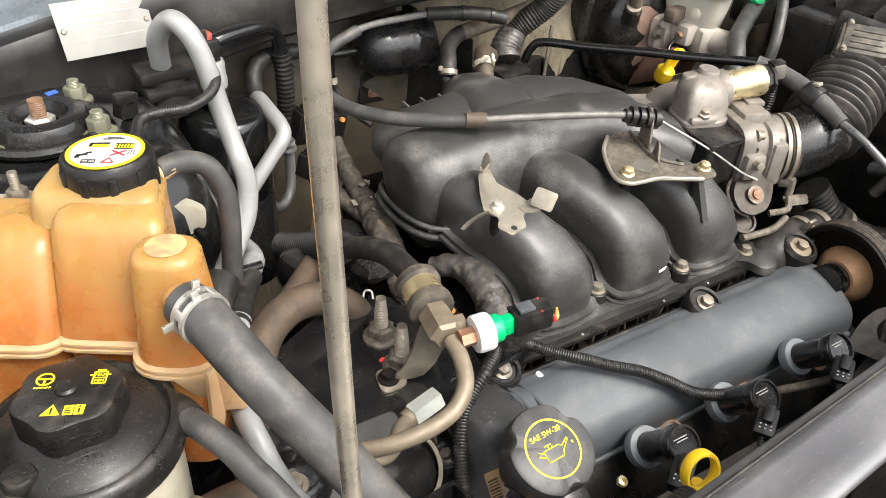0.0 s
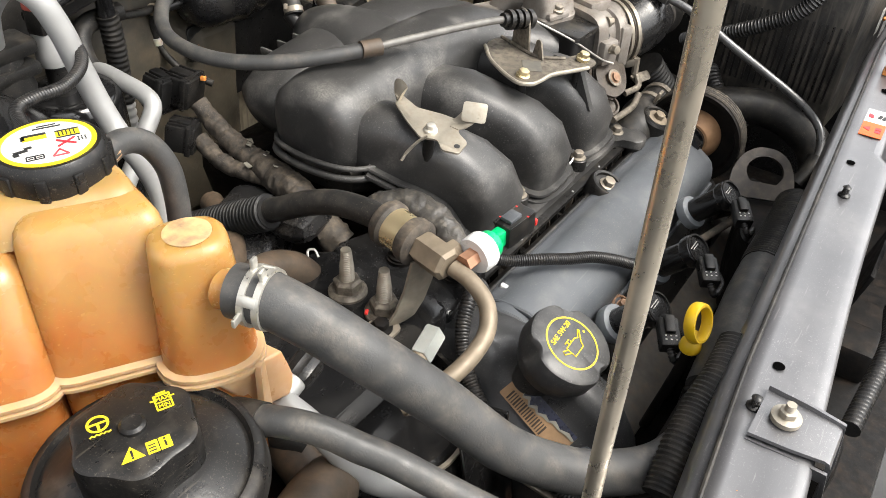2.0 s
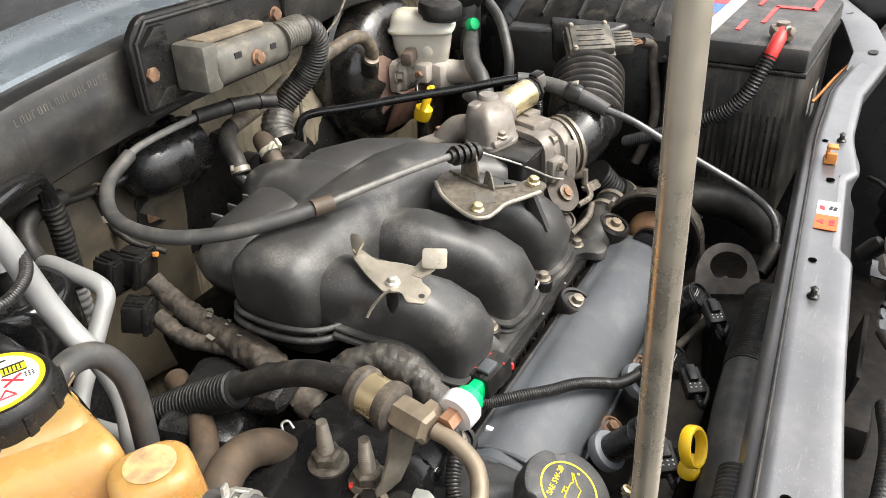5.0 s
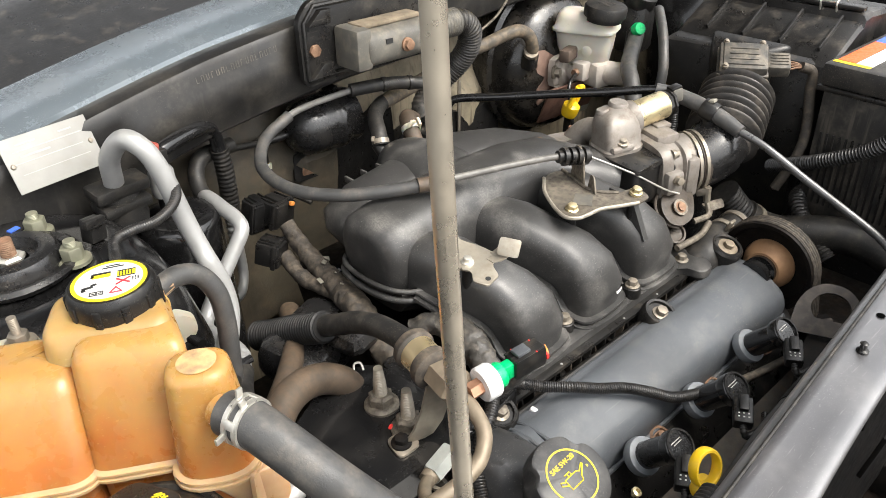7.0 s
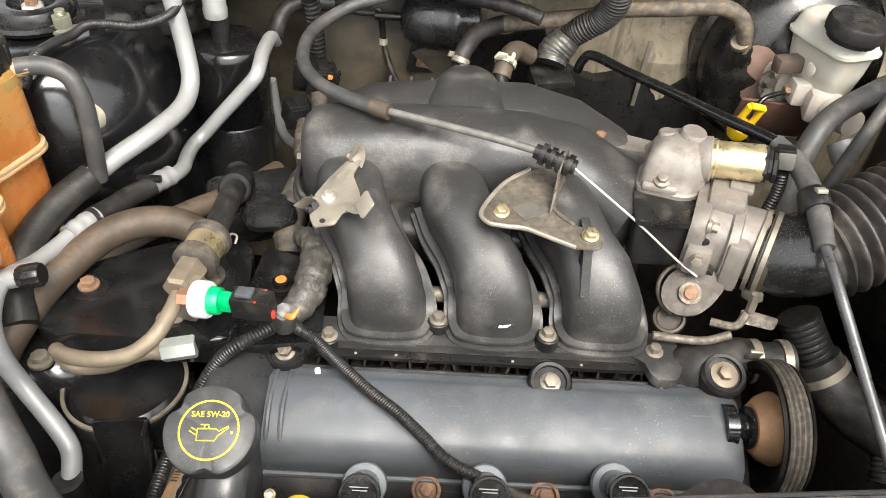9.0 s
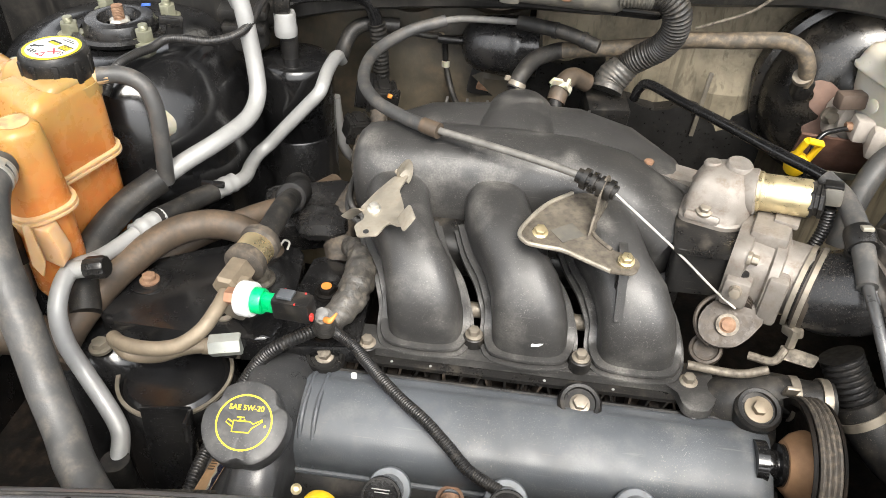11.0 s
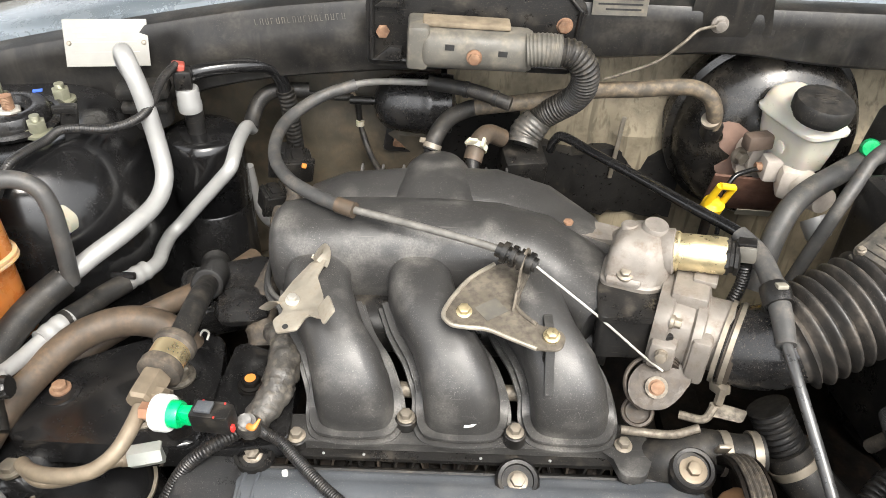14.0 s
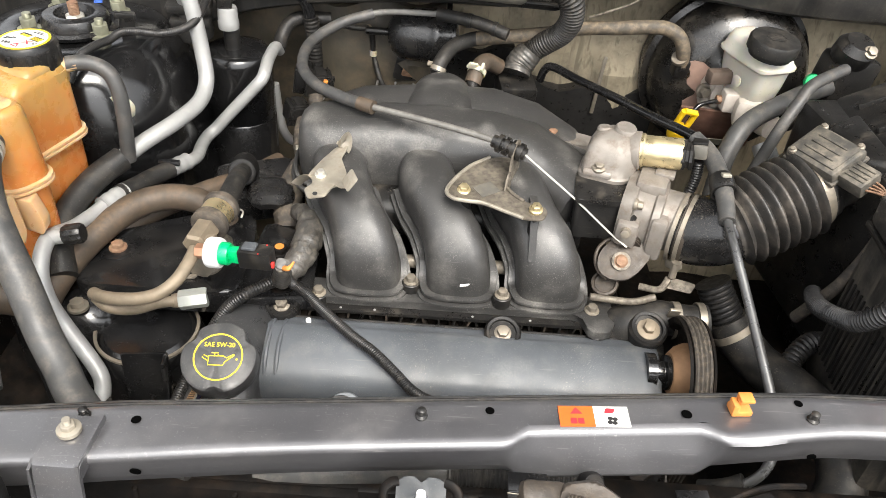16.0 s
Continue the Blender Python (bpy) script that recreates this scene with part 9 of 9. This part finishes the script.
part("level_plug", block((0.036, 0.018, 0.020), pose(0.346, 0.345, 0.985, 0, 0, 15), 0.004), mat("brown_connector", (0.09, 0.065, 0.05), 0.6, scale=60), mcyl, "brown connector")
part("brake_pipe", tube([c0 + cdv * 0.045 + Vector((-0.03, 0, 0.006)), (0.335, 0.325, 0.955), (0.318, 0.318, 0.950), (0.310, 0.31, 0.93), (0.31, 0.30, 0.88)], 0.003, 10), M_BLACKPAINT, mcyl, "thin black brake pipe")
part("pipe_nut", lathe([(0, 0), (0.006, 0), (0.006, 0.012), (0, 0.012)], along(c0 + cdv * 0.045 + Vector((-0.028, 0, 0.006)), (-1, 0, 0)), 6), M_RUST, mcyl, "rusty pipe nut")
part("end_plug", lathe([(0, 0), (0.014, 0), (0.015, 0.004), (0.015, 0.022), (0.012, 0.026), (0, 0.026)], along(c0 + cdv * 0.10 + Vector((0.004, 0.0, -0.03)), (0.3, -0.6, -0.6)), 26), M_ALU, mcyl, "bright end plug")
hs = thing("heat_shield", (0.365, 0.33, 0.90), "rusty brown heat shield plate below the cylinder", "heat shield")
part("shield_plate", block((0.11, 0.004, 0.07), pose(0.362, 0.352, 0.905, 25, 0, -8), 0.001), M_DEEPRUST, hs)
part("shield_label", block((0.042, 0.001, 0.012), pose(0.359, 0.3290, 0.893, 25, 0, -4), 0), M_PAPER, hs, "pale torn label")
ds = thing("gearbox_dipstick", (0.292, 0.293, 0.90), "yellow plastic transmission dipstick handle", "dipstick")
md = pose(0.292, 0.293, 0.925, 20, 0, 12)
bm = bmesh.new()
loop = [(-0.010, 0.006), (0.010, 0.006), (0.013, 0.034), (-0.006, 0.040)]
for a, b in zip(loop, loop[1:] + loop[:1]):
    p, q = md @ Vector((a[0], 0, a[1])), md @ Vector((b[0], 0, b[1]))
    tube([p, q], 0.0042, 10, 2, bm=bm)
lathe([(0, -0.012), (0.011, -0.012), (0.013, -0.006), (0.013, 0.006), (0.008, 0.010), (0, 0.010)], md, 20, bm)
part("handle", bm, M_YELLOW, ds)
part("dip_tube", tube([(0.292, 0.297, 0.92), (0.292, 0.30, 0.85), (0.285, 0.29, 0.76)], 0.006, 10), M_DARK, ds, "dark dipstick tube")
for i, (pts, r, nm) in enumerate((([(0.322, 0.185, 0.890), (0.330, 0.205, 0.935), (0.346, 0.225, 0.966), (0.372, 0.250, 0.976), (0.408, 0.272, 0.985), (0.450, 0.295, 0.995), (0.52, 0.34, 0.995)], 0.0125, "thick dark rubber hose beside the master cylinder"), ([(0.358, 0.190, 0.90), (0.370, 0.194, 0.945), (0.380, 0.196, 0.985), (0.398, 0.211, 1.015), (0.418, 0.230, 1.035), (0.47, 0.27, 1.04)], 0.0075, "thin dark rubber hose beside the air box"))):
    solo("servo_hose", tube(pts, r, 16, 8), M_RUBBER_CLEAN, nm, "hose")
vv = thing("solenoid_valve", (0.50, 0.31, 0.95), "dark solenoid valve cluster with a green cap", "valve")
bm = block((0.07, 0.05, 0.08), pose(0.505, 0.335, 0.995, 0, 10, 20), 0.01)
lathe([(0, 0), (0.024, 0), (0.026, 0.004), (0.026, 0.02), (0.018, 0.03), (0, 0.03)], along((0.50, 0.33, 1.03), (0.1, -0.3, 0.9)), 26, bm)
tube([(0.46, 0.31, 1.0), (0.44, 0.30, 0.97), (0.45, 0.32, 0.93)], 0.008, 12, bm=bm)
part("valve_body", bm, M_PLASTIC, vv)
part("green_cap", lathe([(0, 0), (0.010, 0), (0.011, 0.004), (0.009, 0.012), (0, 0.013)], along((0.446, 0.292, 1.010), (-0.3, -0.8, 0.4)), 20), M_GREEN, vv, "bright green cap")
part("bolt", bolt((0.512, 0.306, 1.05), (0.1, -0.6, 0.7), 0.006, 0.005, 0.009), M_STEEL, vv, "steel bolt head")

# ---- long tube that crosses to the radiator ----
pv = thing("breather_tube", (0.26, -0.10, 0.93), "thin grey breather tube in black rubber sleeves", "tube")
P1 = [(0.106, 0.376, 0.945), (0.109, 0.370, 0.962), (0.118, 0.357, 0.975), (0.150, 0.306, 0.981), (0.190, 0.242, 0.990), (0.225, 0.185, 0.997), (0.250, 0.145, 1.003), (0.262, 0.125, 1.005)]
part("rear_tube", tube(P1, 0.0058, 14, 8), M_BLACKPAINT, pv, "glossy black tube")
P2 = [(0.256, 0.128, 1.006), (0.269, 0.104, 1.001), (0.274, 0.072, 0.994), (0.275, 0.040, 0.984), (0.273, 0.012, 0.974)]
part("sleeve", tube(P2, [0.0088, 0.0095, 0.010, 0.0098, 0.0085], 16, 8), M_RUBBER_CLEAN, pv, "thick rubber sleeve")
bm = lathe([(0, -0.010), (0.0125, -0.010), (0.0135, -0.006), (0.0135, 0.006), (0.0125, 0.010), (0, 0.010)], along((0.2745, 0.058, 0.990), (0.05, -1, -0.3)), 20)
tube([(0.2745, 0.058, 0.988), (0.277, 0.058, 0.960)], 0.010, 14, 2, bm=bm)
part("tee", bm, M_PLASTIC, pv, "black tee piece")
part("pale_clip", block((0.010, 0.008, 0.004), pose(0.2745, 0.056, 1.0035, -15, 0, 5), 0.001), M_PAPER, pv, "pale clip")
P3 = [(0.273, 0.018, 0.976), (0.2752, -0.0206, 0.964), (0.284, -0.070, 0.936), (0.290, -0.112, 0.914), (0.295, -0.146, 0.896), (0.297, -0.172, 0.881), (0.294, -0.195, 0.864), (0.285, -0.206, 0.846), (0.268, -0.208, 0.828), (0.250, -0.204, 0.815)]
part("front_tube", tube(P3, 0.0048, 14, 8), mat("grey_metal_tube", (0.13, 0.13, 0.13), 0.32, metal=0.7, scale=40, dust=(0.2, 0.18, 0.15), amount=0.15), pv, "grey metal tube")
part("low_sleeve", tube([(0.274, -0.208, 0.833), (0.258, -0.206, 0.820), (0.240, -0.200, 0.808)], 0.0105, 14), M_RUBBER, pv, "rubber end sleeve")
fl = thing("meter_loom", (0.37, 0.0, 0.93), "black taped loom from the air flow meter", "wiring loom")
part("loom_run", tube([ma @ Vector((0.074, 0.0, -0.008)), ma @ Vector((0.090, 0.0, -0.018)), (0.428, 0.000, 0.985), (0.415, -0.010, 0.955), (0.400, -0.016, 0.925), (0.388, -0.012, 0.895), (0.38, 0.0, 0.86)], 0.0068, 12), M_TAPE, fl)
bm = bmesh.new()
tube([(0.35, -0.10, 0.80), (0.36, -0.06, 0.83), (0.39, -0.03, 0.85), (0.44, -0.02, 0.84)], 0.012, 14, 8, ridge=(0.005, 0.0016), bm=bm)
solo("lower_loom", bm, M_LOOM, "black corrugated loom below the battery", "wiring loom")

sup = thing("wing_support", (0.55, -0.26, 0.98), "pale grey steel support bracket with holes at the crossmember's end", "bracket")
bm = bmesh.new()
skin(bm, [[Vector((x, y + d, z + e)) for d, e in ((-w, -0.003), (w, -0.003), (w, 0.003), (-w, 0.003))] for x, y, z, w in ((0.500, -0.255, 0.982, 0.020), (0.560, -0.262, 0.990, 0.024), (0.640, -0.235, 1.010, 0.022), (0.720, -0.180, 1.028, 0.020), (0.80, -0.130, 1.040, 0.020))])
bmesh.ops.bevel(bm, geom=bm.edges[:], offset=0.0018, segments=2, profile=0.5, affect="EDGES")
part("support_plate", bm, M_CROSS, sup)
for p in ((0.560, -0.262, 0.9938), (0.665, -0.218, 1.0175)):
    part("slot", lathe([(0, 0), (0.0065, 0), (0.0065, 0.0009), (0, 0.0009)], along(p, (-0.15, 0.05, 1)), 18), M_PRINT_K, sup, "dark slot")
solo("washer_wire", tube([(0.475, -0.205, 0.945), (0.490, -0.212, 0.952), (0.520, -0.224, 0.966), (0.548, -0.242, 0.985)], 0.0022, 8), M_ORANGE, "thin orange wire beside the battery", "wire")

# ---- hood prop rod ----
bm = tube([(-0.428, -0.2345, 0.62), (-0.4325, -0.2330, 0.90), (-0.4371, -0.2310, 1.05), (-0.4400, -0.2300, 1.16), (-0.4415, -0.2280, 1.28), (-0.4370, -0.2220, 1.50), (-0.4285, -0.208, 1.87)], 0.0042, 18, 6)
solo("hood_prop_rod", bm, M_ROD, "long dusty grey steel hood prop rod standing upright", "prop rod")
fs = thing("fan_shroud_hose", (0.02, -0.222, 0.84), "black hose with a finely ribbed end behind the crossmember", "hose")
part("ribbed_end", tube([(0.13, -0.218, 0.846), (0.09, -0.222, 0.850), (0.02, -0.222, 0.850), (-0.005, -0.223, 0.850)], 0.021, 18, 8, ridge=(0.0042, 0.0012)), M_RUBBER, fs, "finely ribbed rubber end")
part("hose_body", tube([(0.0, -0.223, 0.850), (-0.05, -0.225, 0.850), (-0.10, -0.229, 0.846), (-0.17, -0.235, 0.835)], 0.020, 18, 8), M_RUBBER_CLEAN, fs, "smooth dark hose")
# black plastic edge, its colour deepened to stand in for shade down here
bm = plate(rounded([(0.06, -0.205), (0.20, -0.200), (0.215, -0.150), (0.15, -0.162), (0.09, -0.180)], 0.008), 0.10, pose(0, 0, 0.715), 0.004)
solo("fan_shroud", bm, M_DARK, "black plastic fan shroud edge behind the radiator", "fan shroud")
bm = tube([(-0.325, -0.246, 0.885), (-0.295, -0.243, 0.900), (-0.265, -0.2425, 0.910), (-0.240, -0.245, 0.919), (-0.205, -0.244, 0.925)], 0.0125, 16, 8, ridge=(0.0036, 0.0012))
solo("seal_boot", bm, M_RUBBER, "ribbed black rubber boot behind the crossmember", "seal")
bm = tube([(-0.345, -0.285, 0.945), (-0.325, -0.262, 0.93), (-0.315, -0.255, 0.90), (-0.31, -0.255, 0.86)], 0.003, 8)
solo("orange_wire", bm, M_ORANGE, "orange wire beside the crossmember", "wire")

# ---- firewall: dark sound mat, flaking bitumen pad, strap, bolts ----
smat = thing("sound_mat", (-0.19, 0.48, 0.80), "smooth dark olive sound mat on the firewall", "sound pad")
rows = []
for i, x in enumerate(spread(-0.40, -0.035, 40)):
    base_ = fire_prof(x)
    top_ = 1.0 + 0.008 * math.sin(i * 0.5)
    line = []
    for z in (0.68, 0.78, 0.86, 0.92, 0.96, top_):
        for (ya, za), (yb, zb) in zip(base_, base_[1:]):
            if za <= z <= zb:
                line.append(Vector((x, ya + (yb - ya) * (z - za) / (zb - za) - 0.022, z)))
                break
    rows.append(line + [line[-1] + Vector((0, 0.012, 0.002)), line[0] + Vector((0, 0.012, -0.002))])
part("mat_sheet", skin(bmesh.new(), rows), mat("olive_sound_mat", (0.062, 0.053, 0.038), 0.55, vary=0.6, scale=14, bump=0.7, fine=240, dust=(0.16, 0.118, 0.074), amount=0.6, settle=0.0, streak=0.15), smat, "", 40)

def flaking_pad(x0, x1, n, low, high, label):
    """A brittle pad with a ragged upper edge and a lumpy face."""
    ob = thing("bitumen_pad", ((x0 + x1) / 2, 0.47, low), label, "sound pad", "bitumen pads")
    rows = []
    for i, x in enumerate(spread(x0, x1, n)):
        lo_, hi_ = low + 0.010 * random.random(), high + 0.007 * math.sin(i * 0.6) + 0.003 * random.random()
        fy = 0.463 + 0.004 * math.sin(x * 60)
        rows.append([Vector((x, fy - d, z)) for z, d in ((lo_, 0.0), (lo_ + 0.002, 0.005), (lo_ * 0.67 + hi_ * 0.33, 0.006 + 0.003 * random.random()), (lo_ * 0.33 + hi_ * 0.67, 0.006 + 0.003 * random.random()), (hi_ - 0.002, 0.005), (hi_, 0.0))] + [Vector((x, 0.495, hi_)), Vector((x, 0.495, lo_))])
    part("pad_sheet", skin(bmesh.new(), rows), M_BITUMEN, ob, "", 30)
    return ob


random.seed(7)
pad = flaking_pad(0.078, 0.300, 26, 0.790, 0.897, "flaking black bitumen pad with a thin metal strap")
flaking_pad(-0.045, 0.072, 16, 0.820, 0.950, "lumpy black bitumen pad beside the vacuum reservoir")
part("strap", block((0.006, 0.003, 0.095), pose(0.2065, 0.4500, 0.908, 0, 3, 0), 0.0008), M_STEEL, pad, "thin grey metal strap")
for x, y, z in ((-0.24, 0.474, 0.985), (-0.19, 0.4745, 0.90)):
    solo("firewall_bolt", bolt((x, y, z), (0, -1, 0.05), 0.006, 0.005, 0.0095), M_RUST, "rusty bolt head in the firewall", "bolt", "bolts in the firewall")
brv = thing("reservoir_bracket", (-0.06, 0.45, 0.91), "dark steel bracket with a rusty patch under the vacuum reservoir", "bracket")
part("bracket_plate", plate(rounded([(-0.026, -0.020), (0.030, -0.022), (0.030, 0.018), (-0.018, 0.020)], 0.008), 0.004, Matrix.Translation((-0.085, 0.452, 0.915)) @ pose(0, 0, 0, 80, 0, 0), 0.001), M_BITUMEN, brv)
part("rust_patch", plate(rounded([(-0.016, -0.008), (0.014, -0.010), (0.018, 0.006), (-0.010, 0.010)], 0.005), 0.001, Matrix.Translation((-0.082, 0.4475, 0.910)) @ pose(0, 0, 0, 80, 0, 0), 0.0002), M_RUST, brv, "rusty patch")
